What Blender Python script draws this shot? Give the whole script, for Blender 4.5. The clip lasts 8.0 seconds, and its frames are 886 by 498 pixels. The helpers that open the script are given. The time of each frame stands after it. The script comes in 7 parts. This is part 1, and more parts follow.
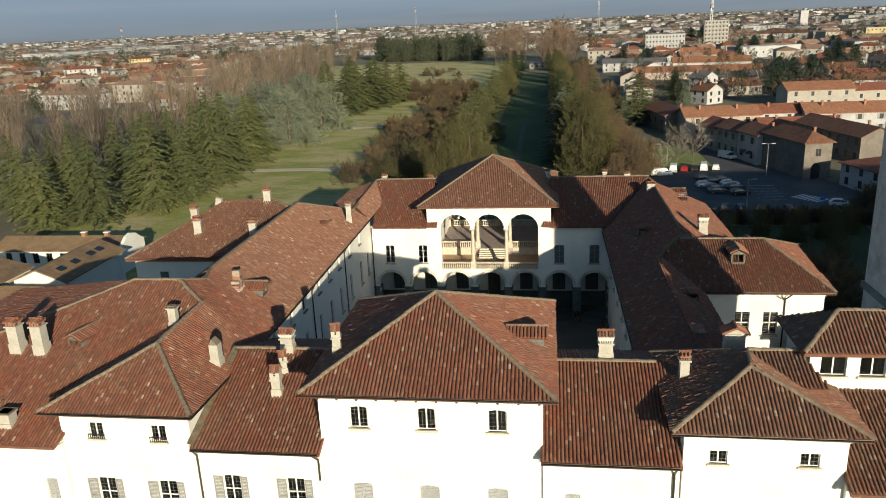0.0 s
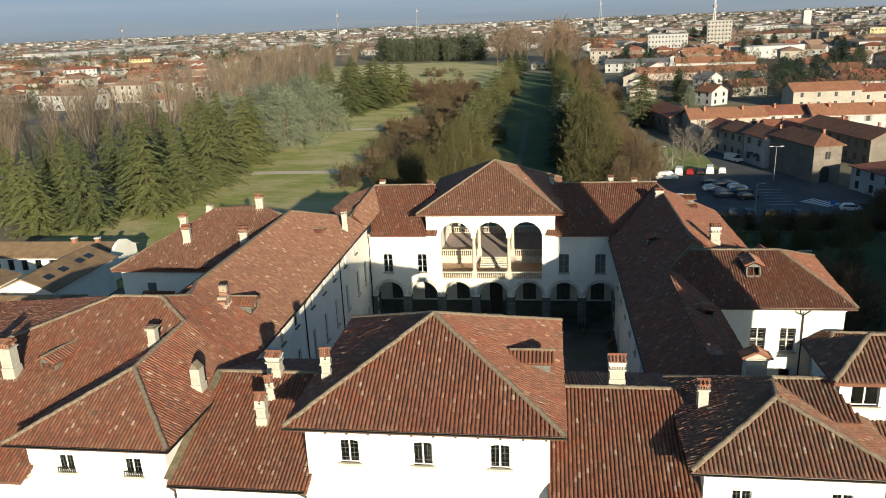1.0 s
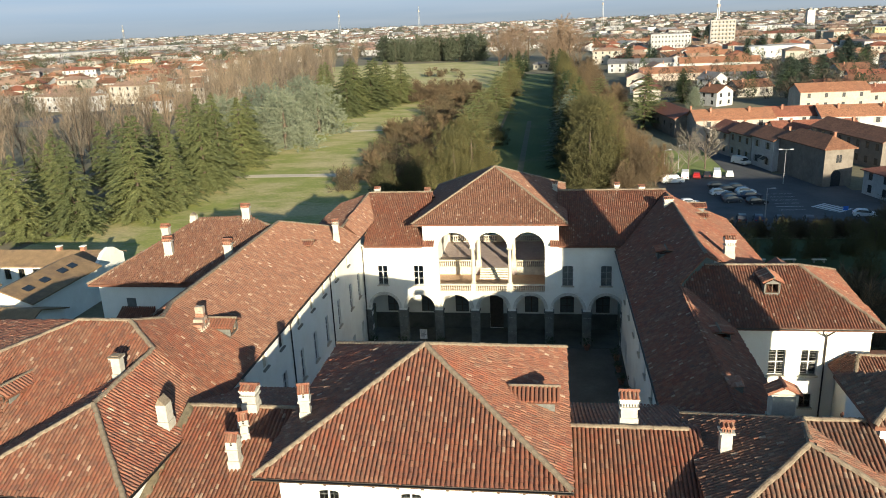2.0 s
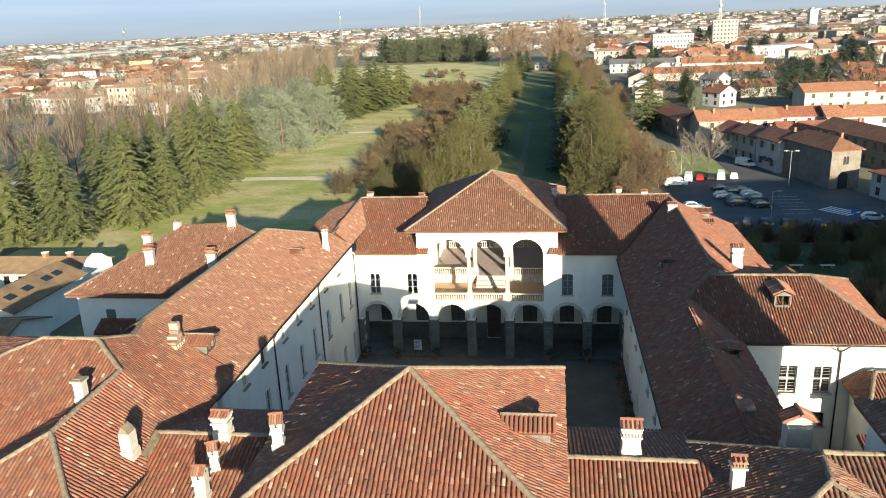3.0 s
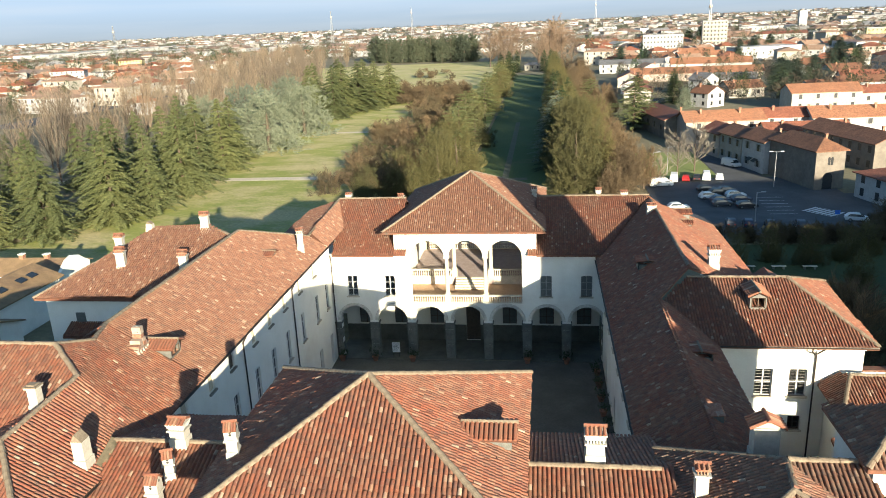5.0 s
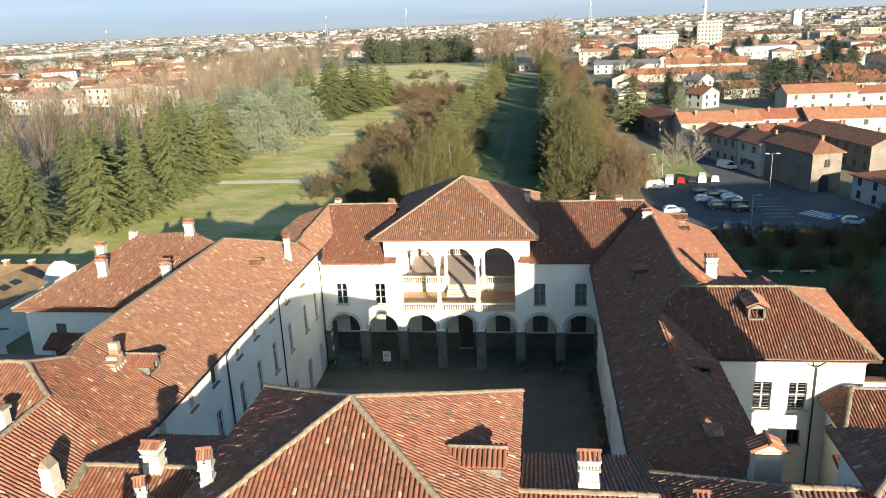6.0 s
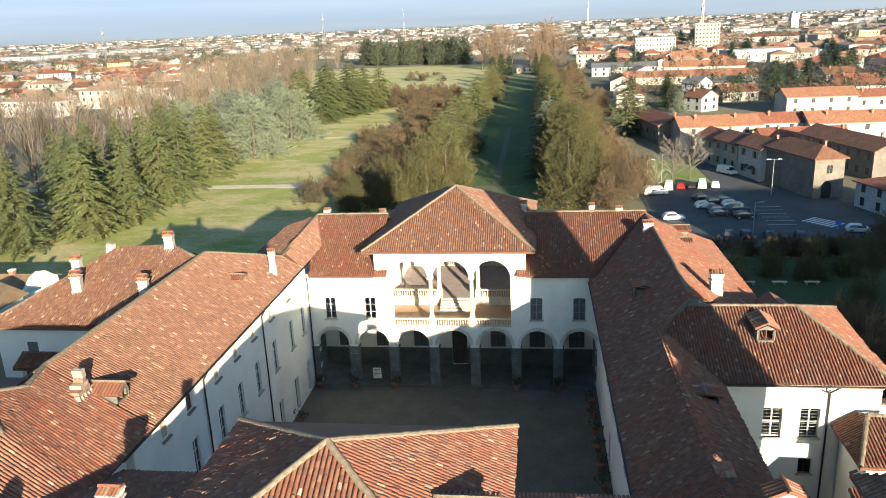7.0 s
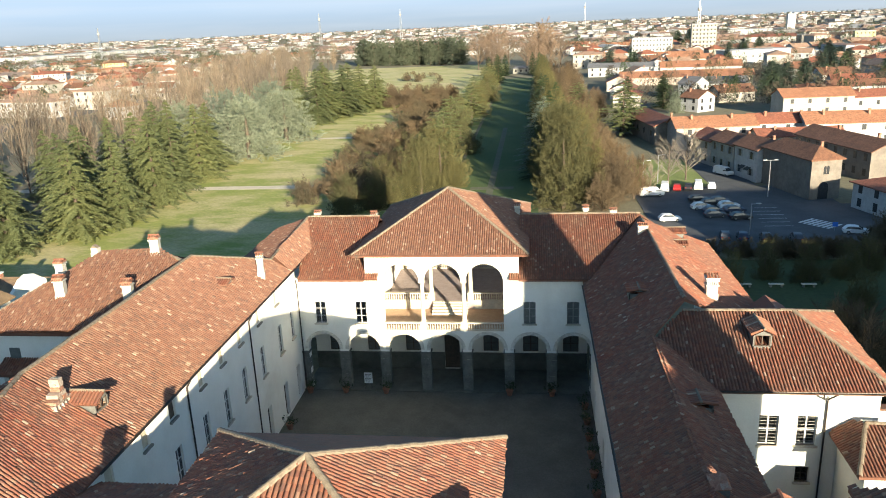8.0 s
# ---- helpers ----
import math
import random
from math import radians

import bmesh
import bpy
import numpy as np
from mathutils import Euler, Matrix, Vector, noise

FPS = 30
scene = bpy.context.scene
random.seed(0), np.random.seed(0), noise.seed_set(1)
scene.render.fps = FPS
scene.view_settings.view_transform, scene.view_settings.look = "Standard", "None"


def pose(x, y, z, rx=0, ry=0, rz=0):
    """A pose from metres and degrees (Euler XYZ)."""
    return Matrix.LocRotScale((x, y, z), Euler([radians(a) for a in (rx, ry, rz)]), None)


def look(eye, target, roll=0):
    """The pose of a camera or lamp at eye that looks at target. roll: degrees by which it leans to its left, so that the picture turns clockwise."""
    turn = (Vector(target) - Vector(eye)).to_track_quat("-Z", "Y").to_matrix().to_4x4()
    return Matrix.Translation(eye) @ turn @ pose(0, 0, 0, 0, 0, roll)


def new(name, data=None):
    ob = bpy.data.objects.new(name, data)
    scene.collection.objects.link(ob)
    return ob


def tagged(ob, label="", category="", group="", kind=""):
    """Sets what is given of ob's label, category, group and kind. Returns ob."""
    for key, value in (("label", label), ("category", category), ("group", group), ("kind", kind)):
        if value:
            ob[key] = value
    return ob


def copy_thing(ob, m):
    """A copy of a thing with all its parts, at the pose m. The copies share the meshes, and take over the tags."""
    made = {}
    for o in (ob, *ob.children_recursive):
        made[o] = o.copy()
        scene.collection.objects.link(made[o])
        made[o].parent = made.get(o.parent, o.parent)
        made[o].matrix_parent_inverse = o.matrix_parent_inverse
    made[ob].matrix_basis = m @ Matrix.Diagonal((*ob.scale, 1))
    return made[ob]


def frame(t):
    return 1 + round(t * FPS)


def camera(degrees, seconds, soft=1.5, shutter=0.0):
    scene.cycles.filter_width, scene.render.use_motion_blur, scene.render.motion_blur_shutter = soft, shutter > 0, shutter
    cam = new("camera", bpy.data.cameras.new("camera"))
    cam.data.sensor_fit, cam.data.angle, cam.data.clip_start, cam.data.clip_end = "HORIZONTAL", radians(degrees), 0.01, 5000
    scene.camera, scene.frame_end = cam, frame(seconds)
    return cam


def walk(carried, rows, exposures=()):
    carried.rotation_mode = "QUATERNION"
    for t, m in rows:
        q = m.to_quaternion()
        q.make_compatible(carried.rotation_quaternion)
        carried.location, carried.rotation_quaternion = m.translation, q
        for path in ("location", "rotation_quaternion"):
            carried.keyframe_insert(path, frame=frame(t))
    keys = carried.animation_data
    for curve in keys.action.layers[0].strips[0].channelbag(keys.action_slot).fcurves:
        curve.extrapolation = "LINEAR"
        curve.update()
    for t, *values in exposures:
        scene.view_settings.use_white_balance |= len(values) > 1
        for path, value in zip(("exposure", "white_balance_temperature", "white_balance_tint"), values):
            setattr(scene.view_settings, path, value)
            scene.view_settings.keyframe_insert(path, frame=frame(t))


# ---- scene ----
cam = camera(61.4, 8.0, 0.95)
PATH = [
    (0, (6.284, -81.313, 33.945), (6.01, -79.421, 33.357), -2.5),
    (0.5, (6.171, -79.969, 33.939), (5.896, -78.077, 33.351), -2.5),
    (1, (6.01, -77.947, 33.938), (5.732, -76.055, 33.35), -2.5),
    (1.5, (5.899, -75.768, 33.913), (5.619, -73.877, 33.325), -2.5),
    (3, (6.237, -70.465, 33.596), (5.948, -68.574, 33.01), -2.7),
    (3.5, (6.608, -69.938, 33.47), (6.32, -68.047, 32.885), -2.7),
    (4, (6.991, -69.858, 33.415), (6.707, -67.966, 32.83), -2.7),
    (4.5, (7.329, -69.795, 33.369), (7.053, -67.903, 32.784), -2.6),
    (6, (7.77, -67.752, 33.595), (7.513, -65.857, 33.009), -2.6),
    (6.5, (7.782, -66.138, 33.652), (7.53, -64.242, 33.067), -2.5),
    (7, (7.832, -64.58, 33.689), (7.582, -62.683, 33.107), -2.5),
    (7.5, (8.005, -63.668, 33.631), (7.759, -61.77, 33.05), -2.6),
    (8, (8.216, -63.419, 33.573), (7.973, -61.521, 32.992), -2.5),
]
walk(cam, [(t, look(e, g, r)) for t, e, g, r in PATH],
     [(0, 0.4), (1.0, 0.74), (1.5, 0.98), (3.5, 1.57), (6.0, 1.6), (8.0, 1.66)])

# ---- light ----
SUN_AZ, SUN_EL = 24.1, 12.4
world = bpy.data.worlds.new("world")
scene.world = world
world.use_nodes = True
wn = world.node_tree
sky = wn.nodes.new("ShaderNodeTexSky")
sky.sky_type = "NISHITA"
sky.sun_disc = False
sky.sun_elevation = radians(SUN_EL)
sky.sun_rotation = radians(180 - SUN_AZ)
sky.dust_density = 1.0
sky.air_density = 0.75
sky.ozone_density = 4.0
tint = wn.nodes.new("ShaderNodeMixRGB")
tint.blend_type = "MULTIPLY"
tint.inputs[0].default_value = 1.0
tint.inputs[2].default_value = (0.93, 0.97, 0.81, 1)
wn.links.new(sky.outputs[0], tint.inputs[1])
wn.links.new(tint.outputs[0], wn.nodes["Background"].inputs[0])
wn.nodes["Background"].inputs[1].default_value = 0.1
sun_data = bpy.data.lights.new("sun", "SUN")
sun_data.energy, sun_data.angle, sun_data.color = 5.0, radians(0.6), (1.0, 0.88, 0.66)
sun_dir = Vector((math.sin(radians(SUN_AZ)) * math.cos(radians(SUN_EL)), -math.cos(radians(SUN_AZ)) * math.cos(radians(SUN_EL)), math.sin(radians(SUN_EL))))
sun = new("sun", sun_data)
sun.matrix_world = look(sun_dir * 200, (0, 0, 0))


# ---- materials ----
def nodes_of(name):
    m = bpy.data.materials.new(name)
    m.use_nodes = True
    t = m.node_tree
    return m, t, t.nodes["Principled BSDF"]


def ramp(t, stops):
    r = t.nodes.new("ShaderNodeValToRGB")
    el = r.color_ramp.elements
    while len(el) < len(stops):
        el.new(0.5)
    for e, (p, c) in zip(el, stops):
        e.position, e.color = p, (*c, 1)
    return r


def noise_tex(t, scale, detail=4, rough=0.6, coords="Object"):
    tc = t.nodes.new("ShaderNodeTexCoord")
    n = t.nodes.new("ShaderNodeTexNoise")
    n.inputs["Scale"].default_value, n.inputs["Detail"].default_value, n.inputs["Roughness"].default_value = scale, detail, rough
    t.links.new(tc.outputs[coords], n.inputs["Vector"])
    return n


def mixed(t, a, b, fac, mode="MIX"):
    m = t.nodes.new("ShaderNodeMixRGB")
    m.blend_type = mode
    for i, v in zip((1, 2), (a, b)):
        if isinstance(v, tuple):
            m.inputs[i].default_value = (*v, 1)
        else:
            t.links.new(v, m.inputs[i])
    if isinstance(fac, float):
        m.inputs[0].default_value = fac
    else:
        t.links.new(fac, m.inputs[0])
    return m.outputs[0]


def bump(t, b, height, strength, dist=0.02):
    n = t.nodes.new("ShaderNodeBump")
    n.inputs["Strength"].default_value, n.inputs["Distance"].default_value = strength, dist
    t.links.new(height, n.inputs["Height"])
    t.links.new(n.outputs[0], b.inputs["Normal"])


def surface(name, dark, light, scale=2.0, rough=0.85, fine=25.0, bumps=0.3, metal=0.0, stain=None, coords="Object", dist=0.02, grain=(0.78, 1.12)):
    """A matt surface with broad blotches between two colours, fine grain and relief."""
    m, t, b = nodes_of(name)
    lo_g, hi_g = grain
    broad, grain = noise_tex(t, scale, 5, 0.65, coords), noise_tex(t, fine, 3, 0.6, coords)
    r = ramp(t, [(0.3, dark), (0.7, light)])
    t.links.new(broad.outputs[0], r.inputs[0])
    col = mixed(t, r.outputs[0], (0.5, 0.5, 0.5), 0.0)
    g = ramp(t, [(0.3, (lo_g, lo_g, lo_g)), (0.7, (hi_g, hi_g, hi_g))])
    t.links.new(grain.outputs[0], g.inputs[0])
    col = mixed(t, col, g.outputs[0], 1.0, "MULTIPLY")
    if stain:
        s = noise_tex(t, scale * 0.37, 6, 0.7, coords)
        sr = ramp(t, [(0.52, (0, 0, 0)), (0.72, (1, 1, 1))])
        t.links.new(s.outputs[0], sr.inputs[0])
        col = mixed(t, col, stain, sr.outputs[0])
    t.links.new(col, b.inputs["Base Color"])
    b.inputs["Roughness"].default_value, b.inputs["Metallic"].default_value = rough, metal
    if bumps:
        bump(t, b, grain.outputs[0], bumps, dist)
    return m


def tile_material(name, by_object=False, share=(0.38, 0.62), lichen=0.75, moss=(0.115, 0.092, 0.066)):
    """Old clay roof tiles: each has its own shade; red replacement tiles lie in patches among weathered ones."""
    m, t, b = nodes_of(name)
    if by_object:
        src = t.nodes.new("ShaderNodeObjectInfo").outputs["Random"]
    else:
        src = t.nodes.new("ShaderNodeNewGeometry").outputs["Random Per Island"]
    red = ramp(t, [(0.0, (0.153, 0.056, 0.037)), (0.14, (0.192, 0.06, 0.035)), (0.45, (0.222, 0.067, 0.036)), (0.75, (0.255, 0.08, 0.04)), (0.95, (0.255, 0.104, 0.059)), (0.99, (0.306, 0.173, 0.109)), (1.0, (0.408, 0.288, 0.198))])
    old = ramp(t, [(0.0, (0.138, 0.069, 0.049)), (0.14, (0.171, 0.079, 0.05)), (0.45, (0.2, 0.088, 0.052)), (0.75, (0.224, 0.103, 0.061)), (0.94, (0.245, 0.132, 0.084)), (0.985, (0.306, 0.197, 0.134)), (1.0, (0.408, 0.298, 0.218))])
    for r in (red, old):
        t.links.new(src, r.inputs[0])
    n = noise_tex(t, 0.35, 6, 0.75)
    nr = ramp(t, [(share[0], (0, 0, 0)), (share[1], (1, 1, 1))])
    t.links.new(n.outputs[0], nr.inputs[0])
    col = mixed(t, red.outputs[0], old.outputs[0], nr.outputs[0])
    li = noise_tex(t, 3.2, 6, 0.8)
    lr = ramp(t, [(0.5 if lichen < 0.8 else 0.42, (0, 0, 0)), (0.7, (lichen, lichen, lichen))])
    t.links.new(li.outputs[0], lr.inputs[0])
    col = mixed(t, col, moss, lr.outputs[0])
    g = noise_tex(t, 13.0, 4, 0.75)
    gr = ramp(t, [(0.58, (0, 0, 0)), (0.76, (0.5, 0.5, 0.5))])
    t.links.new(g.outputs[0], gr.inputs[0])
    col = mixed(t, col, (0.42, 0.325, 0.22), gr.outputs[0])
    t.links.new(col, b.inputs["Base Color"])
    b.inputs["Roughness"].default_value = 0.8
    bump(t, b, g.outputs[0], 0.4, 0.01)
    return m


TILE = tile_material("clay_tiles")
# Tone set roof by roof: a tan mix and a darker, more overgrown mix.
TILE_TAN = tile_material("tan_clay_tiles", share=(0.12, 0.42), lichen=0.6, moss=(0.17, 0.125, 0.085))
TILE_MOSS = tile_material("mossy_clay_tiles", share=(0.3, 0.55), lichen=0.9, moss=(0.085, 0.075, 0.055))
RIDGE = surface("old_mortar_ridge", (0.15, 0.115, 0.08), (0.27, 0.215, 0.15), 2.0, 0.9, 12, 0.4, stain=(0.11, 0.075, 0.055))
MOSSY = surface("mossy_mortar", (0.1, 0.085, 0.05), (0.2, 0.16, 0.105), 2.5, 0.95, 9, 0.5, stain=(0.075, 0.06, 0.035))
TILE_ONE = tile_material("clay_tile_single", True)
DECK = surface("roof_pan_tiles", (0.12, 0.052, 0.032), (0.2, 0.083, 0.048), 3, 0.9, stain=(0.105, 0.075, 0.055))
PLASTER = surface("white_plaster", (0.72, 0.7, 0.625), (0.82, 0.805, 0.735), 0.35, 0.9, 9, 0.06, stain=(0.65, 0.62, 0.54), grain=(0.95, 1.03))
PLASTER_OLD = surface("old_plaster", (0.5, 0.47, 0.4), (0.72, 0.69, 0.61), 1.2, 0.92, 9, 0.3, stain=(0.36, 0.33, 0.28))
CHIM = surface("chimney_plaster", (0.37, 0.345, 0.29), (0.5, 0.475, 0.41), 1.6, 0.92, 8, 0.1, stain=(0.4, 0.35, 0.28), grain=(0.9, 1.05))
STONE = surface("grey_stone", (0.16, 0.155, 0.13), (0.27, 0.26, 0.22), 1.5, 0.85, 14, 0.4, stain=(0.15, 0.14, 0.12))
STONE_PALE = surface("pale_stone", (0.48, 0.43, 0.34), (0.63, 0.575, 0.46), 2.5, 0.8, 18, 0.3)
IRON = surface("dark_iron", (0.025, 0.024, 0.022), (0.06, 0.055, 0.05), 6, 0.55, 30, 0.1, 0.4)
COPPER = surface("gutter_metal", (0.05, 0.042, 0.036), (0.1, 0.08, 0.065), 4, 0.5, 30, 0.1, 0.6)
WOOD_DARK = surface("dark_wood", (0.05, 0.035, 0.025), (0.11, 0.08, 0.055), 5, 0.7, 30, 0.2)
FRAME_WHITE = surface("window_paint", (0.6, 0.6, 0.57), (0.74, 0.73, 0.7), 3, 0.6, 20, 0.05)
SHUTTER_DARK = surface("dark_shutter_paint", (0.085, 0.095, 0.088), (0.14, 0.15, 0.14), 3, 0.7, 25, 0.15)
SHUTTER_PALE = surface("pale_shutter_paint", (0.31, 0.315, 0.308), (0.39, 0.395, 0.386), 3, 0.7, 25, 0.15)
SHUTTER_CREAM = surface("cream_shutter_paint", (0.46, 0.4, 0.29), (0.6, 0.53, 0.4), 3, 0.7, 25, 0.15)
SHUTTER = surface("grey_shutter_paint", (0.22, 0.22, 0.208), (0.31, 0.308, 0.292), 3, 0.7, 25, 0.15)
COTTO = surface("terracotta_paving", (0.42, 0.27, 0.17), (0.52, 0.36, 0.24), 2, 0.75, 12, 0.1)
PAVING_VIOLET = surface("porphyry_paving", (0.36, 0.285, 0.265), (0.47, 0.385, 0.355), 2, 0.75, 12, 0.1)
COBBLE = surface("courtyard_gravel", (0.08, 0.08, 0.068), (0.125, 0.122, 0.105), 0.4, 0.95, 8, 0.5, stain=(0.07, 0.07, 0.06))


def glass_material():
    m, t, b = nodes_of("window_glass")
    # Dark tint stands in for dim rooms; the hollow blocks would look lit.
    b.inputs["Base Color"].default_value = (0.3, 0.33, 0.35, 1)
    b.inputs["Roughness"].default_value = 0.03
    b.inputs["Transmission Weight"].default_value = 1.0
    b.inputs["IOR"].default_value = 1.45
    return m


GLASS = glass_material()


# ---- mesh helpers ----
def mesh_of(name, verts, faces, material, smooth=False):
    me = bpy.data.meshes.new(name)
    me.from_pydata([tuple(v) for v in verts], [], [tuple(f) for f in faces])
    me.materials.append(material)
    if smooth:
        me.polygons.foreach_set("use_smooth", [True] * len(me.polygons))
    me.update()
    return me


def part(name, data, material, parent=None, label="", smooth=False):
    """Links a bmesh, a (verts, faces) pair or a mesh as one object under a thing or a part."""
    if isinstance(data, bmesh.types.BMesh):
        me = bpy.data.meshes.new(name)
        data.to_mesh(me)
        data.free()
        me.materials.append(material)
        if smooth:
            me.polygons.foreach_set("use_smooth", [True] * len(me.polygons))
    elif isinstance(data, tuple):
        me = mesh_of(name, data[0], data[1], material, smooth)
    else:
        me = data
    ob = new(name, me)
    if parent is not None:
        ob.parent = parent
        ob.matrix_parent_inverse = Matrix()
    if label:
        ob["label"] = label
    return ob


GROUPS = {"fir_tree": "firs beside the lawn", "blue_cedar": "cedars beside the lawn", "yew_tree": "evergreens along the avenue", "tall_yew": "evergreens along the avenue",
          "dark_conifer": "conifers along the avenue", "wood_conifer": "conifers of the far wood", "poplar": "bare poplars behind the firs", "bare_tree": "bare brown trees beside the avenue",
          "bare_park_tree": "tall bare trees at the avenue's end", "pale_bare_tree": "pale trees beside the car park", "shrub": "bare shrubs of the park", "parked_car": "vehicles on the car park",
          "parked_van": "vehicles on the car park", "street_lamp": "lamps of the car park", "house": "houses of the town", "apartment_block": "blocks of flats of the town", "workshop": "workshops of the town",
          "lattice_mast": "masts on the plain", "garden_cedar": "cedars of the town gardens", "potted_shrub": "potted shrubs of the courtyard"}


def thing(name, label, category, group="", kind="", at=(0, 0, 0)):
    ob = new(name)
    group = group or GROUPS.get(name, "")
    ob.empty_display_size = 0.5
    ob.location = at
    return tagged(ob, label, category, group, kind)


class Geo:
    """Collects vertices and faces."""
    def __init__(self):
        self.v, self.f = [], []

    def add(self, verts, faces):
        k = len(self.v)
        self.v += [tuple(v) for v in verts]
        self.f += [tuple(i + k for i in f) for f in faces]
        return self

    def quad(self, *p):
        return self.add(p, [tuple(range(len(p)))])

    def box(self, x0, y0, z0, x1, y1, z1, m=None):
        p = [(x, y, z) for z in (z0, z1) for y in (y0, y1) for x in (x0, x1)]
        if m is not None:
            p = [m @ Vector(q) for q in p]
        return self.add(p, [(0, 2, 3, 1), (4, 5, 7, 6), (0, 1, 5, 4), (2, 6, 7, 3), (0, 4, 6, 2), (1, 3, 7, 5)])

    def prism(self, a, b, r0, r1, n=6):
        """A tapered round bar from a to b."""
        a, b = Vector(a), Vector(b)
        d = (b - a).normalized()
        s = d.orthogonal().normalized()
        c = d.cross(s)
        p = []
        for o, r in ((a, r0), (b, r1)):
            p += [o + (s * math.cos(k * 2 * math.pi / n) + c * math.sin(k * 2 * math.pi / n)) * r for k in range(n)]
        return self.add(p, [(k, (k + 1) % n, n + (k + 1) % n, n + k) for k in range(n)] + [tuple(range(n - 1, -1, -1)), tuple(range(n, 2 * n))])

    def lathe(self, x, y, profile, n=10):
        """A turned shape about the upright line at (x, y); profile of (radius, z)."""
        p = [(x + r * math.cos(k * 2 * math.pi / n), y + r * math.sin(k * 2 * math.pi / n), z) for r, z in profile for k in range(n)]
        f = [(i * n + k, i * n + (k + 1) % n, (i + 1) * n + (k + 1) % n, (i + 1) * n + k) for i in range(len(profile) - 1) for k in range(n)]
        return self.add(p, f + [tuple(range(n - 1, -1, -1)), tuple(range(len(p) - n, len(p)))])

    @property
    def data(self):
        return self.v, self.f


# ---- roofs ----
TILE_W, TILE_L = 0.205, 0.285
PROFILE = [(math.cos(a) * 0.5, math.sin(a)) for a in np.linspace(0, math.pi, 5)]
rng = np.random.default_rng(7)


def plane_of(pts, run=None):
    p = np.array(pts, float)
    n = sum(np.cross(p[i] - p[0], p[i + 1] - p[0]) for i in range(1, len(p) - 1))
    n = n / np.linalg.norm(n)
    if n[2] < 0:
        n = -n
    u = p[1] - p[0] if run is None else np.array((run[1], -run[0], 0.0))
    u[2] = 0
    u -= n * (u @ n)
    u /= np.linalg.norm(u)
    v = np.cross(n, u)
    if v[2] < 0:
        u, v = -u, -v
    return p, n, u, v


def tile_places(pts, run=None):
    """Places of the tiles on one slope: (centre of the lower edge, across, up the slope, out)."""
    p, n, u, v = plane_of(pts, run)
    o = p[0]
    a, b = (p - o) @ u, (p - o) @ v
    ua = np.arange(a.min() + TILE_W / 2, a.max(), TILE_W)
    vb = np.arange(b.min() - 0.02, b.max(), TILE_L)
    gu, gv = np.meshgrid(ua, vb)
    gu, gv = gu.ravel(), gv.ravel()
    tu, tv = gu, gv + 0.12
    inside = np.zeros(len(gu), bool)
    for i in range(len(a)):
        x0, y0, x1, y1 = a[i - 1], b[i - 1], a[i], b[i]
        if y0 == y1:
            continue
        c = ((y0 > tv) != (y1 > tv)) & (tu < (x1 - x0) * (tv - y0) / (y1 - y0) + x0)
        inside ^= c
    gu, gv = gu[inside], gv[inside]
    return o, u, v, n, gu, gv


def tiles_geo(places):
    """Verts and faces of one field of overlapping clay tiles."""
    o, u, v, n, gu, gv = places
    k = len(gu)
    w = TILE_W * 0.85
    lift = np.abs(rng.normal(0, 0.008, k)) + (rng.random(k) < 0.12) * rng.uniform(0.01, 0.035, k)
    tip = rng.normal(0, 0.007, k)
    skew = rng.normal(0, 0.005, k)
    slide = rng.normal(0, 0.02, k)
    out = np.empty((k, 10, 3))
    for j, (px, pz) in enumerate(PROFILE):
        for e, (dv, wid, hi, up) in enumerate(((0.0, 1.0, 0.074, 0.014), (TILE_L * 1.12, 0.88, 0.064, 0.0))):
            x = gu + px * w * wid + skew * (1 if e else -1)
            y = gv + dv + slide
            z = pz * hi + up + lift + 0.004 + tip * (1 if e else -1)
            out[:, e * 5 + j] = o + x[:, None] * u + y[:, None] * v + z[:, None] * n
    base = np.array([(j, j + 1, 5 + j + 1, 5 + j) for j in range(4)])
    faces = (base[None] + (np.arange(k) * 10)[:, None, None]).reshape(-1, 4)
    return out.reshape(-1, 3), faces


def mesh_np(name, verts, faces, material):
    me = bpy.data.meshes.new(name)
    nv, nf = len(verts), len(faces)
    me.vertices.add(nv)
    me.vertices.foreach_set("co", np.asarray(verts, np.float32).ravel())
    w = faces.shape[1]
    me.loops.add(nf * w)
    me.loops.foreach_set("vertex_index", np.asarray(faces, np.int32).ravel())
    me.polygons.add(nf)
    me.polygons.foreach_set("loop_start", np.arange(0, nf * w, w, dtype=np.int32))
    me.materials.append(material)
    me.update(calc_edges=True)
    me.validate()
    return me


def cap_tile():
    p = []
    for t, r in ((0, 0.16), (0.44, 0.135)):
        for k in range(6):
            an = math.pi * k / 5
            p.append((math.cos(an) * r, t, math.sin(an) * r * 0.9 + 0.02))
    return mesh_of("ridge_tile", p, [(k, k + 1, 7 + k, 6 + k) for k in range(5)], RIDGE)


CAP = cap_tile()


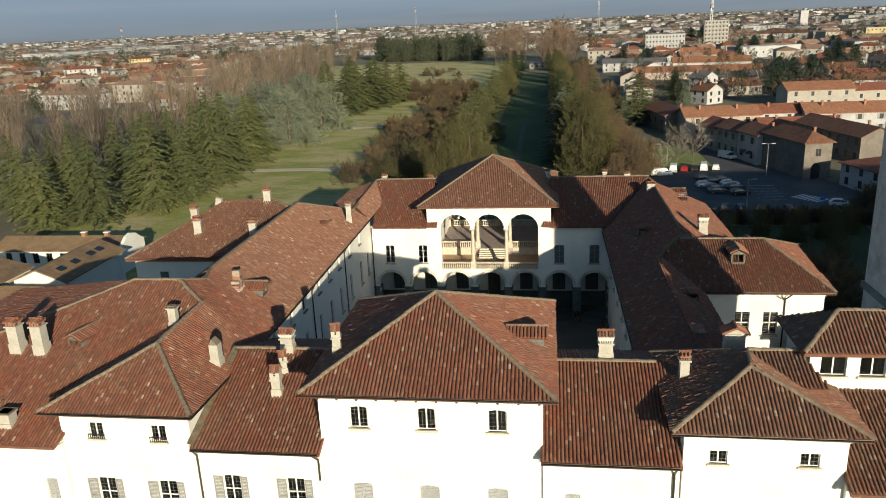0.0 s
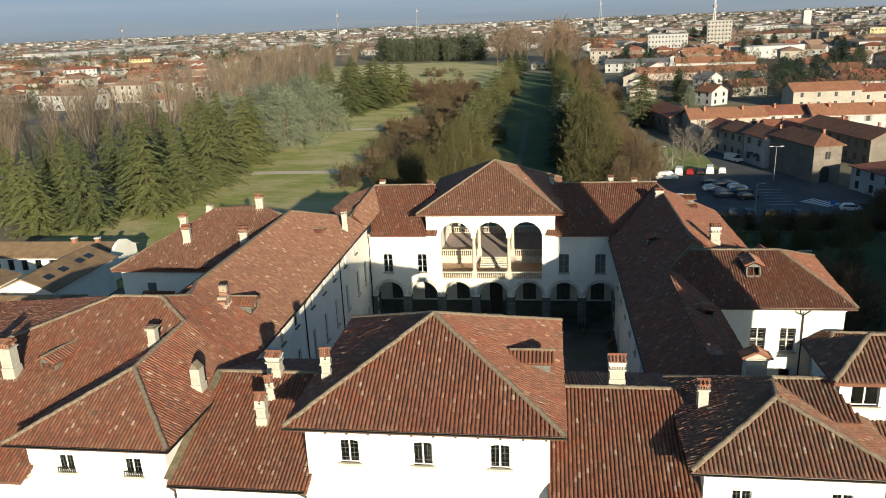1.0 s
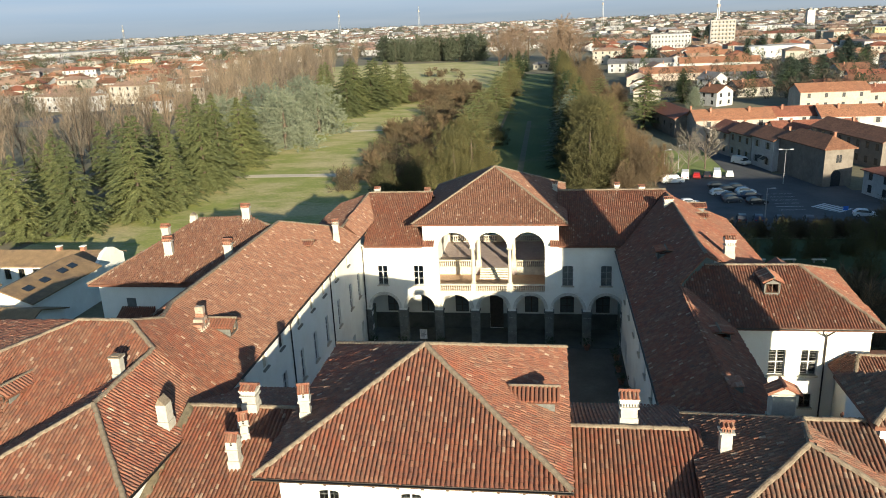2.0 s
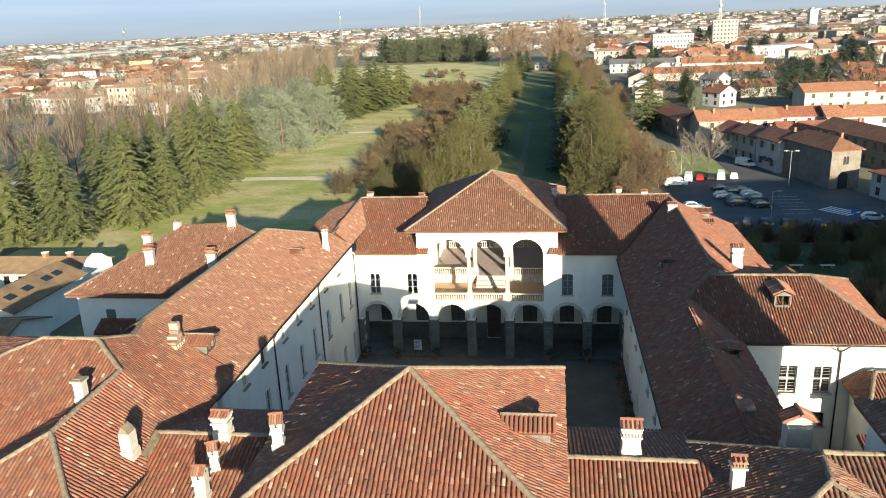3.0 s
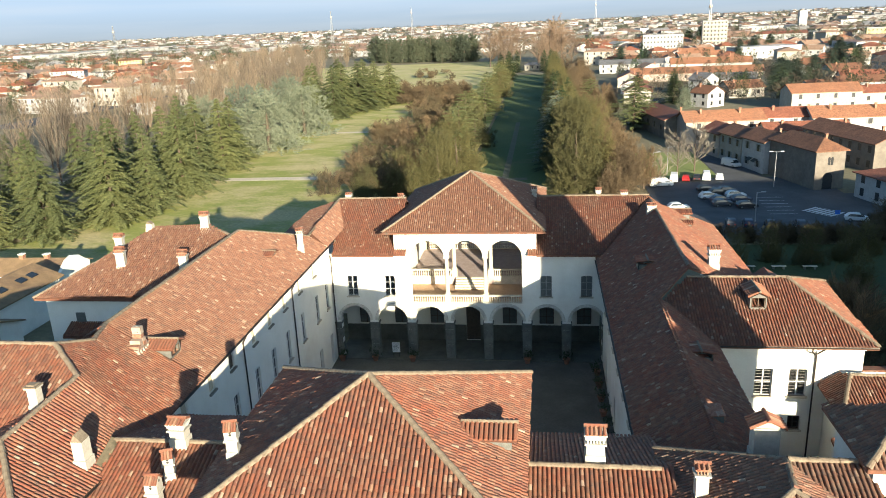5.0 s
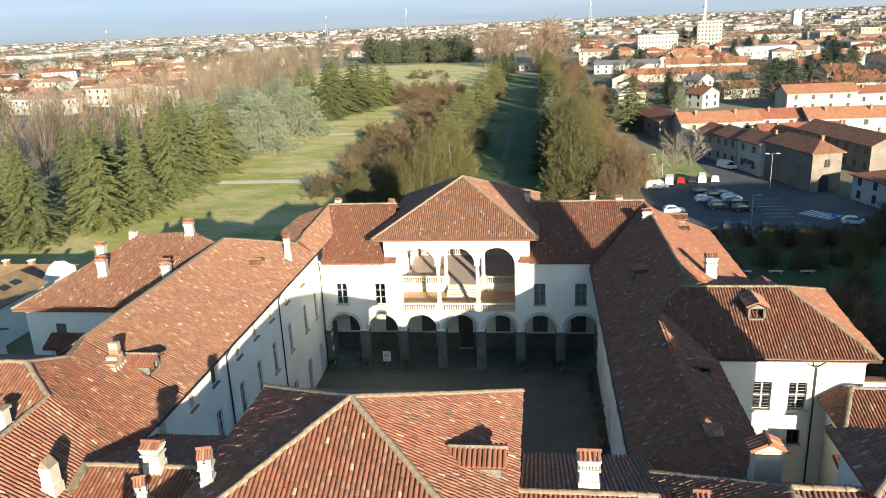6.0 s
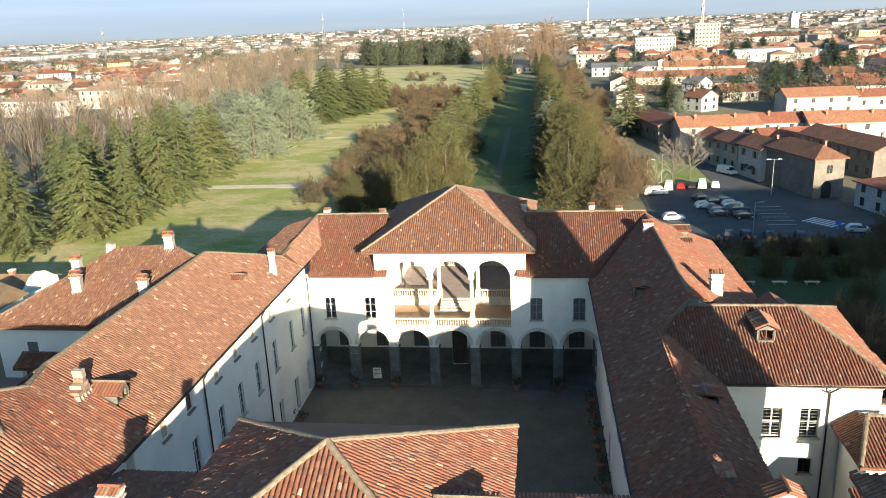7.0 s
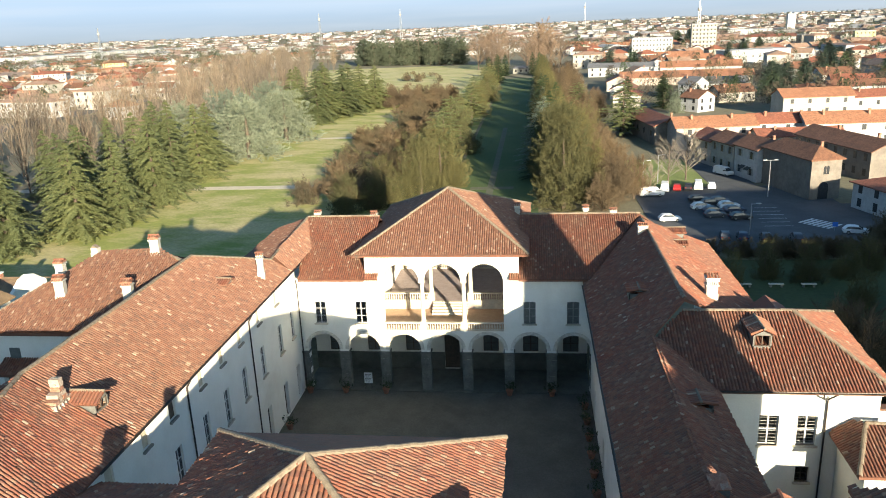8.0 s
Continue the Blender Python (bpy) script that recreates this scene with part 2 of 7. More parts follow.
def ridge_caps(parent, segments, pieces):
    """Half-round cap tiles laid along hips and ridges, each its own piece or joined where far."""
    g = Geo()
    for a, b in segments:
        a, b = Vector(a), Vector(b)
        d = b - a
        n = max(1, int(d.length / 0.4))
        step = d.length / n
        d.normalize()
        s = d.cross(Vector((0, 0, 1))).normalized()
        up = s.cross(d)
        for i in range(n):
            m = Matrix((s, d, up)).transposed().to_4x4()
            m.translation = a + d * (i * step) + up * random.uniform(0.0, 0.025) + s * random.uniform(-0.02, 0.02)
            if pieces:
                part("ridge_tile", CAP, RIDGE, parent).matrix_basis = m
            else:
                g.add([m @ v.co for v in CAP.vertices], [tuple(q.vertices) for q in CAP.polygons])
    if not pieces:
        tagged(part("ridge", g.data, RIDGE, parent), kind="stuff")


def slab_geo(faces, drop=0.05, thick=0.16):
    """The boards under the tiles: one welded shell."""
    index, v, f = {}, [], []

    def at(q, dz):
        k = (round(q[0], 2), round(q[1], 2), round(q[2] - dz, 2))
        if k not in index:
            index[k] = len(v)
            v.append((q[0], q[1], q[2] - dz))
        return index[k]
    for pts in faces:
        t, lo = [at(q, drop) for q in pts], [at(q, drop + thick) for q in pts]
        n = len(pts)
        f += [tuple(t), tuple(reversed(lo))] + [(t[i], t[(i + 1) % n], lo[(i + 1) % n], lo[i]) for i in range(n)]
    return v, f


def roof(parent, faces, ridges, hidden=(), label="", single=None, pieces=False, run=None, tile=None):
    """Tiled slopes with caps on hips and ridges; hidden slopes get boards alone. single: (slope, first u, last u) laid tile by tile."""
    deck = part("roof", slab_geo(list(faces) + list(hidden)), DECK, parent, label)
    vs, fs, k = [], [], 0
    for i, pts in enumerate(faces):
        pl = tile_places(pts, run)
        if single is not None and single[0] == i:
            o, u, v, n, gu, gv = pl
            x = o[0] + gu * u[0] + gv * v[0]
            mine = (x > single[1]) & (x < single[2]) & (gv < single[3])
            tv, tf = tiles_geo((np.zeros(3), np.array((1.0, 0, 0)), np.array((0, 1.0, 0)), np.array((0, 0, 1.0)), np.zeros(1), np.zeros(1)))
            one = mesh_np("roof_tile", tv, tf, TILE_ONE)
            for a, b in zip(gu[mine], gv[mine]):
                m = Matrix((u, v, n)).transposed().to_4x4()
                m.translation = Vector(o + a * u + b * v)
                ob = part("roof_tile", one, TILE_ONE, deck)
                ob.matrix_basis = m @ pose(random.gauss(0, 0.01), random.gauss(0, 0.02), random.gauss(0, 0.006), random.gauss(0, 0.5), random.gauss(0, 1), random.gauss(0, 1))
            pl = (o, u, v, n, gu[~mine], gv[~mine])
        a, b = tiles_geo(pl)
        vs.append(a)
        fs.append(b + k)
        k += len(a)
    if vs:
        ob = part("tiles", mesh_np("tiles", np.concatenate(vs), np.concatenate(fs), tile or TILE), tile or TILE, deck)
        tagged(ob, kind="stuff")
    if ridges:
        ridge_caps(deck, ridges, pieces)
    return deck


def along_line(line, y):
    """The point at y on a line of points that runs along y."""
    for p, q in zip(line, line[1:]):
        if p[1] <= y <= q[1]:
            k = (y - p[1]) / (q[1] - p[1])
            return np.array(p) * (1 - k) + np.array(q) * k


def ruled_roof(parent, eave, top):
    """A gently twisted slope between an eave line and a ridge line, its tiles in courses square to the eave."""
    ys = np.arange(eave[0][1] + 0.1, eave[-1][1], TILE_W)
    vs, fs, k = [], [], 0
    bv, bf = [], []
    for y in ys:
        a, b = along_line(eave, y), along_line(top, y)
        bv += [tuple(a), tuple(b), tuple(a - (0, 0, 0.14)), tuple(b - (0, 0, 0.14))]
        d = b - a
        ln = np.linalg.norm(d)
        if ln < 0.4:
            continue
        v = d / ln
        u = np.array((0.0, 1.0, 0.0))
        n = np.cross(v, u)
        if n[2] < 0:
            n = -n
        gv = np.arange(-0.02, ln - 0.1, TILE_L)
        tv, tf = tiles_geo((a, u, v, n / np.linalg.norm(n), np.zeros(len(gv)), gv))
        vs.append(tv)
        fs.append(tf + k)
        k += len(tv)
    for i in range(len(ys) - 1):
        p = 4 * i
        bf += [(p, p + 1, p + 5, p + 4), (p + 2, p + 6, p + 7, p + 3), (p, p + 4, p + 6, p + 2), (p + 1, p + 3, p + 7, p + 5)]
    deck = part("roof", (bv, bf), DECK, parent)
    tagged(part("tiles", mesh_np("tiles", np.concatenate(vs), np.concatenate(fs), TILE), TILE, deck), kind="stuff")


# ---- walls, windows ----
def wall_frame(p0, p1):
    """Local (along, inwards, up) to the world for a wall from p0 to p1, seen from its right-hand side."""
    a, b = Vector((*p0, 0)), Vector((*p1, 0))
    u = (b - a).normalized()
    inward = Vector((-u.y, u.x, 0))
    m = Matrix((u, inward, Vector((0, 0, 1)))).transposed().to_4x4()
    m.translation = a
    return m, (b - a).length


def wall(parent, p0, p1, z0, z1, ops=(), thick=0.5, material=None, name="wall", label=""):
    """A wall with its openings cut through. ops: (u0, u1, z0, z1, arch rise)."""
    m, length = wall_frame(p0, p1)
    g = Geo()
    us = sorted({0.0, length, *[o[0] for o in ops], *[o[1] for o in ops]})
    zs = sorted({z0, z1, *[o[2] for o in ops], *[o[3] for o in ops]})
    for i in range(len(us) - 1):
        for j in range(len(zs) - 1):
            cu, cz = (us[i] + us[i + 1]) / 2, (zs[j] + zs[j + 1]) / 2
            if any(o[0] < cu < o[1] and o[2] < cz < o[3] for o in ops):
                continue
            for d in (0, thick):
                g.quad((us[i], d, zs[j]), (us[i + 1], d, zs[j]), (us[i + 1], d, zs[j + 1]), (us[i], d, zs[j + 1]))
    for u0, u1, a, b, rise, *open_ends in ops:
        g.quad((u0, 0, a), (u0, thick, a), (u0, thick, b - rise), (u0, 0, b - rise))
        g.quad((u1, 0, a), (u1, thick, a), (u1, thick, b - rise), (u1, 0, b - rise))
        if a > z0 and not open_ends:
            g.quad((u0, 0, a), (u1, 0, a), (u1, thick, a), (u0, thick, a))
        if open_ends and not rise:
            pass
        elif not rise:
            g.quad((u0, 0, b), (u1, 0, b), (u1, thick, b), (u0, thick, b))
        else:
            n = 16
            c, r = (u0 + u1) / 2, (u1 - u0) / 2
            arc = [(c - r * math.cos(math.pi * k / n), b - rise + rise * math.sin(math.pi * k / n)) for k in range(n + 1)]
            for (x0, y0), (x1, y1) in zip(arc, arc[1:]):
                for d in (0, thick):
                    g.quad((x0, d, y0), (x1, d, y1), (x1, d, b), (x0, d, b))
                g.quad((x0, 0, y0), (x1, 0, y1), (x1, thick, y1), (x0, thick, y0))
    for u in (0, length):
        g.quad((u, 0, z0), (u, thick, z0), (u, thick, z1), (u, 0, z1))
    g.quad((0, 0, z1), (length, 0, z1), (length, thick, z1), (0, thick, z1))
    ob = part(name, g.data, material or PLASTER, parent, label)
    ob.matrix_basis = m
    return m, length


def lattice_frame(cols, rows_, d, thick):
    """One welded frame of upright and level bars. cols, rows_: the spans of the bars, outermost included."""
    us, zs = [v for c in cols for v in c], [v for r in rows_ for v in r]
    nu, nz = len(us), len(zs)
    solid = lambda i, j: 0 <= i < nu - 1 and 0 <= j < nz - 1 and (i % 2 == 0 or j % 2 == 0)
    at = lambda i, j, k: (j * nu + i) * 2 + k
    f = []
    for j in range(nz - 1):
        for i in range(nu - 1):
            if not solid(i, j):
                continue
            q = [(i, j), (i + 1, j), (i + 1, j + 1), (i, j + 1)]
            f += [tuple(at(*c, 0) for c in q), tuple(at(*c, 1) for c in reversed(q))]
            for a, b, (di, dj) in ((0, 1, (0, -1)), (1, 2, (1, 0)), (2, 3, (0, 1)), (3, 0, (-1, 0))):
                if not solid(i + di, j + dj):
                    f.append((at(*q[b], 0), at(*q[a], 0), at(*q[a], 1), at(*q[b], 1)))
    return Geo().add([(u, d + k * thick, z) for z in zs for u in us for k in (0, 1)], f)


def window(parent, m, u0, u1, z0, z1, nx=2, ny=3, depth=0.18, paint=None, sill=True, bars=0.05, name="window", label="", pane_m=None):
    """A window in its opening: frame with glazing bars, a glass pane, a stone sill."""
    f = 0.055
    cols, rows_ = [(u0, u0 + f)], [(z0, z0 + f)]
    for i in range(1, nx):
        x = u0 + (u1 - u0) * i / nx
        w = bars if nx > 2 or i != 1 else 0.085
        cols.append((x - w / 2, x + w / 2))
    if bars <= 0.035 and z1 - z0 > 1.6:
        tz = z1 - 0.4 * (z1 - z0)
        rows_.append((tz - 0.035, tz + 0.035))
    if ny <= 3 and bars > 0.035:
        rows_ += [(z0 + (z1 - z0) * j / ny - bars / 2, z0 + (z1 - z0) * j / ny + bars / 2) for j in range(1, ny)]
    g = lattice_frame(cols + [(u1 - f, u1)], rows_ + [(z1 - f, z1)], depth, 0.08)
    w = part(name, g.data, paint or FRAME_WHITE, parent, label)
    w.matrix_basis = m
    p = part("pane", Geo().box(u0 + f * 0.5, depth + 0.03, z0 + f * 0.5, u1 - f * 0.5, depth + 0.04, z1 - f * 0.5).data, pane_m or GLASS, w)
    p.matrix_parent_inverse = Matrix()
    if bars <= 0.035:
        q = Geo()
        rows = round((z1 - z0) / 0.24)
        for i in range(1, rows):
            z = z0 + (z1 - z0) * i / rows
            q.box(u0 + f, depth + 0.012, z - 0.012, u1 - f, depth + 0.026, z + 0.012)
        for i in (0.27, 0.73):
            x = u0 + (u1 - u0) * i
            q.box(x - 0.012, depth + 0.008, z0 + f, x + 0.012, depth + 0.011, z1 - f)
        part("lattice", q.data, SHUTTER_DARK, w)
    if sill:
        part("sill", Geo().box(u0 - 0.12, -0.14, z0 - 0.12, u1 + 0.12, depth, z0).data, STONE_PALE, w)
    return w


def box_thing_wall(parent, x0, y0, x1, y1, z0, z1, ops=None, material=None, sides="fblr", thick=0.5):
    """The four outer walls of a block: f front, r right, b back, l left. Returns their frames."""
    ops = ops or {}
    c = {"f": ((x0, y0), (x1, y0)), "r": ((x1, y0 + thick), (x1, y1 - thick)), "b": ((x1, y1), (x0, y1)), "l": ((x0, y1 - thick), (x0, y0 + thick))}
    out = {}
    for s in sides:
        out[s] = wall(parent, *c[s], z0, z1, ops.get(s, ()), thick, material)[0]
    return out


def cornice(parent, m, length, z, out=0.3, h=0.35):
    """A stepped plaster cornice under the eaves."""
    g = Geo()
    g.box(-0.05, -out * 0.45, z - h, length + 0.05, 0.0, z - h * 0.5)
    g.box(-0.1, -out, z - h * 0.5, length + 0.1, 0.0, z)
    ob = part("cornice", g.data, PLASTER, parent)
    ob.matrix_basis = m


def gutter(parent, a, b):
    """A half-round gutter along an eave."""
    a, b = Vector(a) + Vector((0, 0, 0.09)), Vector(b) + Vector((0, 0, 0.09))
    d = (b - a).normalized()
    s = d.cross(Vector((0, 0, 1))).normalized()
    g = Geo()
    p = []
    for o in (a, b):
        for r in (0.09, 0.075):
            for k in range(7):
                an = math.pi + math.pi * k / 6
                p.append(o + s * math.cos(an) * r + Vector((0, 0, math.sin(an) * r)))
    f = []
    for q in (0, 7):
        f += [(q + k, q + k + 1, 14 + q + k + 1, 14 + q + k) for k in range(6)]
    f += [(0, 7, 21, 14), (6, 13, 27, 20)]
    part("gutter", g.add(p, f).data, COPPER, parent)


def downpipe(parent, x, y, z0, z1, out=(0, -0.35)):
    """A round pipe with a swan neck under the gutter."""
    g = Geo()
    g.prism((x, y, z0), (x, y, z1 - 0.7), 0.06, 0.06, 8)
    g.prism((x, y, z1 - 0.7), (x + out[0], y + out[1], z1 - 0.1), 0.06, 0.06, 8)
    g.prism((x + out[0], y + out[1], z1 - 0.1), (x + out[0], y + out[1], z1 + 0.05), 0.06, 0.06, 8)
    for z in np.arange(z0 + 1.5, z1 - 0.8, 2.2):
        g.prism((x, y, z), (x, y, z + 0.06), 0.075, 0.075, 8)
    part("downpipe", g.data, COPPER, parent)


# ---- ground ----
def grass_material(name, green, yellow, straw, much):
    """Winter lawn: greens in broad patches, mown straw streaks, fine tufts."""
    m, t, b = nodes_of(name)
    broad, tuft = noise_tex(t, 0.045, 4, 0.6), noise_tex(t, 1.6, 5, 0.75)
    r = ramp(t, [(0.35, green), (0.65, yellow)])
    t.links.new(broad.outputs[0], r.inputs[0])
    tc = t.nodes.new("ShaderNodeTexCoord")
    mp = t.nodes.new("ShaderNodeMapping")
    mp.inputs["Rotation"].default_value = (0, 0, 0.5)
    mp.inputs["Scale"].default_value = (0.05, 0.085, 0.1)
    t.links.new(tc.outputs["Object"], mp.inputs[0])
    n = t.nodes.new("ShaderNodeTexNoise")
    n.inputs["Scale"].default_value, n.inputs["Detail"].default_value, n.inputs["Roughness"].default_value = 1.0, 6, 0.7
    t.links.new(mp.outputs[0], n.inputs["Vector"])
    s = ramp(t, [(0.56 - much, (0, 0, 0)), (0.72 - much, (1, 1, 1))])
    t.links.new(n.outputs[0], s.inputs[0])
    col = mixed(t, r.outputs[0], straw, s.outputs[0])
    g = ramp(t, [(0.3, (0.7, 0.74, 0.7)), (0.7, (1.22, 1.2, 1.15))])
    t.links.new(tuft.outputs[0], g.inputs[0])
    t.links.new(mixed(t, col, g.outputs[0], 1.0, "MULTIPLY"), b.inputs["Base Color"])
    b.inputs["Roughness"].default_value = 0.95
    b.inputs["Sheen Weight"].default_value, b.inputs["Sheen Roughness"].default_value = 0.05, 0.5
    b.inputs["Sheen Tint"].default_value = (*yellow, 1)
    bump(t, b, tuft.outputs[0], 0.4, 0.05)
    return m


GRASS = grass_material("lawn_grass", (0.175, 0.22, 0.04), (0.285, 0.29, 0.075), (0.43, 0.36, 0.19), 0.13)
STRAW = grass_material("straw_grass", (0.24, 0.26, 0.08), (0.34, 0.32, 0.13), (0.42, 0.35, 0.2), 0.12)
# Avenue grass darkened: the trees' shade is put into its colour.
SHADE_GRASS = grass_material("grass_with_shade_tone", (0.045, 0.08, 0.015), (0.068, 0.102, 0.025), (0.1, 0.105, 0.042), 0.0)
ROUGH_GRASS = grass_material("verge_grass", (0.13, 0.18, 0.04), (0.2, 0.23, 0.07), (0.28, 0.26, 0.13), 0.05)
FIELD = surface("winter_ground", (0.12, 0.11, 0.065), (0.21, 0.185, 0.11), 0.05, 0.95, 1.3, 0.4, stain=(0.15, 0.12, 0.08), dist=0.1)
ASPHALT = surface("asphalt", (0.056, 0.06, 0.066), (0.095, 0.1, 0.107), 0.2, 0.9, 6, 0.3)
GRAVEL = surface("gravel_path", (0.48, 0.42, 0.32), (0.6, 0.53, 0.41), 0.4, 0.95, 10, 0.3)


def sheet(name, x0, y0, x1, y1, z, material, label, category, thick=0.04):
    ob = part(name, Geo().box(x0, y0, z - thick, x1, y1, z).data, material)
    return tagged(ob, label, category, kind="structure")


gr = Geo()
steps = [-5200 + 130 * i for i in range(81)]
gr.add([(x, y, 0) for y in steps for x in steps], [(81 * j + i, 81 * j + i + 1, 81 * (j + 1) + i + 1, 81 * (j + 1) + i) for j in range(80) for i in range(80)])
tagged(part("ground", gr.data, FIELD), "flat winter ground of dull grass and earth reaching the horizon", "ground", kind="structure")
sheet("lawn", -82, 13, -10, 330, 0.05, GRASS, "mown park lawn with green and straw-yellow patches", "lawn")
sheet("far_lawn", -200, 330, -10, 548, 0.05, STRAW, "far park meadow of straw-yellow winter grass", "lawn")
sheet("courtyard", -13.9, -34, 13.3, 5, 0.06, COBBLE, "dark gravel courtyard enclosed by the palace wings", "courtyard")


def haze_material():
    """Glowing backdrop paint for distant haze: grey-blue over the plain, paler blue above, with faint streaks of cloud.
    """
    m, t, b = nodes_of("painted_haze_glow")
    tc = t.nodes.new("ShaderNodeTexCoord")
    sp = t.nodes.new("ShaderNodeSeparateXYZ")
    t.links.new(tc.outputs["Object"], sp.inputs[0])
    mp = t.nodes.new("ShaderNodeMapping")
    mp.inputs["Scale"].default_value = (0.0007, 0.0007, 0.012)
    t.links.new(tc.outputs["Object"], mp.inputs[0])
    n = t.nodes.new("ShaderNodeTexNoise")
    n.inputs["Scale"].default_value, n.inputs["Detail"].default_value = 1.0, 5
    t.links.new(mp.outputs[0], n.inputs["Vector"])
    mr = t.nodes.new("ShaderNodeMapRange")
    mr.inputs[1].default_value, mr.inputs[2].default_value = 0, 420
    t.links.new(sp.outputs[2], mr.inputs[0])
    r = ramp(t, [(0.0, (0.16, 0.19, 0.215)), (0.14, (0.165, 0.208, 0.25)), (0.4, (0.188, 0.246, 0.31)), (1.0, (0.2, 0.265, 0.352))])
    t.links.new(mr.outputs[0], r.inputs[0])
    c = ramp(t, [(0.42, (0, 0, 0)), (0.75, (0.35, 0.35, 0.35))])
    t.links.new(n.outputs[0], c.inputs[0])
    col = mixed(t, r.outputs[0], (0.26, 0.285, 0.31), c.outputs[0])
    t.links.new(col, b.inputs["Emission Color"])
    b.inputs["Emission Strength"].default_value = 1.0
    b.inputs["Base Color"].default_value = (0, 0, 0, 1)
    b.inputs["Specular IOR Level"].default_value = 0.0
    b.inputs["Roughness"].default_value = 1.0
    return m


# The ring glows by itself and covers the low sky.
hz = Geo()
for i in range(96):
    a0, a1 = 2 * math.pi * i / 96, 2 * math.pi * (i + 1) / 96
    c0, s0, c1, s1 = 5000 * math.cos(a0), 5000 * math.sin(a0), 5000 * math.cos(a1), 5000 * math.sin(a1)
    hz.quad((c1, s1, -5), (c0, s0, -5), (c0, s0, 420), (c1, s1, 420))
tagged(part("backdrop", hz.data, haze_material()), "glowing ring of painted pale blue winter haze over the far plain", "sky", kind="structure")

# ---- palace ----
centre = thing("palace_centre_block", "white plastered palace block under a red clay pyramid roof", "palace")
RE, RZ = 6.85, 15.2
AP = (-0.25, -40.0, 18.4)
c4 = [(-RE, -47.05, RZ), (RE, -47.05, RZ), (RE, -33.1, RZ), (-RE, -33.1, RZ)]
cw = [(u + 6.1 - 0.5, u + 6.1 + 0.5, 12.75, 14.05, 0.12) for u in (-3.87, -0.13, 3.7)]
cb = [(u + 6.1 - 0.55, u + 6.1 + 0.55, 7.0, 9.25, 0.15) for u in (-3.95, -0.15, 3.65)]
fr = box_thing_wall(centre, -6.1, -46.1, 6.1, -33.9, 0, 15.05, {"f": cw + cb})
for o in cw:
    window(centre, fr["f"], o[0], o[1], o[2], o[3], 2, 4, 0.09, bars=0.03)
cornice(centre, fr["f"], 12.2, 15.0, 0.35)
roof(centre, [[c4[0], c4[1], AP], [c4[1], c4[2], AP], [c4[3], c4[0], AP]], [(c, AP) for c in c4], [[c4[2], c4[3], AP]], single=(0, -1.2, 6.0, 1.7), pieces=True)
gutter(centre, (-6.9, -47.15, 15.1), (6.9, -47.15, 15.1))

front_l = thing("palace_front_range", "low palace range with red tiled roof and white front", "palace")
lf_w = [(13.7 - 12.12, 13.7 - 11.1, 7.2, 9.5, 0), (13.7 - 8.33, 13.7 - 7.27, 7.2, 9.47, 0)]
m, ln = wall(front_l, (-13.7, -46.3), (-6.1, -46.3), 0, 11.5, lf_w)
for o in lf_w:
    window(front_l, m, *o[:4], 2, 4, 0.08, bars=0.03)
cornice(front_l, m, 7.5, 11.45)
roof(front_l, [[(-13.5, -47.05, 11.6), (-6.0, -47.05, 11.6), (-6.0, -39.4, 14.25), (-13.5, -39.4, 14.25)], [(-6.0, -33.2, 12.1), (-13.5, -33.2, 12.1), (-13.5, -39.4, 14.25), (-6.0, -39.4, 14.25)]], [((-13.5, -39.4, 14.25), (-6, -39.4, 14.25))])
wall(front_l, (-6.1, -33.9), (-13.7, -33.9), 0, 12.0)
vm = []
for i in range(28):
    y, a = -46.9 + 0.277 * i, 0.035 * ((i * 7) % 5)
    z = 11.6 + (y + 47.05) * 0.3464
    vm += [(-13.68, y, z + 0.2), (-13.28 - a, y, z + 0.12), (-13.22 - a, y, z)]
g = Geo().add(vm, [(3 * i + k, 3 * i + k + 1, 3 * i + k + 4, 3 * i + k + 3) for i in range(27) for k in (0, 1)])
part("valley_mortar", g.data, MOSSY, front_l, "mossy mortar in the roof valley")
gutter(front_l, (-13.4, -47.15, 11.5), (-6.1, -47.15, 11.5))

front_r = thing("palace_front_range", "low palace range with red tiled roof and white front", "palace")
rf = [(7.28 - 6.1, 8.1 - 6.1, 7.0, 9.25, 0.1), (10.88 - 6.1, 11.93 - 6.1, 7.0, 9.2, 0.1)]
m, ln = wall(front_r, (6.1, -46.3), (13.2, -46.3), 0, 11.5, rf)
cornice(front_r, m, 7.1, 11.45)
roof(front_r, [[(6.0, -47.05, 11.6), (13.2, -47.05, 11.6), (13.2, -40.2, 14.2), (6.0, -40.2, 14.2)], [(13.2, -33.2, 11.6), (6.0, -33.2, 11.6), (6.0, -40.2, 14.2), (13.2, -40.2, 14.2)]], [((6, -40.2, 14.2), (12.6, -40.2, 14.2))])
wall(front_r, (13.2, -33.9), (6.1, -33.9), 0, 11.5)
gutter(front_r, (6.1, -47.15, 11.5), (13.1, -47.15, 11.5))

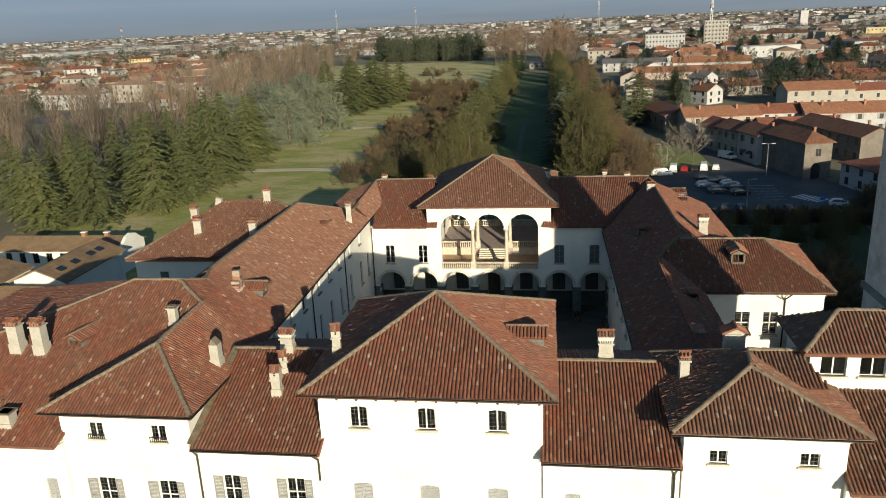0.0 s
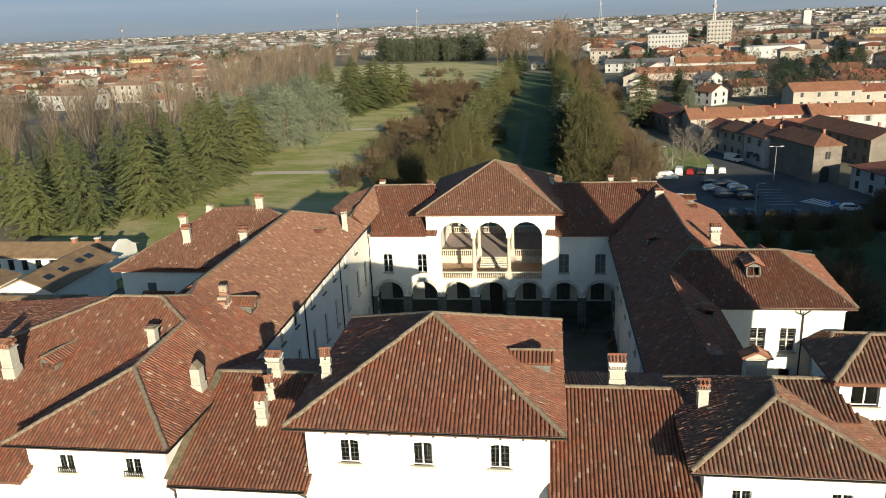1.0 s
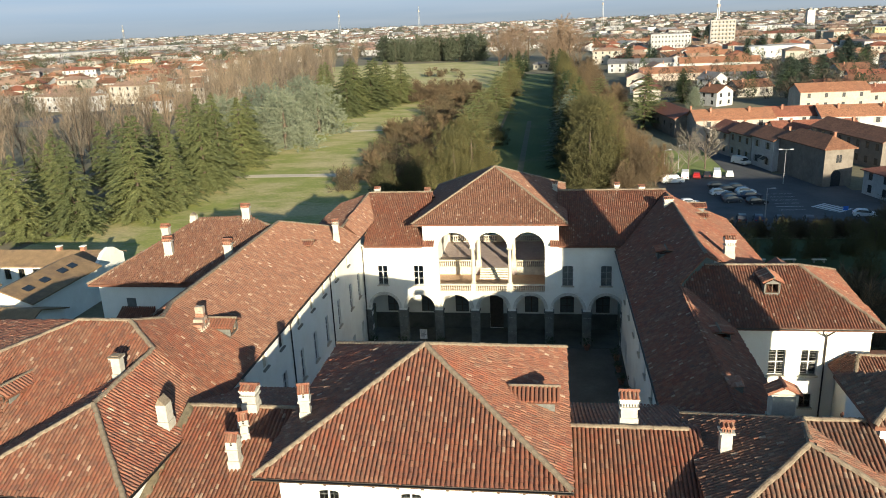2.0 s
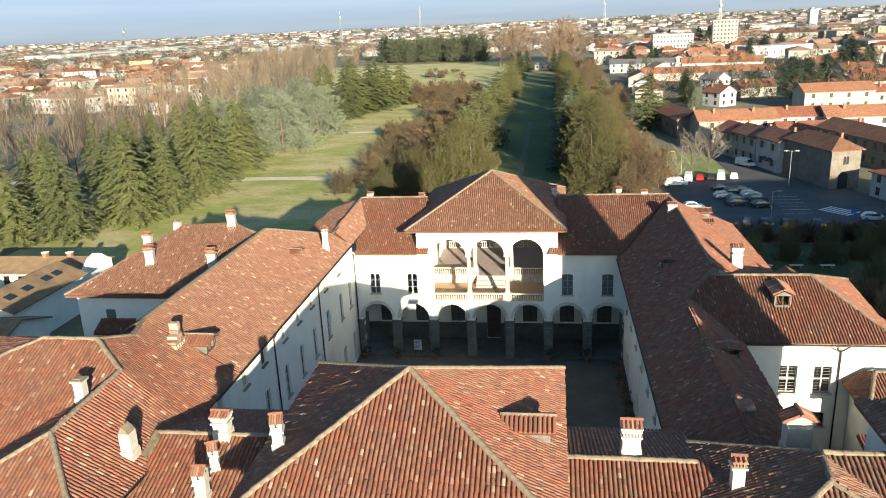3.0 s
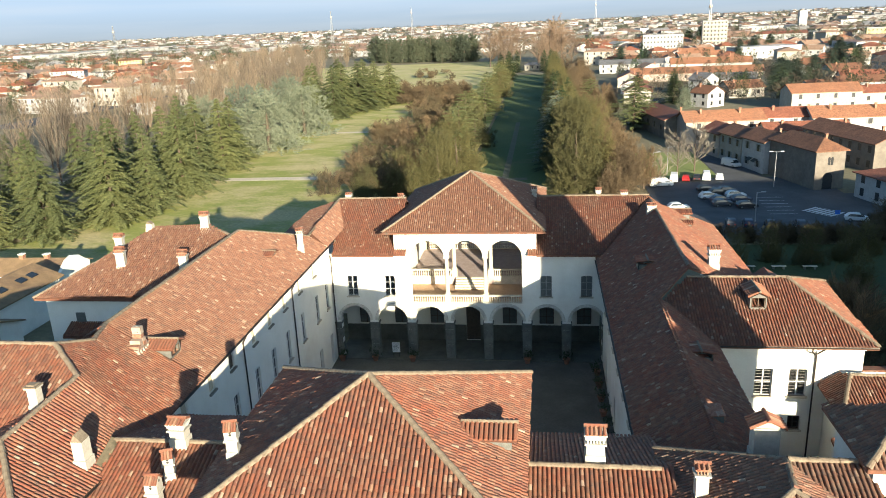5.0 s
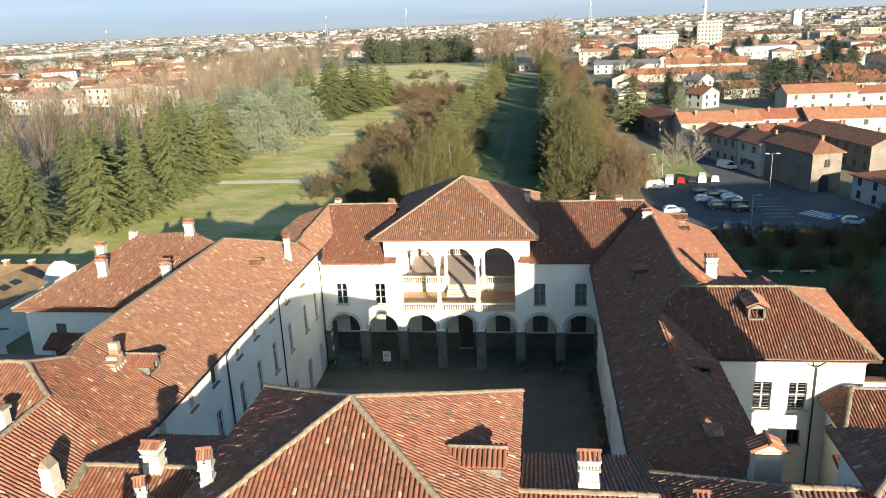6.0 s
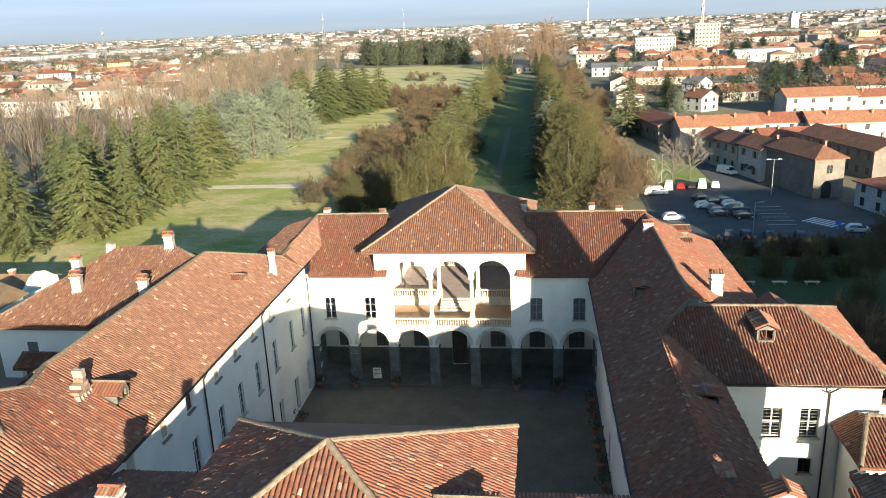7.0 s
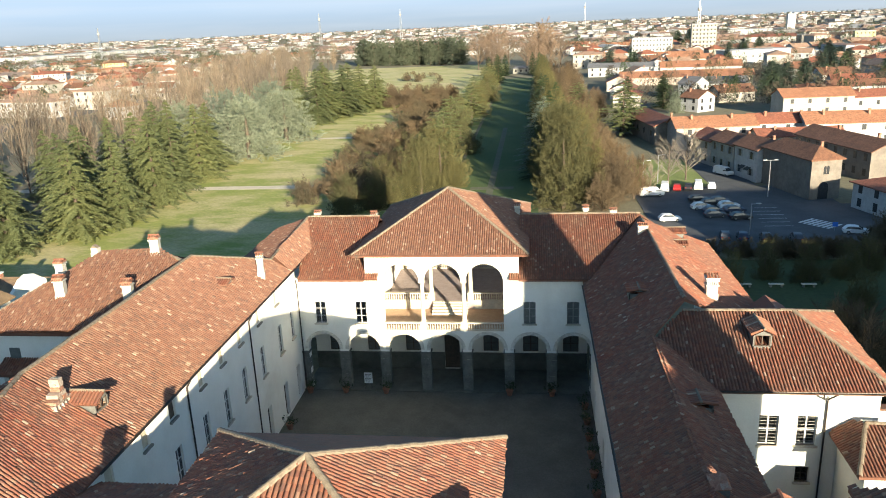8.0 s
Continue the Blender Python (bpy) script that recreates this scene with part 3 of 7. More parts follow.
pav_l = thing("palace_pavilion", "white corner pavilion with a hipped clay tile roof", "palace")
EX, EZ, SL = -13.3, 12.9, 0.6
HB, NT, R30 = (-16.85, -36.7, 16.3), (-18.5, -32.5, 16.45), (-19.2, -30.0, 16.44)
LPA, LPB = (-17.2, -42.3, 15.8), HB
up = [(-19.86 + 21.6, -18.98 + 21.6, 11.65, 12.67, 0), (-16.08 + 21.6, -15.15 + 21.6, 11.57, 12.6, 0)]
lo = [(-19.93 + 21.6, -18.83 + 21.6, 6.6, 9.02, 0), (-16.13 + 21.6, -15.0 + 21.6, 6.6, 8.97, 0)]
m, ln = wall(pav_l, (-21.6, -46.35), (-13.7, -46.35), 0, 13.55, up + lo)
for o in up + lo:
    window(pav_l, m, *o[:4], 2, 3 if o in lo else 2, 0.08, bars=0.03)
wall(pav_l, (-13.7, -45.85), (-13.7, -39.6), 0, 13.4)
wall(pav_l, (-21.6, -40), (-21.6, -45.85), 0, 13.4)
cornice(pav_l, m, 7.9, 13.45, 0.3)
roof(pav_l, [[(-22.3, -47.1, 13.65), (-13.1, -47.1, 13.65), LPA], [(-22.3, -39.5, 13.5), (-22.3, -47.1, 13.65), LPA, LPB]],
     [((-22.3, -47.1, 13.65), LPA), ((-13.1, -47.1, 13.65), LPA), (LPA, LPB)], pieces=True)
ruled_roof(pav_l, [(-13.1, -47.1, 13.65), (-13.1, -39.4, 13.45), (EX, -34.8, EZ), (EX, -30, EZ)], [(-13.1, -47.1, 13.65), LPA, HB, NT, R30])
roof(pav_l, [[HB, NT, (-19.29, -34.66, 17.17)]], [], run=(-1, 0))
gutter(pav_l, (-22.3, -47.2, 13.55), (-13.1, -47.2, 13.55))
gutter(pav_l, (-13.02, -47.2, 13.55), (-13.02, -39.5, 13.36))

west = thing("palace_west_block", "old palace block with a broad streaked tile roof", "palace")
WR1, WR2 = (-22.6, -34.66, 17.17), (-19.29, -34.66, 17.17)
roof(west, [[(-42, -47.35, 11.6), (-21.55, -47.35, 11.6), (-21.3, -45.5, 12.4), (-16.85, -36.7, 16.27), WR2, WR1], [(-42, -22, 11.6), (-42, -47.35, 11.6), WR1]],
     [(WR1, (-42, -47.35, 11.6)), (WR1, WR2), (WR2, HB), (WR2, NT)], [[NT, (-19.6, -22, 11.6), (-42, -22, 11.6), WR1, WR2]])
wb = [(41.3 - 23.09, 41.3 - 22.37, 6.6, 9.0, 0.1)]
m, ln = wall(west, (-41.3, -46.6), (-21.6, -46.6), 0, 11.5, wb)
cornice(west, m, ln, 11.45)
wall(west, (-41.3, -22.7), (-41.3, -46.1), 0, 11.5)
wall(west, (-20.2, -22.7), (-40.7, -22.7), 0, 11.5)

wing_l = thing("palace_side_wing", "long three-storey white wing with a red tile roof", "palace")
EX, EZ, SL = -13.3, 12.9, 0.6
zl = lambda x: EZ + SL * (EX - x)
top = [(y0 + 34, y1 + 34, 10.95, 12.6, 0) for y0, y1 in ((-5.9, -5.1), (-10.15, -9.35), (-14.15, -13.35), (-17.6, -16.8), (-21.0, -20.2), (-25.2, -24.4), (-28.5, -27.7), (-32.3, -31.5))]
mid = [(y0 + 34, y1 + 34, 6.3, 8.9, 0) for y0, y1 in ((-2.4, -1.5), (-5.75, -4.8), (-10.1, -9.2), (-14.1, -13.2), (-17.6, -16.7), (-21.1, -20.2), (-25.2, -24.3))]
dor = [(y0 + 34, y1 + 34, 0.1, 3.35, 0) for y0, y1 in ((-2.1, -1.2), (-5.8, -4.8), (-10.05, -9.05), (-17.6, -16.6), (-25.2, -24.2))]
m, ln = wall(wing_l, (-13.9, -34), (-13.9, 0.0), 0, 12.75, top + mid + dor)
for o in top:
    c = (o[0] + o[1]) / 2
    sh_m = WOOD_DARK if 8.5 < o[0] < 9.5 else SHUTTER_CREAM
    for a, b in ((o[0], c - 0.004), (c + 0.004, o[1])):
        leaf = part("shutter", Geo().box(a, 0.13, o[2], b, 0.18, o[3]).box(a + 0.07, 0.12, o[2] + 0.1, b - 0.07, 0.131, o[2] + 0.85).box(a + 0.07, 0.12, o[2] + 0.95, b - 0.07, 0.131, o[3] - 0.1).data, sh_m, wing_l)
        leaf.matrix_basis = m
    sl = part("sill", Geo().box(o[0] - 0.1, -0.16, o[2] - 0.13, o[1] + 0.1, 0.13, o[2] - 0.002).data, STONE, wing_l)
    sl.matrix_basis = m
for o in mid:
    window(wing_l, m, *o[:4], 2, 3, 0.12, FRAME_WHITE, bars=0.045)
for o in dor:
    window(wing_l, m, *o[:4], 2, 3, 0.3, WOOD_DARK, sill=False, name="door")
ND, NC = (-15.1, -2.4, zl(-15.1)), (-14.6, 8.0, 15.2)
roof(wing_l, [[(EX, -30, EZ), (EX, -2.4, EZ), ND, (-19.2, -9.0, zl(-19.2)), R30],
              [(-21.1, -8.0, 15.3), (-21.1, -30, 15.3), (-19.2, -30, zl(-19.2)), (-19.2, -9.5, zl(-19.2))],
              [(EX, -2.4, EZ), (-13.45, 4.6, 13.05), NC, ND],
              [(-18.4, 9.0, 13.7), (-19.3, 4.4, 13.0), ND, NC]],
     [(NT, R30), (R30, (-19.2, -9, zl(-19.2))), ((-19.2, -9, zl(-19.2)), ND), (ND, NC)], [[ND, (-20, -3, 12.6), (-19.2, -9, zl(-19.2))], [ND, (-19.3, 4.4, 13.0), (-20, -3, 12.6)]], pieces=True, tile=TILE_TAN)
wall(wing_l, (-20.6, -14.75), (-20.6, -30), 0, 15.2)
gutter(wing_l, (-13.2, -33.5, 12.8), (-13.2, 0, 12.8))

back_l = thing("palace_back_wing", "cross wing with an orange tile roof and brick chimneys", "palace")
roof(back_l, [[(-35.3, -15.4, 12.4), (-24.0, -15.4, 12.4), (-19.4, -9.4, 16.0), (-22.6, -7.1, 16.2), (-27.8, -7.1, 16.2)], [(-35.3, 1.5, 12.4), (-35.3, -15.4, 12.4), (-27.8, -7.1, 16.2)]],
     [((-35.3, -15.4, 12.4), (-27.8, -7.1, 16.2)), ((-27.8, -7.1, 16.2), (-22.6, -7.1, 16.2)), ((-22.6, -7.1, 16.2), (-19.4, -9.4, 16.0))], [[(-20, 1.5, 12), (-35.3, 1.5, 12.4), (-27.8, -7.1, 16.2), (-22.6, -7.1, 16.2)]], tile=TILE_TAN)
box_thing_wall(back_l, -34.7, -14.7, -20.6, 1, 0, 12.2)

facade = thing("palace_garden_range", "white arcaded courtyard range under a clay tile roof", "palace")
FY, FZ, FR_Y, FR_Z = -0.7, 11.5, 7.8, 15.25
arches = [(13.9 - 11.7 + 3.9 * k - 1.52, 13.9 - 11.7 + 3.9 * k + 1.52, 0.05, 5.85, 1.52) for k in range(7)]
fwin = [(x0 + 13.9, x1 + 13.9, 6.95, 9.12, 0.08) for x0, x1 in ((-12.27, -11.2), (-8.4, -7.33), (7.2, 8.3), (11.1, 12.2))]
logg = [(13.9 - 5.65 + 3.83 * k, 13.9 - 5.65 + 3.83 * k + 3.4, 6.35, 12.75, 1.7) for k in range(3)]
m, ln = wall(facade, (-13.9, 0), (13.3, 0), 0, 6.2, arches, 0.7)
wall(facade, (-13.9, 0), (-7.2, 0), 6.2, 11.4, fwin[:2], 0.7)
wall(facade, (6.8, 0), (13.3, 0), 6.2, 11.4, [(o[0] - 20.7, o[1] - 20.7, *o[2:]) for o in fwin[2:]], 0.7)
for i, o in enumerate(fwin):
    window(facade, m, *o[:4], 2, 3, 0.15, SHUTTER if i > 1 else FRAME_WHITE, bars=0.04, pane_m=SHUTTER_DARK if i > 1 else None)
roof(facade, [[(-13.4, FY, FZ), (-7.2, FY, FZ), (-7.2, FR_Y, FR_Z), (-14.5, FR_Y, FR_Z)]], [((-14.5, FR_Y, FR_Z), (-7.2, FR_Y, FR_Z))], [[(-7.22, 15.5, 11.5), (-18, 15.5, 11.5), (-14.5, FR_Y, FR_Z), (-7.22, FR_Y, FR_Z)]])
roof(facade, [[(6.8, FY, FZ), (13.0, FY, FZ), (18.3, FR_Y, FR_Z), (6.8, FR_Y, FR_Z)]], [((6.8, FR_Y, FR_Z), (18.3, FR_Y, FR_Z))], [[(22, 15.5, 11.5), (6.82, 15.5, 11.5), (6.82, FR_Y, FR_Z), (18.3, FR_Y, FR_Z)]])
wall(facade, (13.3, 12.8), (6.82, 12.8), 0, 11.4)
wall(facade, (-7.22, 12.8), (-19.5, 12.8), 0, 11.4)
wall(facade, (-13.9, 4.6), (13.3, 4.6), 0, 6.0, [(2.2 + 3.9 * k - 0.75, 2.2 + 3.9 * k + 0.75, 0.2 if k == 3 else 2.1, 4.6, 0) for k in range(7)], 0.4)
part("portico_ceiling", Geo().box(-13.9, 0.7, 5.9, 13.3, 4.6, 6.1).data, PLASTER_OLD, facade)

loggia = thing("loggia_block", "raised loggia with three arches and a pyramid tile roof", "loggia")
LA = (0.0, 6.6, 18.3)
l4 = [(-8.15, -0.85, 13.85), (7.75, -0.85, 13.85), (7.8, 19.5, 13.5), (-8.2, 19.5, 13.5)]
m, ln = wall(loggia, (-7.2, -0.02), (6.8, -0.02), 6.2, 13.7, [(1.55, 12.61, 6.3, 11.05, 0, True)] + [(o[0] - 6.7, o[1] - 6.7, 11.05, 12.75, 1.7, True) for o in logg], 0.6)
wall(loggia, (6.8, 0.58), (6.8, 18.7), 6.2, 13.7, (), 0.5)
wall(loggia, (-7.2, 18.7), (-7.2, 0.58), 6.2, 13.7, (), 0.5)
wall(loggia, (6.8, 19.0), (-7.2, 19.0), 7.15, 13.4, [(1.2 + 3.9 * k, 1.2 + 3.9 * k + 3.5, 7.15, 12.5, 1.75) for k in range(3)], 0.4)
roof(loggia, [[l4[0], l4[1], LA], [l4[1], l4[2], LA], [l4[3], l4[0], LA]], [(c, LA) for c in l4], [[l4[2], l4[3], LA]], pieces=True, tile=TILE_TAN)

wing_r = thing("palace_side_wing", "shaded white wing with a dark red tile roof", "palace")
RX, RZE, RS = 12.5, 11.0, 0.69
zr = lambda x: RZE + RS * (x - RX)
rw = [(y - 0.45, y + 0.45, z, z + hh, 0) for z, hh in ((6.4, 2.4),) for y in (3, 7, 11, 15, 19, 23, 27, 31)] + [(y - 0.5, y + 0.5, 0.1, 3.0, 0) for y in (5, 13, 21, 29)]
m, ln = wall(wing_r, (13.3, -0.02), (13.3, -34), 0, 10.9, rw)
for o in rw:
    window(wing_r, m, *o[:4], 2, 3, 0.25, WOOD_DARK, o[2] > 1, 0.04)
roof(wing_r, [[(RX, 1.0, RZE), (RX, -38, RZE), (15.9, -38, zr(15.9)), (15.9, -17.0, zr(15.9)), (18.3, -14.6, zr(18.3)), (18.3, 7.8, zr(18.3))],
              [(26.3, -9, 10.15), (26.3, 14.3, 10.15), (18.3, 6.4, zr(18.3)), (18.3, -14.6, zr(18.3))],
              [(19.4, -38, 11.2), (19.4, -18, 11.2), (15.9, -17, zr(15.9)), (15.9, -38, zr(15.9))]],
     [((18.3, -14.6, zr(18.3)), (18.3, 6.4, zr(18.3)))])
gutter(wing_r, (12.4, -36, 10.9), (12.4, -0.6, 10.9))
wall(wing_r, (25.6, -9), (25.6, 13.5), 0, 10.2)

pav_g = thing("palace_garden_pavilion", "white two-storey pavilion with a hipped tile roof", "palace")
pg = [(22.12 - 19.3, 23.3 - 19.3, 7.2, 9.3, 0), (24.4 - 19.3, 25.58 - 19.3, 7.25, 9.3, 0), (24.56 - 19.3, 25.4 - 19.3, 4.6, 5.7, 0)]
fr = box_thing_wall(pav_g, 19.3, -20, 29.1, -9, 0, 11.2, {"f": pg})
for o in pg:
    wd = window(pav_g, fr["f"], *o[:4], 2, 2, 0.2, FRAME_WHITE if o[2] > 6 else WOOD_DARK, bars=0.06)
    for i in range(1, 9 if o[2] > 6 else 1):
        z = o[2] + (o[3] - o[2]) * i / 9
        part("slat", Geo().box(o[0] + 0.06, 0.183, z - 0.016, o[1] - 0.06, 0.197, z + 0.016).data, SHUTTER, wd)
cornice(pav_g, fr["f"], 9.8, 11.15)
PA, PB = (18.2, -14.5, 14.1), (25.4, -14.5, 14.1)
p4 = [(17.0, -20.65, 11.3), (29.75, -20.65, 11.3), (30.1, -9.0, 11.85), (19, -8.5, 11.3)]
roof(pav_g, [[p4[0], p4[1], PB, PA, (15.7, -17.3, 12.83)], [p4[1], p4[2], PB]], [(PA, PB), (PB, p4[1]), (PB, p4[2])], [[p4[2], p4[3], PA, PB]])
gutter(pav_g, (19.3, -20.75, 11.2), (29.7, -20.75, 11.2))
downpipe(pav_g, 26.0, -20.1, 0.2, 11.2, (0.35, -0.5))
part("downpipe_branch", Geo().prism((26.0, -20.1, 10.45), (25.55, -20.6, 10.9), 0.055, 0.055, 8).prism((25.55, -20.6, 10.88), (25.55, -20.62, 11.2), 0.055, 0.055, 8).data, COPPER, pav_g)

pav_r = thing("palace_pavilion", "white corner pavilion with a hipped clay tile roof", "palace")
q4 = [(12.55, -46.95, 13.55), (22.15, -46.95, 13.5), (22.15, -37.6, 13.3), (12.7, -37.6, 13.6)]
QA, QB = (17.1, -43.4, 15.55), (17.4, -41.3, 15.55)
ru = [(14.6 - 13.3, 15.5 - 13.3, 11.45, 12.2, 0), (19.05 - 13.3, 20.0 - 13.3, 11.45, 12.2, 0)]
fr = box_thing_wall(pav_r, 13.3, -46.3, 21.3, -38, 0, 13.35, {"f": ru})
for o in ru:
    window(pav_r, fr["f"], *o[:4], 2, 2, 0.09, bars=0.03)
cornice(pav_r, fr["f"], 8, 13.3)
roof(pav_r, [[q4[0], q4[1], QA], [q4[3], q4[0], QA, QB], [q4[1], q4[2], QB, QA], [(17.3, -43.9, 14.6), (21, -43.9, 14.6), (20.2, -41.35, 15.6), (17.4, -41.35, 15.6)]],
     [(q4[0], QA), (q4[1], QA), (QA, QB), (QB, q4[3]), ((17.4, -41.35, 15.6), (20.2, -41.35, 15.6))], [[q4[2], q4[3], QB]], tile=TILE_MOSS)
gutter(pav_r, (12.55, -47.05, 13.4), (22.15, -47.05, 13.4))

east = thing("palace_east_range", "low palace range with a mossy tile roof", "palace")
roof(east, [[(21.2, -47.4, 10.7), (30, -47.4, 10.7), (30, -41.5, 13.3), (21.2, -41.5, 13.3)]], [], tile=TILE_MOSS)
wall(east, (21.3, -46.6), (29.6, -46.6), 0, 10.6)
wall(east, (29.6, -46.1), (29.6, -42.6), 0, 10.6)

altana = thing("roof_lantern_house", "small white upper storey with large dark windows and a tile roof", "house")
aw = [(21.35 - 20.75, 22.7 - 20.75, 14.15, 15.4, 0), (23.4 - 20.75, 24.75 - 20.75, 14.15, 15.4, 0)]
fr = box_thing_wall(altana, 20.75, -41.4, 25.0, -37.4, 12.0, 15.8, {"f": aw})
for o in aw:
    window(altana, fr["f"], *o[:4], 2, 1, 0.15)
HA, HB = (22.5, -39.8, 17.4), (25.4, -39.8, 17.4)
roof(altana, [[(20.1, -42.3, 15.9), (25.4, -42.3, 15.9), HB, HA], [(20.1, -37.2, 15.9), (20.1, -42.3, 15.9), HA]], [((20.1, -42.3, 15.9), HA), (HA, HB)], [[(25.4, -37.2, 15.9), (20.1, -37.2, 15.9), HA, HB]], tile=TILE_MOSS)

tower = thing("bell_tower", "tall grey plastered bell tower", "tower")
box_thing_wall(tower, 25.1, -40.2, 29.6, -36.5, 0, 33, material=PLASTER_OLD)
part("string_course", Geo().box(24.95, -40.35, 17.6, 29.75, -36.35, 18.0).data, STONE, tower)
tp = (27.3, -38.4, 35.5)
t4 = [(24.8, -40.5, 33), (29.9, -40.5, 33), (29.9, -36.2, 33), (24.8, -36.2, 33)]
roof(tower, [], [], [[t4[k], t4[(k + 1) % 4], tp] for k in range(4)])


# ---- roof furniture ----
BRICK = surface("old_brick", (0.24, 0.1, 0.06), (0.38, 0.19, 0.12), 4, 0.9, 16, 0.4, stain=(0.4, 0.33, 0.26))
GREY_LEAD = surface("grey_flashing", (0.1, 0.1, 0.09), (0.18, 0.175, 0.155), 3, 0.6, 20, 0.2)


def ribs(g, w, d, z, rise, step=0.2, r=0.085):
    """Small clay half-pipes on both slopes of a little gable, ridge along x."""
    n = max(2, round(w / step))
    for i in range(n):
        x = -w / 2 + (i + 0.5) * w / n
        for s in (-1, 1):
            g.prism((x, s * (d / 2 + 0.08), z), (x, 0, z + rise), r, r * 0.9, 6)
    g.prism((-w / 2 - 0.04, 0, z + rise + 0.02), (w / 2 + 0.04, 0, z + rise + 0.02), r * 1.1, r * 1.1, 6)


def chimney(parent, x, y, z, h, w=0.9, d=0.7, style="arcade", rot=0.0, cap_m=None):
    """A plastered chimney standing in a roof: shaft with collars, and a cap of its own."""
    w, d, h = w * 0.84, d * 0.84, h * 0.88
    g = Geo()
    g.box(-w / 2 - 0.05, -d / 2 - 0.05, -1.0, w / 2 + 0.05, d / 2 + 0.05, h * 0.3)
    g.box(-w / 2, -d / 2, h * 0.3, w / 2, d / 2, h * (0.56 if style == "arcade" else 0.66 if style == "vent" else 0.86))
    k = h * (0.56 if style == "arcade" else 0.66 if style == "vent" else 0.86)
    if style != "gable":
        g.box(-w / 2 - 0.08, -d / 2 - 0.08, k, w / 2 + 0.08, d / 2 + 0.08, k + 0.09)
    sh = part("chimney", g.data, CHIM if style != "old" else PLASTER_OLD, parent)
    sh.matrix_basis = pose(x, y, z, 0, 0, rot)
    g = Geo()
    if style == "arcade":
        n = max(4, round(w / 0.125))
        top = h * 0.7
        for i in range(n):
            cx = -w / 2 + 0.06 + (w - 0.12) * i / (n - 1)
            for s in (-1, 1):
                part("cap_pier", Geo().box(cx - 0.034, s * (d / 2 - 0.05) - 0.05, k + 0.09, cx + 0.034, s * (d / 2 - 0.05) + 0.05, top).data, PLASTER_OLD, sh)
        # Dark block paints in the shade seen between the piers.
        part("flue", Geo().box(-w / 2 + 0.12, -d / 2 + 0.16, k, w / 2 - 0.12, d / 2 - 0.16, top - 0.02).data, IRON, sh)
        g.box(-w / 2 - 0.05, -d / 2 - 0.05, top, w / 2 + 0.05, d / 2 + 0.05, top + h * 0.1).box(-w / 2 - 0.1, -d / 2 - 0.1, top + h * 0.1, w / 2 + 0.1, d / 2 + 0.1, top + h * 0.1 + 0.06)
        part("cap", g.data, PLASTER_OLD, sh)
        t = Geo()
        ribs(t, w + 0.16, d + 0.1, top + h * 0.1 + 0.1, h * 0.12)
        part("cap_tiles", t.data, TILE, sh)
    elif style == "gable":
        g.add([(-w / 2, -d / 2, k), (w / 2, -d / 2, k), (w / 2, d / 2, k), (-w / 2, d / 2, k), (-w * 0.12, -d / 2, h + 0.15), (-w * 0.12, d / 2, h + 0.15)], [(0, 1, 4), (2, 3, 5), (1, 2, 5, 4), (3, 0, 4, 5)])
        part("cap", g.data, RIDGE, sh)
    elif style == "vent":
        e = h + 0.02
        g.box(-w / 2 - 0.03, -d / 2 - 0.03, k + 0.09, w / 2 + 0.03, d / 2 + 0.03, e)
        g.add([(-w / 2 - 0.03, -d / 2 - 0.03, e), (-w / 2 - 0.03, d / 2 + 0.03, e), (-w / 2 - 0.03, 0, e + 0.3), (w / 2 + 0.03, -d / 2 - 0.03, e), (w / 2 + 0.03, d / 2 + 0.03, e), (w / 2 + 0.03, 0, e + 0.3)], [(0, 2, 1), (3, 4, 5), (0, 3, 5, 2), (1, 2, 5, 4)])
        part("cap", g.data, CHIM, sh)
        # Dark discs drawn as shaded holes; nothing is cut.
        for a, b, zc in ((0, -1, e - 0.04), (0, -1, e - 0.17), (1, 0, e + 0.06), (0, 1, e - 0.1), (-1, 0, e + 0.06)):
            px, py = a * (w / 2 + 0.03), b * (d / 2 + 0.03)
            part("flue", Geo().prism((px - a * 0.01, py - b * 0.01, zc), (px + a * 0.006, py + b * 0.006, zc), 0.06, 0.06, 10).data, IRON, sh)
        t = Geo()
        ribs(t, w + 0.1, d + 0.06, e + 0.03, 0.3, 0.12, 0.068)
        part("cap_tiles", t.data, TILE, sh)
    elif style == "house":
        g.add([(-w / 2, -d / 2, k + 0.09), (-w / 2, d / 2, k + 0.09), (-w / 2, 0, h + 0.12), (w / 2, -d / 2, k + 0.09), (w / 2, d / 2, k + 0.09), (w / 2, 0, h + 0.12)], [(0, 2, 1), (3, 4, 5), (0, 3, 5, 2), (1, 2, 5, 4)])
        part("cap", g.data, CHIM, sh)
        t = Geo()
        ribs(t, w + 0.3, d + 0.35, k + 0.1, h * 0.14 + 0.08)
        part("cap_tiles", t.data, TILE, sh)
    elif style == "flat":
        g.box(-w / 2 - 0.1, -d / 2 - 0.1, k + 0.09, w / 2 + 0.1, d / 2 + 0.1, k + 0.16).box(-w / 2 + 0.04, -d / 2 + 0.04, k + 0.16, w / 2 - 0.04, d / 2 - 0.04, h)
        part("cap", g.data, RIDGE, sh)
    else:
        for i in range(4):
            for s in (-1, 1):
                part("brick", Geo().box(-w / 2 + w * i / 4 + 0.03, s * (d / 2 - 0.08) - 0.06, k + 0.09, -w / 2 + w * (i + 1) / 4 - 0.05, s * (d / 2 - 0.08) + 0.06, h).data, cap_m or BRICK, sh)
        g.box(-w / 2 - 0.06, -d / 2 - 0.06, h, w / 2 + 0.06, d / 2 + 0.06, h + 0.08)
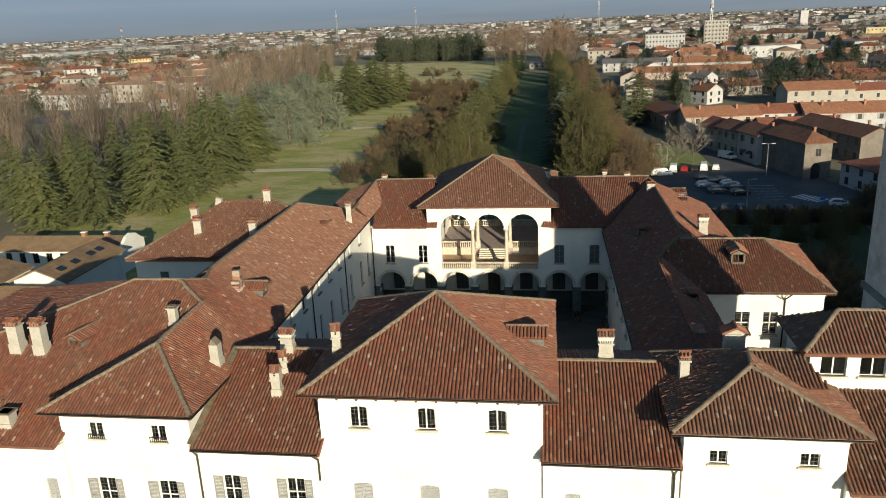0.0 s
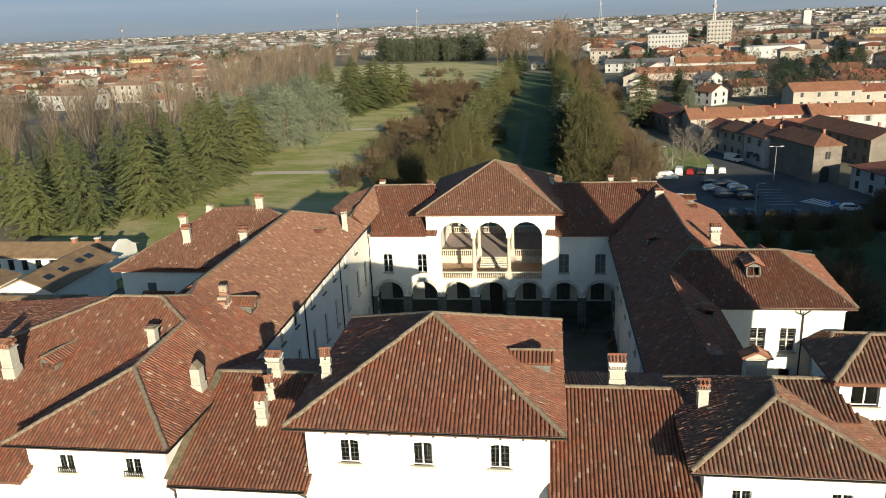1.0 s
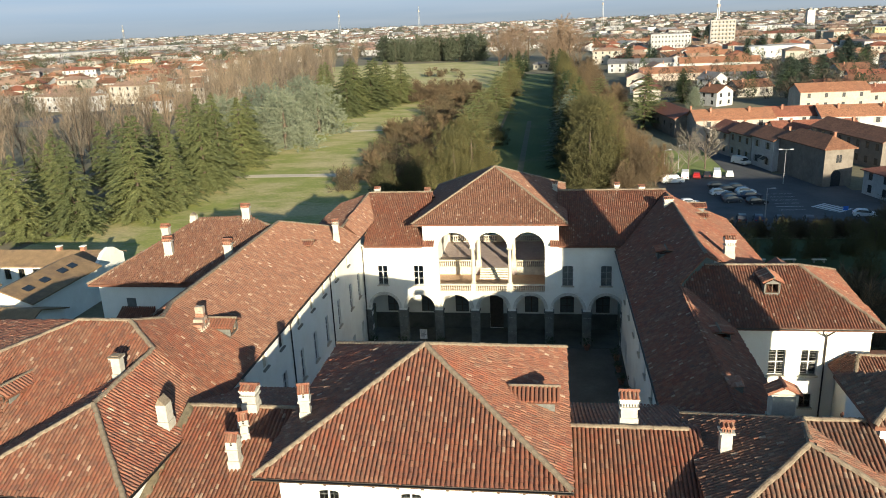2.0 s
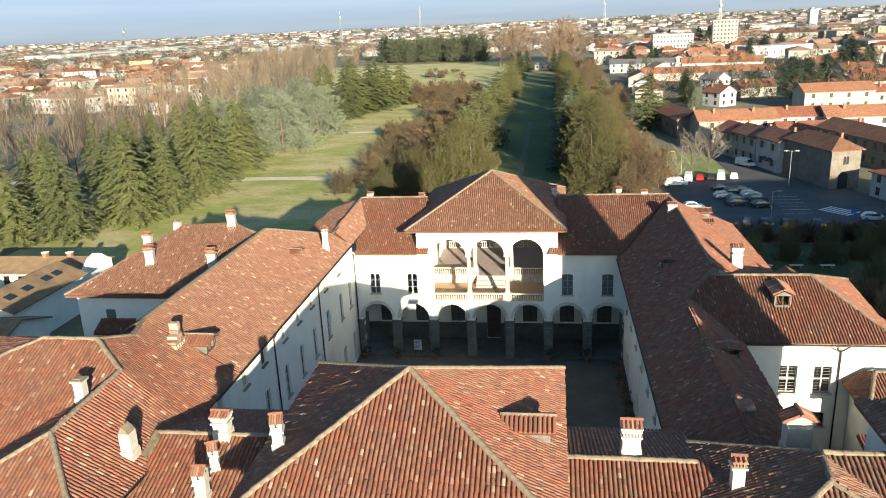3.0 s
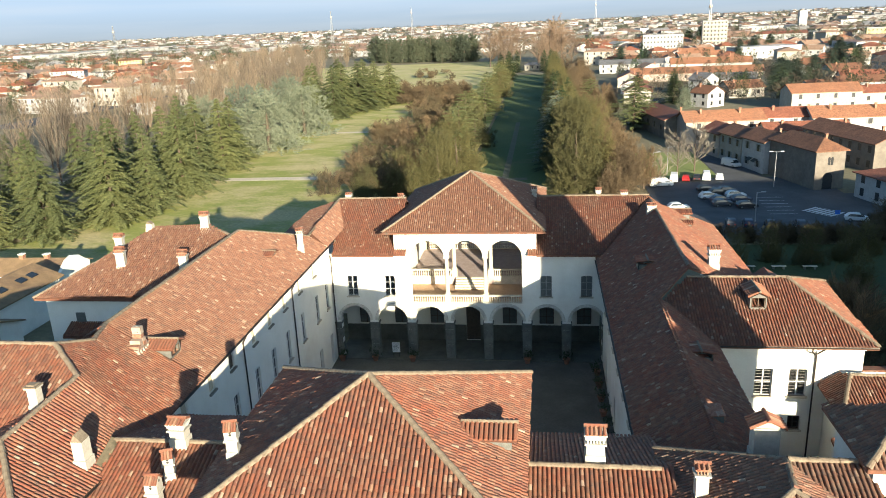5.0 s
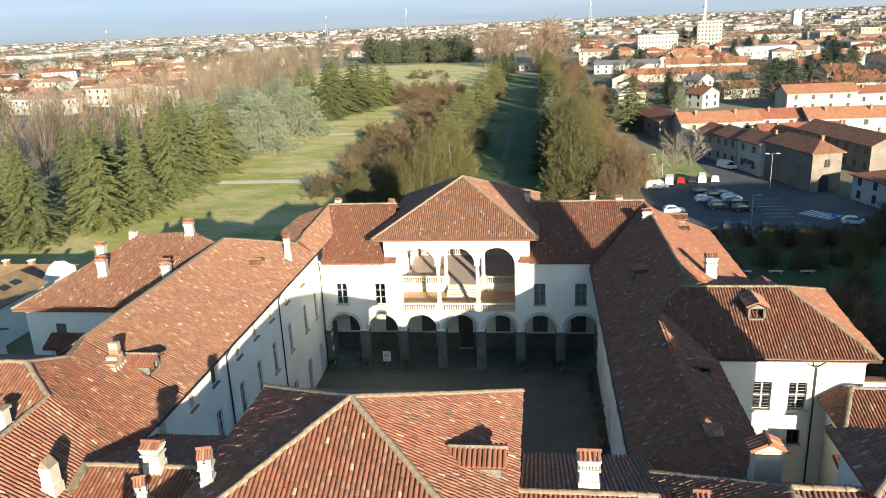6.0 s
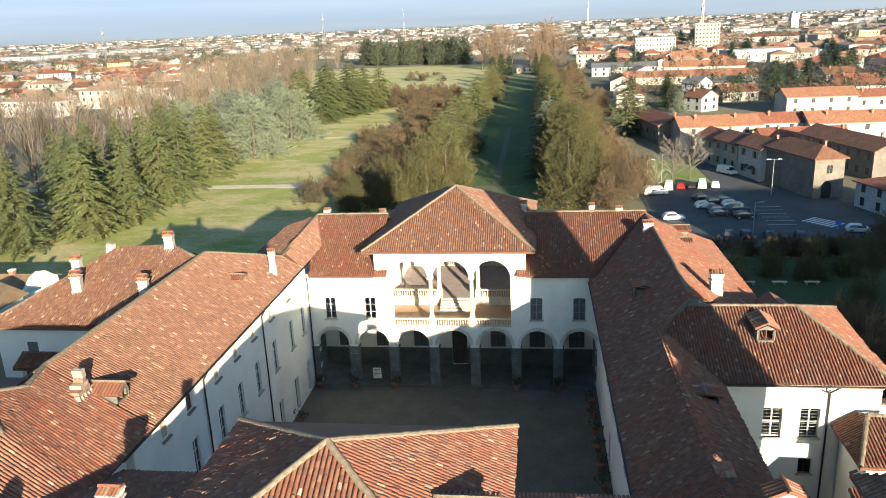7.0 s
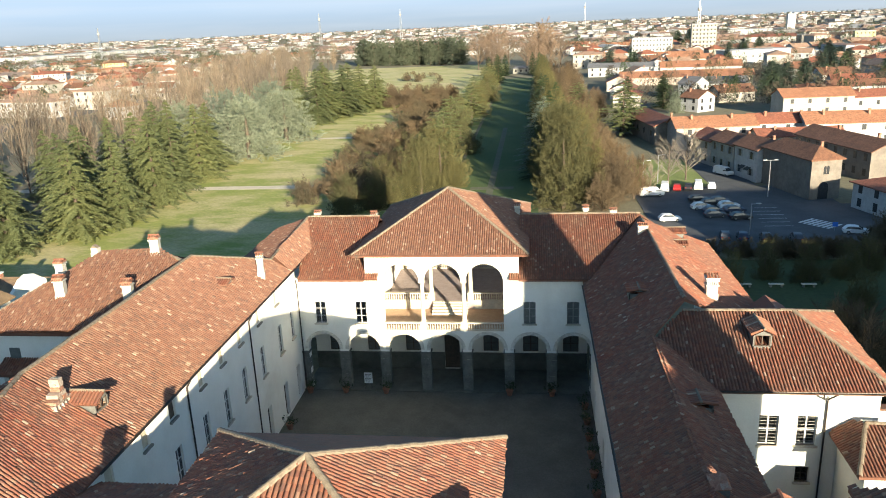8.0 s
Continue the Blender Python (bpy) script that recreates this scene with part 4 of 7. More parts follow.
        part("cap", g.data, cap_m or BRICK, sh)
        t = Geo()
        ribs(t, w + 0.1, d + 0.05, h + 0.1, 0.12)
        part("cap_tiles", t.data, TILE, sh)
    return sh


RUIN = surface("crumbling_flue", (0.3, 0.22, 0.165), (0.46, 0.37, 0.29), 3.5, 0.95, 9, 0.6, stain=(0.24, 0.16, 0.115), dist=0.05)


def broken_stump(parent, x, y, z):
    """A ruined flue: courses of brick stepping down unevenly on a mortared foot."""
    rb = random.Random(4)
    bricks = []
    g = Geo()
    for k in range(9):
        q = k / 8
        for i in range(4):
            yy = -0.6 + 0.36 * i + rb.uniform(-0.05, 0.05)
            if k > 3 + (1, 2, 5, 0)[i] and k > 2:
                continue
            wd = 0.34 - 0.13 * q + rb.uniform(-0.03, 0.03)
            bricks.append(Geo().box(-wd, yy, -0.6 + 0.2 * k, wd, yy + 0.33, -0.6 + 0.2 * (k + 1) - 0.015))
    st = part("chimney", g.box(-0.2, -0.5, -0.7, 0.2, 0.6, 0.3).data, RUIN, parent, "broken brick chimney stump")
    st.matrix_basis = pose(x, y, z, 0, 0, 4) @ Matrix.Diagonal((1.25, 1.15, 1.2, 1))
    for bk in bricks:
        part("brick", bk.data, rb.choice((BRICK, RUIN, RUIN, RIDGE)), st)
    for i in range(5):
        part("mortar", Geo().prism((-0.42 + rb.uniform(0, 0.2), -0.7 + 0.3 * i, -0.7), (-0.2, -0.6 + 0.28 * i, rb.uniform(0.1, 0.4)), 0.3, 0.14, 6).data, RUIN, st)
        part("mortar", Geo().prism((0.42 - rb.uniform(0, 0.2), -0.7 + 0.3 * i, -0.9), (0.2, -0.6 + 0.28 * i, rb.uniform(-0.1, 0.3)), 0.3, 0.14, 6).data, RUIN, st)
    part("cap", Geo().prism((0, 0.28, 0.9), (0.05, 0.3, 1.2), 0.2, 0.1, 6).data, STONE, st)


def dormer(parent, x, y, z, w, h, length, rot, rise=0.35, open_front=False, blind=False):
    """A small gabled dormer: cheeks and front, a window, clay tiles on both slopes. It faces local -y."""
    g = Geo()
    g.box(-w / 2, 0, -0.5, -w / 2 + 0.08, length, h)
    g.box(w / 2 - 0.08, 0, -0.5, w / 2, length, h)
    g.box(-w / 2, 0, h - 0.12, w / 2, 0.08, h)
    g.box(-w / 2, 0.0, -0.5, w / 2, 0.08, 0.12)
    g.add([(-w / 2, 0, h), (w / 2, 0, h), (0, 0, h + rise), (-w / 2, 0.08, h), (w / 2, 0.08, h), (0, 0.08, h + rise)], [(0, 1, 2), (5, 4, 3), (0, 2, 5, 3), (1, 4, 5, 2)])
    dm = part("dormer", g.data, GREY_LEAD, parent)
    dm.matrix_basis = pose(x, y, z, 0, 0, rot)
    lt = length + 0.3
    half_w, ht, rt_ = (w + 0.25) / 2 + 0.08, h + 0.02, rise + 0.03
    for sg in (-1, 1):
        row = mesh_of("tile", *Geo().prism((sg * half_w, 0, ht), (0, 0, ht + rt_), 0.085, 0.075, 6).data, TILE_ONE)
        for i in range(round(lt / 0.2)):
            part("tile", row, TILE_ONE, dm).location = (0, -0.27 + (i + 0.5) * lt / round(lt / 0.2), 0)
    part("ridge_tile", Geo().prism((0, -0.3, ht + rt_ + 0.02), (0, lt - 0.28, ht + rt_ + 0.02), 0.09, 0.09, 6).data, RIDGE, dm)
    s = Geo()
    o = w / 2 + 0.2
    s.add([(-o, -0.25, h - 0.05), (0, -0.25, h + rise), (o, -0.25, h - 0.05), (-o, length, h - 0.05), (0, length, h + rise), (o, length, h - 0.05)], [(0, 1, 4, 3), (1, 2, 5, 4)])
    s.add([(-o, -0.25, h - 0.1), (0, -0.25, h + rise - 0.05), (o, -0.25, h - 0.1), (-o, length, h - 0.1), (0, length, h + rise - 0.05), (o, length, h - 0.1)], [(3, 4, 1, 0), (4, 5, 2, 1)])
    part("dormer_roof", s.data, DECK, dm)
    if blind:
        part("panel", Geo().box(-w / 2 + 0.08, 0.03, 0.12, w / 2 - 0.08, 0.07, h - 0.12).data, SHUTTER, dm)
    elif not open_front and h > 0.4:
        f = Geo()
        f.box(-w / 2 + 0.08, 0.03, 0.12, -w / 2 + 0.16, 0.09, h - 0.12).box(w / 2 - 0.16, 0.03, 0.12, w / 2 - 0.08, 0.09, h - 0.12).box(-0.03, 0.03, 0.12, 0.03, 0.09, h - 0.12)
        f.box(-w / 2 + 0.08, 0.03, 0.115, w / 2 - 0.08, 0.095, 0.17).box(-w / 2 + 0.08, 0.03, h - 0.17, w / 2 - 0.08, 0.095, h - 0.115)
        part("dormer_window", f.data, WOOD_DARK, dm)


chimney(front_r, 9.8, -39.6, 14.0, 2.25, 0.95, 0.75)
chimney(pav_r, 13.95, -41.9, 13.4, 2.35, 0.6, 0.6, "tiles")
chimney(pav_l, -14.05, -41.2, 13.9, 1.95, 0.66, 0.75, "gable")
chimney(front_l, -10.0, -39.5, 14.2, 1.7, 0.9, 0.7)
chimney(front_l, -9.6, -43.0, 12.95, 1.75, 0.62, 0.6, "vent", 4)
chimney(front_l, -9.75, -41.3, 13.6, 1.2, 0.5, 0.5, "vent", 24)
chimney(centre, -5.85, -42.55, 15.6, 1.6, 0.55, 0.65, "vent", 14)
chimney(west, -27.8, -40.8, 14.45, 2.3, 0.85, 0.8, "tiles")
chimney(west, -26.05, -40.9, 14.42, 2.4, 0.85, 0.8, "tiles")
chimney(west, -25.2, -46.0, 12.05, 1.1, 0.9, 0.8, "flat")
chimney(west, -17.9, -38.7, 15.3, 1.8, 0.6, 0.55, "flat")
chimney(wing_l, -14.6, -6.2, 13.6, 2.3, 0.62, 0.62, "tiles", 15, CHIM)
chimney(back_l, -22.9, -7.5, 16.1, 1.7, 0.85, 0.7, "tiles", 8)
chimney(back_l, -30.2, -9.6, 15.0, 1.35, 0.8, 0.7, "tiles", 5)
chimney(back_l, -28.9, -11.9, 13.7, 2.2, 0.85, 0.8, "tiles", 12)
chimney(back_l, -22.6, -13.0, 13.5, 2.5, 0.8, 0.75, "tiles", 10)
chimney(back_l, -28.6, -6.9, 16.0, 0.8, 0.7, 0.6, "gable")
broken_stump(wing_l, -17.0, -30.6, 15.0)
chimney(wing_r, 21.1, -10.0, 13.0, 2.75, 0.95, 0.8, "arcade", 0)
chimney(wing_r, 17.9, 3.0, 14.7, 0.95, 0.9, 0.75)
chimney(wing_r, 17.65, -37.5, 12.9, 2.7, 0.95, 1.35, "house", 90)
hatch = part("roof_hatch", Geo().add([(-0.6, -0.5, -1.0), (0.6, -0.5, -1.0), (0.6, 0.6, -1.0), (-0.6, 0.6, -1.0), (-0.6, -0.5, 0.45), (0.6, -0.5, 0.45), (0.6, 0.6, 0.8), (-0.6, 0.6, 0.8)], [(0, 3, 2, 1), (4, 5, 6, 7), (0, 1, 5, 4), (1, 2, 6, 5), (2, 3, 7, 6), (3, 0, 4, 7)]).data, GREY_LEAD, wing_r, "lead-clad roof hatch")
hatch.matrix_basis = pose(16.3, -33.6, 13.0, 0, 0, 8) @ Matrix.Diagonal((0.65, 0.65, 0.75, 1))
lid = part("lid", Geo().box(-0.68, -0.62, 0.0, 0.68, 0.72, 0.07).data, BRICK, hatch)
lid.matrix_basis = pose(0, 0, 0.64, 17.5, 0, 0)
chimney(facade, -13.6, 8.2, 14.95, 0.95, 0.6, 0.6)
chimney(facade, -7.9, 8.6, 14.0, 1.8, 0.6, 0.6)
chimney(facade, 13.2, 8.2, 14.95, 1.15, 0.5, 0.55)
chimney(facade, 15.8, 8.0, 15.0, 0.75, 0.6, 0.6)
chimney(loggia, 6.5, 11.6, 14.3, 1.35, 0.55, 0.7)
dormer(centre, 6.15, -40.75, 15.55, 1.3, 0.7, 2.2, 90)
dormer(wing_l, -15.25, -29.4, 14.1, 1.25, 0.75, 2.0, 90)
dormer(pav_g, 22.65, -17.55, 12.75, 1.15, 1.0, 2.2, 0)
dormer(west, -24.0, -40.45, 14.55, 1.15, 0.62, 2.9, -12)
dormer(wing_l, -15.8, -10.2, 14.4, 1.3, 0.3, 1.6, 90, 0.22)
dormer(wing_r, 16.0, -9.6, 13.35, 1.5, 0.4, 1.3, 0, 0.12, True)
dormer(wing_r, 17.3, -25.0, 12.3, 1.5, 0.5, 1.2, 0, 0.12, True)
dormer(wing_r, 22.0, 4.7, 12.9, 1.2, 0.3, 1.4, 90, 0.2)
dormer(wing_r, 22.6, 9.2, 12.6, 1.6, 0.5, 1.6, 90, 0.25)
dormer(facade, -6.6, 10.2, 13.6, 1.2, 0.5, 1.2, 0, 0.25)
turret = part("stair_turret", Geo().box(-32.3, -15.75, 0.0, -29.9, -14.72, 9.4).data, PLASTER_OLD, back_l, "plain plastered stair turret")
roof(turret, [[(-32.75, -16.15, 9.3), (-29.5, -16.15, 9.3), (-29.5, -14.75, 10.0), (-32.75, -14.75, 10.0)]], [])
# Dark board painted in for the shaded opening; the wall stays whole.
part("opening", Geo().box(-31.9, -15.78, 7.9, -30.9, -15.755, 9.0).data, WOOD_DARK, turret)
part("shutter", Geo().box(-32.15, -14.76, 10.05, -31.3, -14.705, 10.9).data, SHUTTER_DARK, back_l, "closed dark green shutter")
downpipe(wing_l, -13.8, -11.9, 0.2, 12.7, (0.35, 0))
downpipe(wing_l, -13.8, -22.8, 0.2, 12.7, (0.35, 0))
downpipe(facade, -13.75, -0.12, 0.2, 11.4, (0.1, -0.45))
downpipe(front_l, -13.45, -46.42, 0.2, 11.5, (0.15, -0.6))
downpipe(front_l, -6.3, -46.42, 9.5, 11.5, (-0.1, -0.6))
downpipe(front_r, 12.9, -46.42, 0.2, 11.5, (0.0, -0.6))
for i in range(12):
    part("bracket", Geo().box(-5.9 + 1.07 * i, -46.95, 14.85, -5.78 + 1.07 * i, -46.1, 15.0).data, WOOD_DARK, centre)

g = Geo()
g.add([(24.9, -9.6, 11.4), (27.4, -9.6, 11.4), (26.0, -9.6, 12.25), (24.9, -6.5, 11.4), (27.4, -6.5, 11.4), (26.0, -6.5, 12.25)], [(0, 1, 2), (5, 4, 3), (1, 4, 5, 2), (3, 0, 2, 5), (0, 3, 4, 1)])
part("rear_gable", g.data, TILE_ONE, pav_g)

# ---- shutters on the street front ----
def shutter_leaf(parent, m, u0, u1, z0, z1, d=-0.05, paint=None):
    g = Geo()
    f = 0.06
    g.box(u0, d, z0, u0 + f, d + 0.045, z1).box(u1 - f, d, z0, u1, d + 0.045, z1).box(u0 + f, d, z0, u1 - f, d + 0.045, z0 + f).box(u0 + f, d, z1 - f, u1 - f, d + 0.045, z1)
    g.box(u0 + f, d, (z0 + z1) / 2 - f / 2, u1 - f, d + 0.045, (z0 + z1) / 2 + f / 2)
    n = int((z1 - z0) / 0.09)
    for i in range(1, n):
        z = z0 + (z1 - z0) * i / n
        g.add([(u0 + f, d + 0.012, z - 0.03), (u1 - f, d + 0.012, z - 0.03), (u1 - f, d + 0.036, z + 0.03), (u0 + f, d + 0.036, z + 0.03)], [(0, 1, 2, 3)])
    ob = part("shutter", g.data, paint or SHUTTER, parent)
    ob.matrix_basis = m


m_fl, _ = wall_frame((-13.7, -46.3), (-6.1, -46.3))
for o in lf_w:
    for a, b in ((o[0] - 0.58, o[0] - 0.02), (o[1] + 0.02, o[1] + 0.44)):
        shutter_leaf(front_l, m_fl, a, b, o[2], o[3] - 0.05)
m_pl, _ = wall_frame((-21.6, -46.35), (-13.7, -46.35))
for o in lo:
    for a, b in ((o[0] - 0.64, o[0] - 0.02), (o[1] + 0.02, o[1] + 0.45)):
        shutter_leaf(pav_l, m_pl, a, b, o[2], o[3] - 0.05)
for u in up:
    for i in range(9):
        x = u[0] - 0.05 + (u[1] - u[0] + 0.1) * i / 8
        b = part("balcony_bar", Geo().box(x - 0.012, -0.1, u[2], x + 0.012, -0.07, u[2] + 0.28).data, IRON, pav_l)
        b.matrix_basis = m_pl
    b = part("balcony_rail", Geo().box(u[0] - 0.08, -0.11, u[2] + 0.28, u[1] + 0.08, -0.06, u[2] + 0.31).data, IRON, pav_l)
    b.matrix_basis = m_pl
for th, mm, ops, dd in ((centre, wall_frame((-6.1, -46.1), (6.1, -46.1))[0], cb, 0.08), (front_r, wall_frame((6.1, -46.3), (13.2, -46.3))[0], rf, 0.08), (west, wall_frame((-41.3, -46.6), (-21.6, -46.6))[0], wb, 0.08)):
    for o in ops:
        c = (o[0] + o[1]) / 2
        shutter_leaf(th, mm, o[0], c - 0.005, o[2], o[3], dd, SHUTTER_PALE)
        shutter_leaf(th, mm, c + 0.005, o[1], o[2], o[3], dd, SHUTTER_PALE)

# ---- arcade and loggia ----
# Pier stone darkened for damp and for shade below the arches.
PIER = surface("damp_shade_pier_stone", (0.1, 0.102, 0.088), (0.19, 0.187, 0.162), 1.2, 0.88, 12, 0.4, stain=(0.085, 0.09, 0.075))
for k in range(8):
    x = -13.65 + 3.9 * k
    w = 0.4 if k in (0, 7) else 0.43
    x0, x1 = max(x - w - 0.02, -13.88), min(x + w + 0.02, 13.28)
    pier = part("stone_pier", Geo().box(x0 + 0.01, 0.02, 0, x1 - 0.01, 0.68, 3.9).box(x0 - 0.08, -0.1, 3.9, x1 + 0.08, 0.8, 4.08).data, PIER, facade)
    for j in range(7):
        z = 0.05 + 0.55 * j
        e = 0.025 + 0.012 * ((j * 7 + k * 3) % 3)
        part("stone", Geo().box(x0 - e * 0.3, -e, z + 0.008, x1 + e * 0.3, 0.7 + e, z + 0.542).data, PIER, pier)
for k in range(7):
    c = -11.7 + 3.9 * k
    n = 20
    p = []
    for i in range(n + 1):
        a = math.pi * i / n
        p += [(c - r * math.cos(a), d, 4.33 + r * math.sin(a)) for d, r in ((-0.05, 1.53), (-0.05, 1.84), (0.04, 1.84), (0.04, 1.53))]
    f = [(4 * i + q, 4 * i + (q + 1) % 4, 4 * i + 4 + (q + 1) % 4, 4 * i + 4 + q) for i in range(n) for q in range(4)]
    part("arch_ring", Geo().add(p, f).data, PLASTER_OLD, facade)
# Dark lower wall and floor: damp plus arcade shade painted into the tone.
DADO_SHADE = surface("damp_and_shade_dado", (0.075, 0.077, 0.062), (0.13, 0.13, 0.105), 0.8, 0.9, 10, 0.3)
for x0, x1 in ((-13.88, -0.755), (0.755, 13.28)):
    part("dado", Geo().box(x0, 4.52, 0.14, x1, 4.597, 1.95).data, DADO_SHADE, facade, "dark dado, damp stains and arcade shade in one tone")
part("portico_floor", Geo().box(-13.9, -0.3, 0.0, 13.3, 4.6, 0.14).data, DADO_SHADE, facade)
for k in (3,):
    window(facade, wall_frame((-13.9, 4.6), (13.3, 4.6))[0], 2.2 + 3.9 * k - 0.75, 2.2 + 3.9 * k + 0.75, 0.2, 4.6, 2, 4, 0.1, WOOD_DARK, False, name="portico_door", pane_m=WOOD_DARK)
for k in (0, 1, 2, 4, 5, 6):
    window(facade, wall_frame((-13.9, 4.6), (13.3, 4.6))[0], 2.2 + 3.9 * k - 0.75, 2.2 + 3.9 * k + 0.75, 2.1, 4.6, 2, 3, 0.1, WOOD_DARK, False, pane_m=SHUTTER_DARK)

BAL = Geo().lathe(0, 0, [(0.075, 0), (0.075, 0.06), (0.04, 0.1), (0.085, 0.24), (0.05, 0.4), (0.035, 0.5), (0.075, 0.55), (0.075, 0.62)], 8)
BAL_MESH = mesh_of("baluster", *BAL.data, STONE_PALE, True)


def balustrade(parent, x0, x1, y, z):
    g = Geo()
    g.box(x0, y - 0.13, z - 0.02, x1, y + 0.13, z + 0.07).box(x0, y - 0.14, z + 0.69, x1, y + 0.14, z + 0.81)
    b = part("balustrade", g.data, STONE_PALE, parent)
    n = max(2, round((x1 - x0) / 0.235))
    for i in range(n):
        part("baluster", BAL_MESH, STONE_PALE, b).location = (x0 + (i + 0.5) * (x1 - x0) / n, y, z + 0.07)


def column(parent, x, y, z0, z1, r=0.2):
    g = Geo()
    g.box(x - r * 1.5, y - r * 1.5, z0, x + r * 1.5, y + r * 1.5, z0 + 0.82)
    g.lathe(x, y, [(r * 1.35, z0 + 0.82), (r * 1.35, z0 + 0.92), (r * 1.05, z0 + 0.98), (r * 1.06, z0 + 2), (r * 0.88, z1 - 0.3), (r * 1.0, z1 - 0.26), (r * 1.3, z1 - 0.12)], 14)
    g.box(x - r * 1.5, y - r * 1.5, z1 - 0.12, x + r * 1.5, y + r * 1.5, z1 + 0.01)
    part("column", g.data, STONE_PALE, parent, smooth=False)


for x in (-2.04, 1.79):
    column(loggia, x, 0.28, 6.3, 11.05)
for x in (-1.95, 1.95):
    column(loggia, x, 5.6, 7.15, 11.6)
part("loggia_floor", Geo().box(-6.7, 0.55, 6.1, 6.3, 5.4, 6.3).data, COTTO, loggia)
part("upper_floor", Geo().box(-6.7, 5.4, 6.1, 6.3, 12.6, 7.15).data, PAVING_VIOLET, loggia)
part("rear_terrace", Geo().box(-7.2, 13.1, 0.0, 6.8, 19.0, 7.1).data, PLASTER_OLD, loggia)
part("terrace_floor", Geo().box(-6.9, 12.6, 7.1, 6.5, 18.6, 7.15).data, PAVING_VIOLET, loggia)
for x in (-6.75, -0.2, 6.35):
    part("pedestal", Geo().box(x - 0.35, 15.2, 7.15, x + 0.35, 15.75, 8.05).box(x - 0.4, 15.15, 8.05, x + 0.4, 15.8, 8.13).data, STONE_PALE, loggia)
for k in range(5):
    part("step", Geo().box(-1.75, 5.4 - 0.32 * (5 - k), 6.3 + 0.17 * k - (0.0 if k == 0 else 0.03), 1.75, 5.4 - 0.32 * (4 - k) + 0.02, 6.3 + 0.17 * (k + 1)).data, STONE_PALE, loggia)
for x0, x1 in ((-5.65, -2.35), (-1.74, 1.49), (2.09, 5.4)):
    balustrade(loggia, x0, x1, -0.02, 6.3)
for x0, x1 in ((-6.6, -2.3), (2.3, 6.2)):
    balustrade(loggia, x0, x1, 5.55, 7.15)
    part("low_wall", Geo().box(x0, 5.36, 6.3, x1, 5.42, 7.2).data, STONE_PALE, loggia)
for x0, x1 in ((-6.4, -0.56), (0.16, 6.0)):
    balustrade(loggia, x0, x1, 15.5, 7.17)
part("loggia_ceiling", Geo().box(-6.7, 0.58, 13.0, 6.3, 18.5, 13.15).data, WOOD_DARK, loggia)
for th, x0, x1 in ((facade, -7.2, -6.0), (facade, 5.95, 6.8)):
    fc = [(x0, -0.62, 11.5), (x1, -0.62, 11.5), (x1, -0.02, 11.85), (x0, -0.02, 11.85)]
    d = part("eave_return", slab_geo([fc], 0.03, 0.1), DECK, th)
    tv, tf = tiles_geo(tile_places(fc))
    tagged(part("tiles", mesh_np("tiles", tv, tf, TILE), TILE, d), kind="stuff")

# ---- annex and neighbours ----
annex = thing("palace_annex", "small lean-to annex with a hipped tile roof", "annex")
box_thing_wall(annex, 26.9, -24.0, 34, -20.05, 0, 7.8)
ax = [(26.3, -24.6, 8.1), (34.5, -24.6, 8.1), (34.5, -20.05, 9.3), (28.0, -20.4, 9.35), (26.3, -20.05, 8.3)]
roof(annex, [[ax[0], ax[1], (34.5, -21.0, 9.35), (28.0, -20.9, 9.35)], [ax[4], ax[0], (28.0, -20.9, 9.35), (27.6, -20.1, 9.15)]], [(ax[0], (28.0, -20.9, 9.35)), ((28.0, -20.9, 9.35), (34.5, -21, 9.35))])
shed = thing("palace_shed", "low dark-roofed shed behind the pavilion", "shed")
roof(shed, [[(25.6, -29.5, 5.8), (34, -29.5, 5.8), (34, -25.0, 7.0), (25.6, -25.0, 7.0)]], [])
box_thing_wall(shed, 26.0, -29, 34, -24.8, 0, 5.8)
hedge_wall = thing("garden_wall", "low white garden wall with a tile coping", "wall")
part("wall_body", Geo().box(29.2, -10.4, 0, 48, -10.0, 4.6).data, PLASTER, hedge_wall)
part("coping", Geo().box(29.2, -10.6, 4.6, 48, -9.8, 4.75).data, DECK, hedge_wall)

TAN = surface("tan_roof_tiles", (0.19, 0.122, 0.062), (0.29, 0.19, 0.1), 0.8, 0.85, 10, 0.5, stain=(0.12, 0.08, 0.055))


def plain_house(label, x0, y0, x1, y1, h, rise, along="x", windows=(), material=None):
    t = thing("side_house", label, "house")
    box_thing_wall(t, x0, y0, x1, y1, 0, h, {"f": windows})
    m = wall_frame((x0, y0), (x1, y0))[0]
    for o in windows:
        window(t, m, *o[:4], 2, 2, 0.15, WOOD_DARK, False)
    cx, cy = (x0 + x1) / 2, (y0 + y1) / 2
    w, d = (x1 - x0, y1 - y0) if along == "x" else (y1 - y0, x1 - x0)
    g = gable_roof(w, d, h, rise, False, 0.45)
    m = pose(cx, cy, 0, 0, 0, 0 if along == "x" else 90)
    part("roof", ([m @ Vector(v) for v in g.v], g.f), material or TAN, t)
    for s in (-1, 1):
        q = Geo()
        e, f2 = s * w / 2, s * (w / 2 - 0.3)
        q.add([(e, -d / 2, h), (e, d / 2, h), (e, 0, h + rise - 0.1), (f2, -d / 2, h), (f2, d / 2, h), (f2, 0, h + rise - 0.1)], [(0, 1, 2), (3, 5, 4), (0, 2, 5, 3), (1, 4, 5, 2)])
        part("gable_wall", ([m @ Vector(v) for v in q.v], q.f), PLASTER, t)
    return t


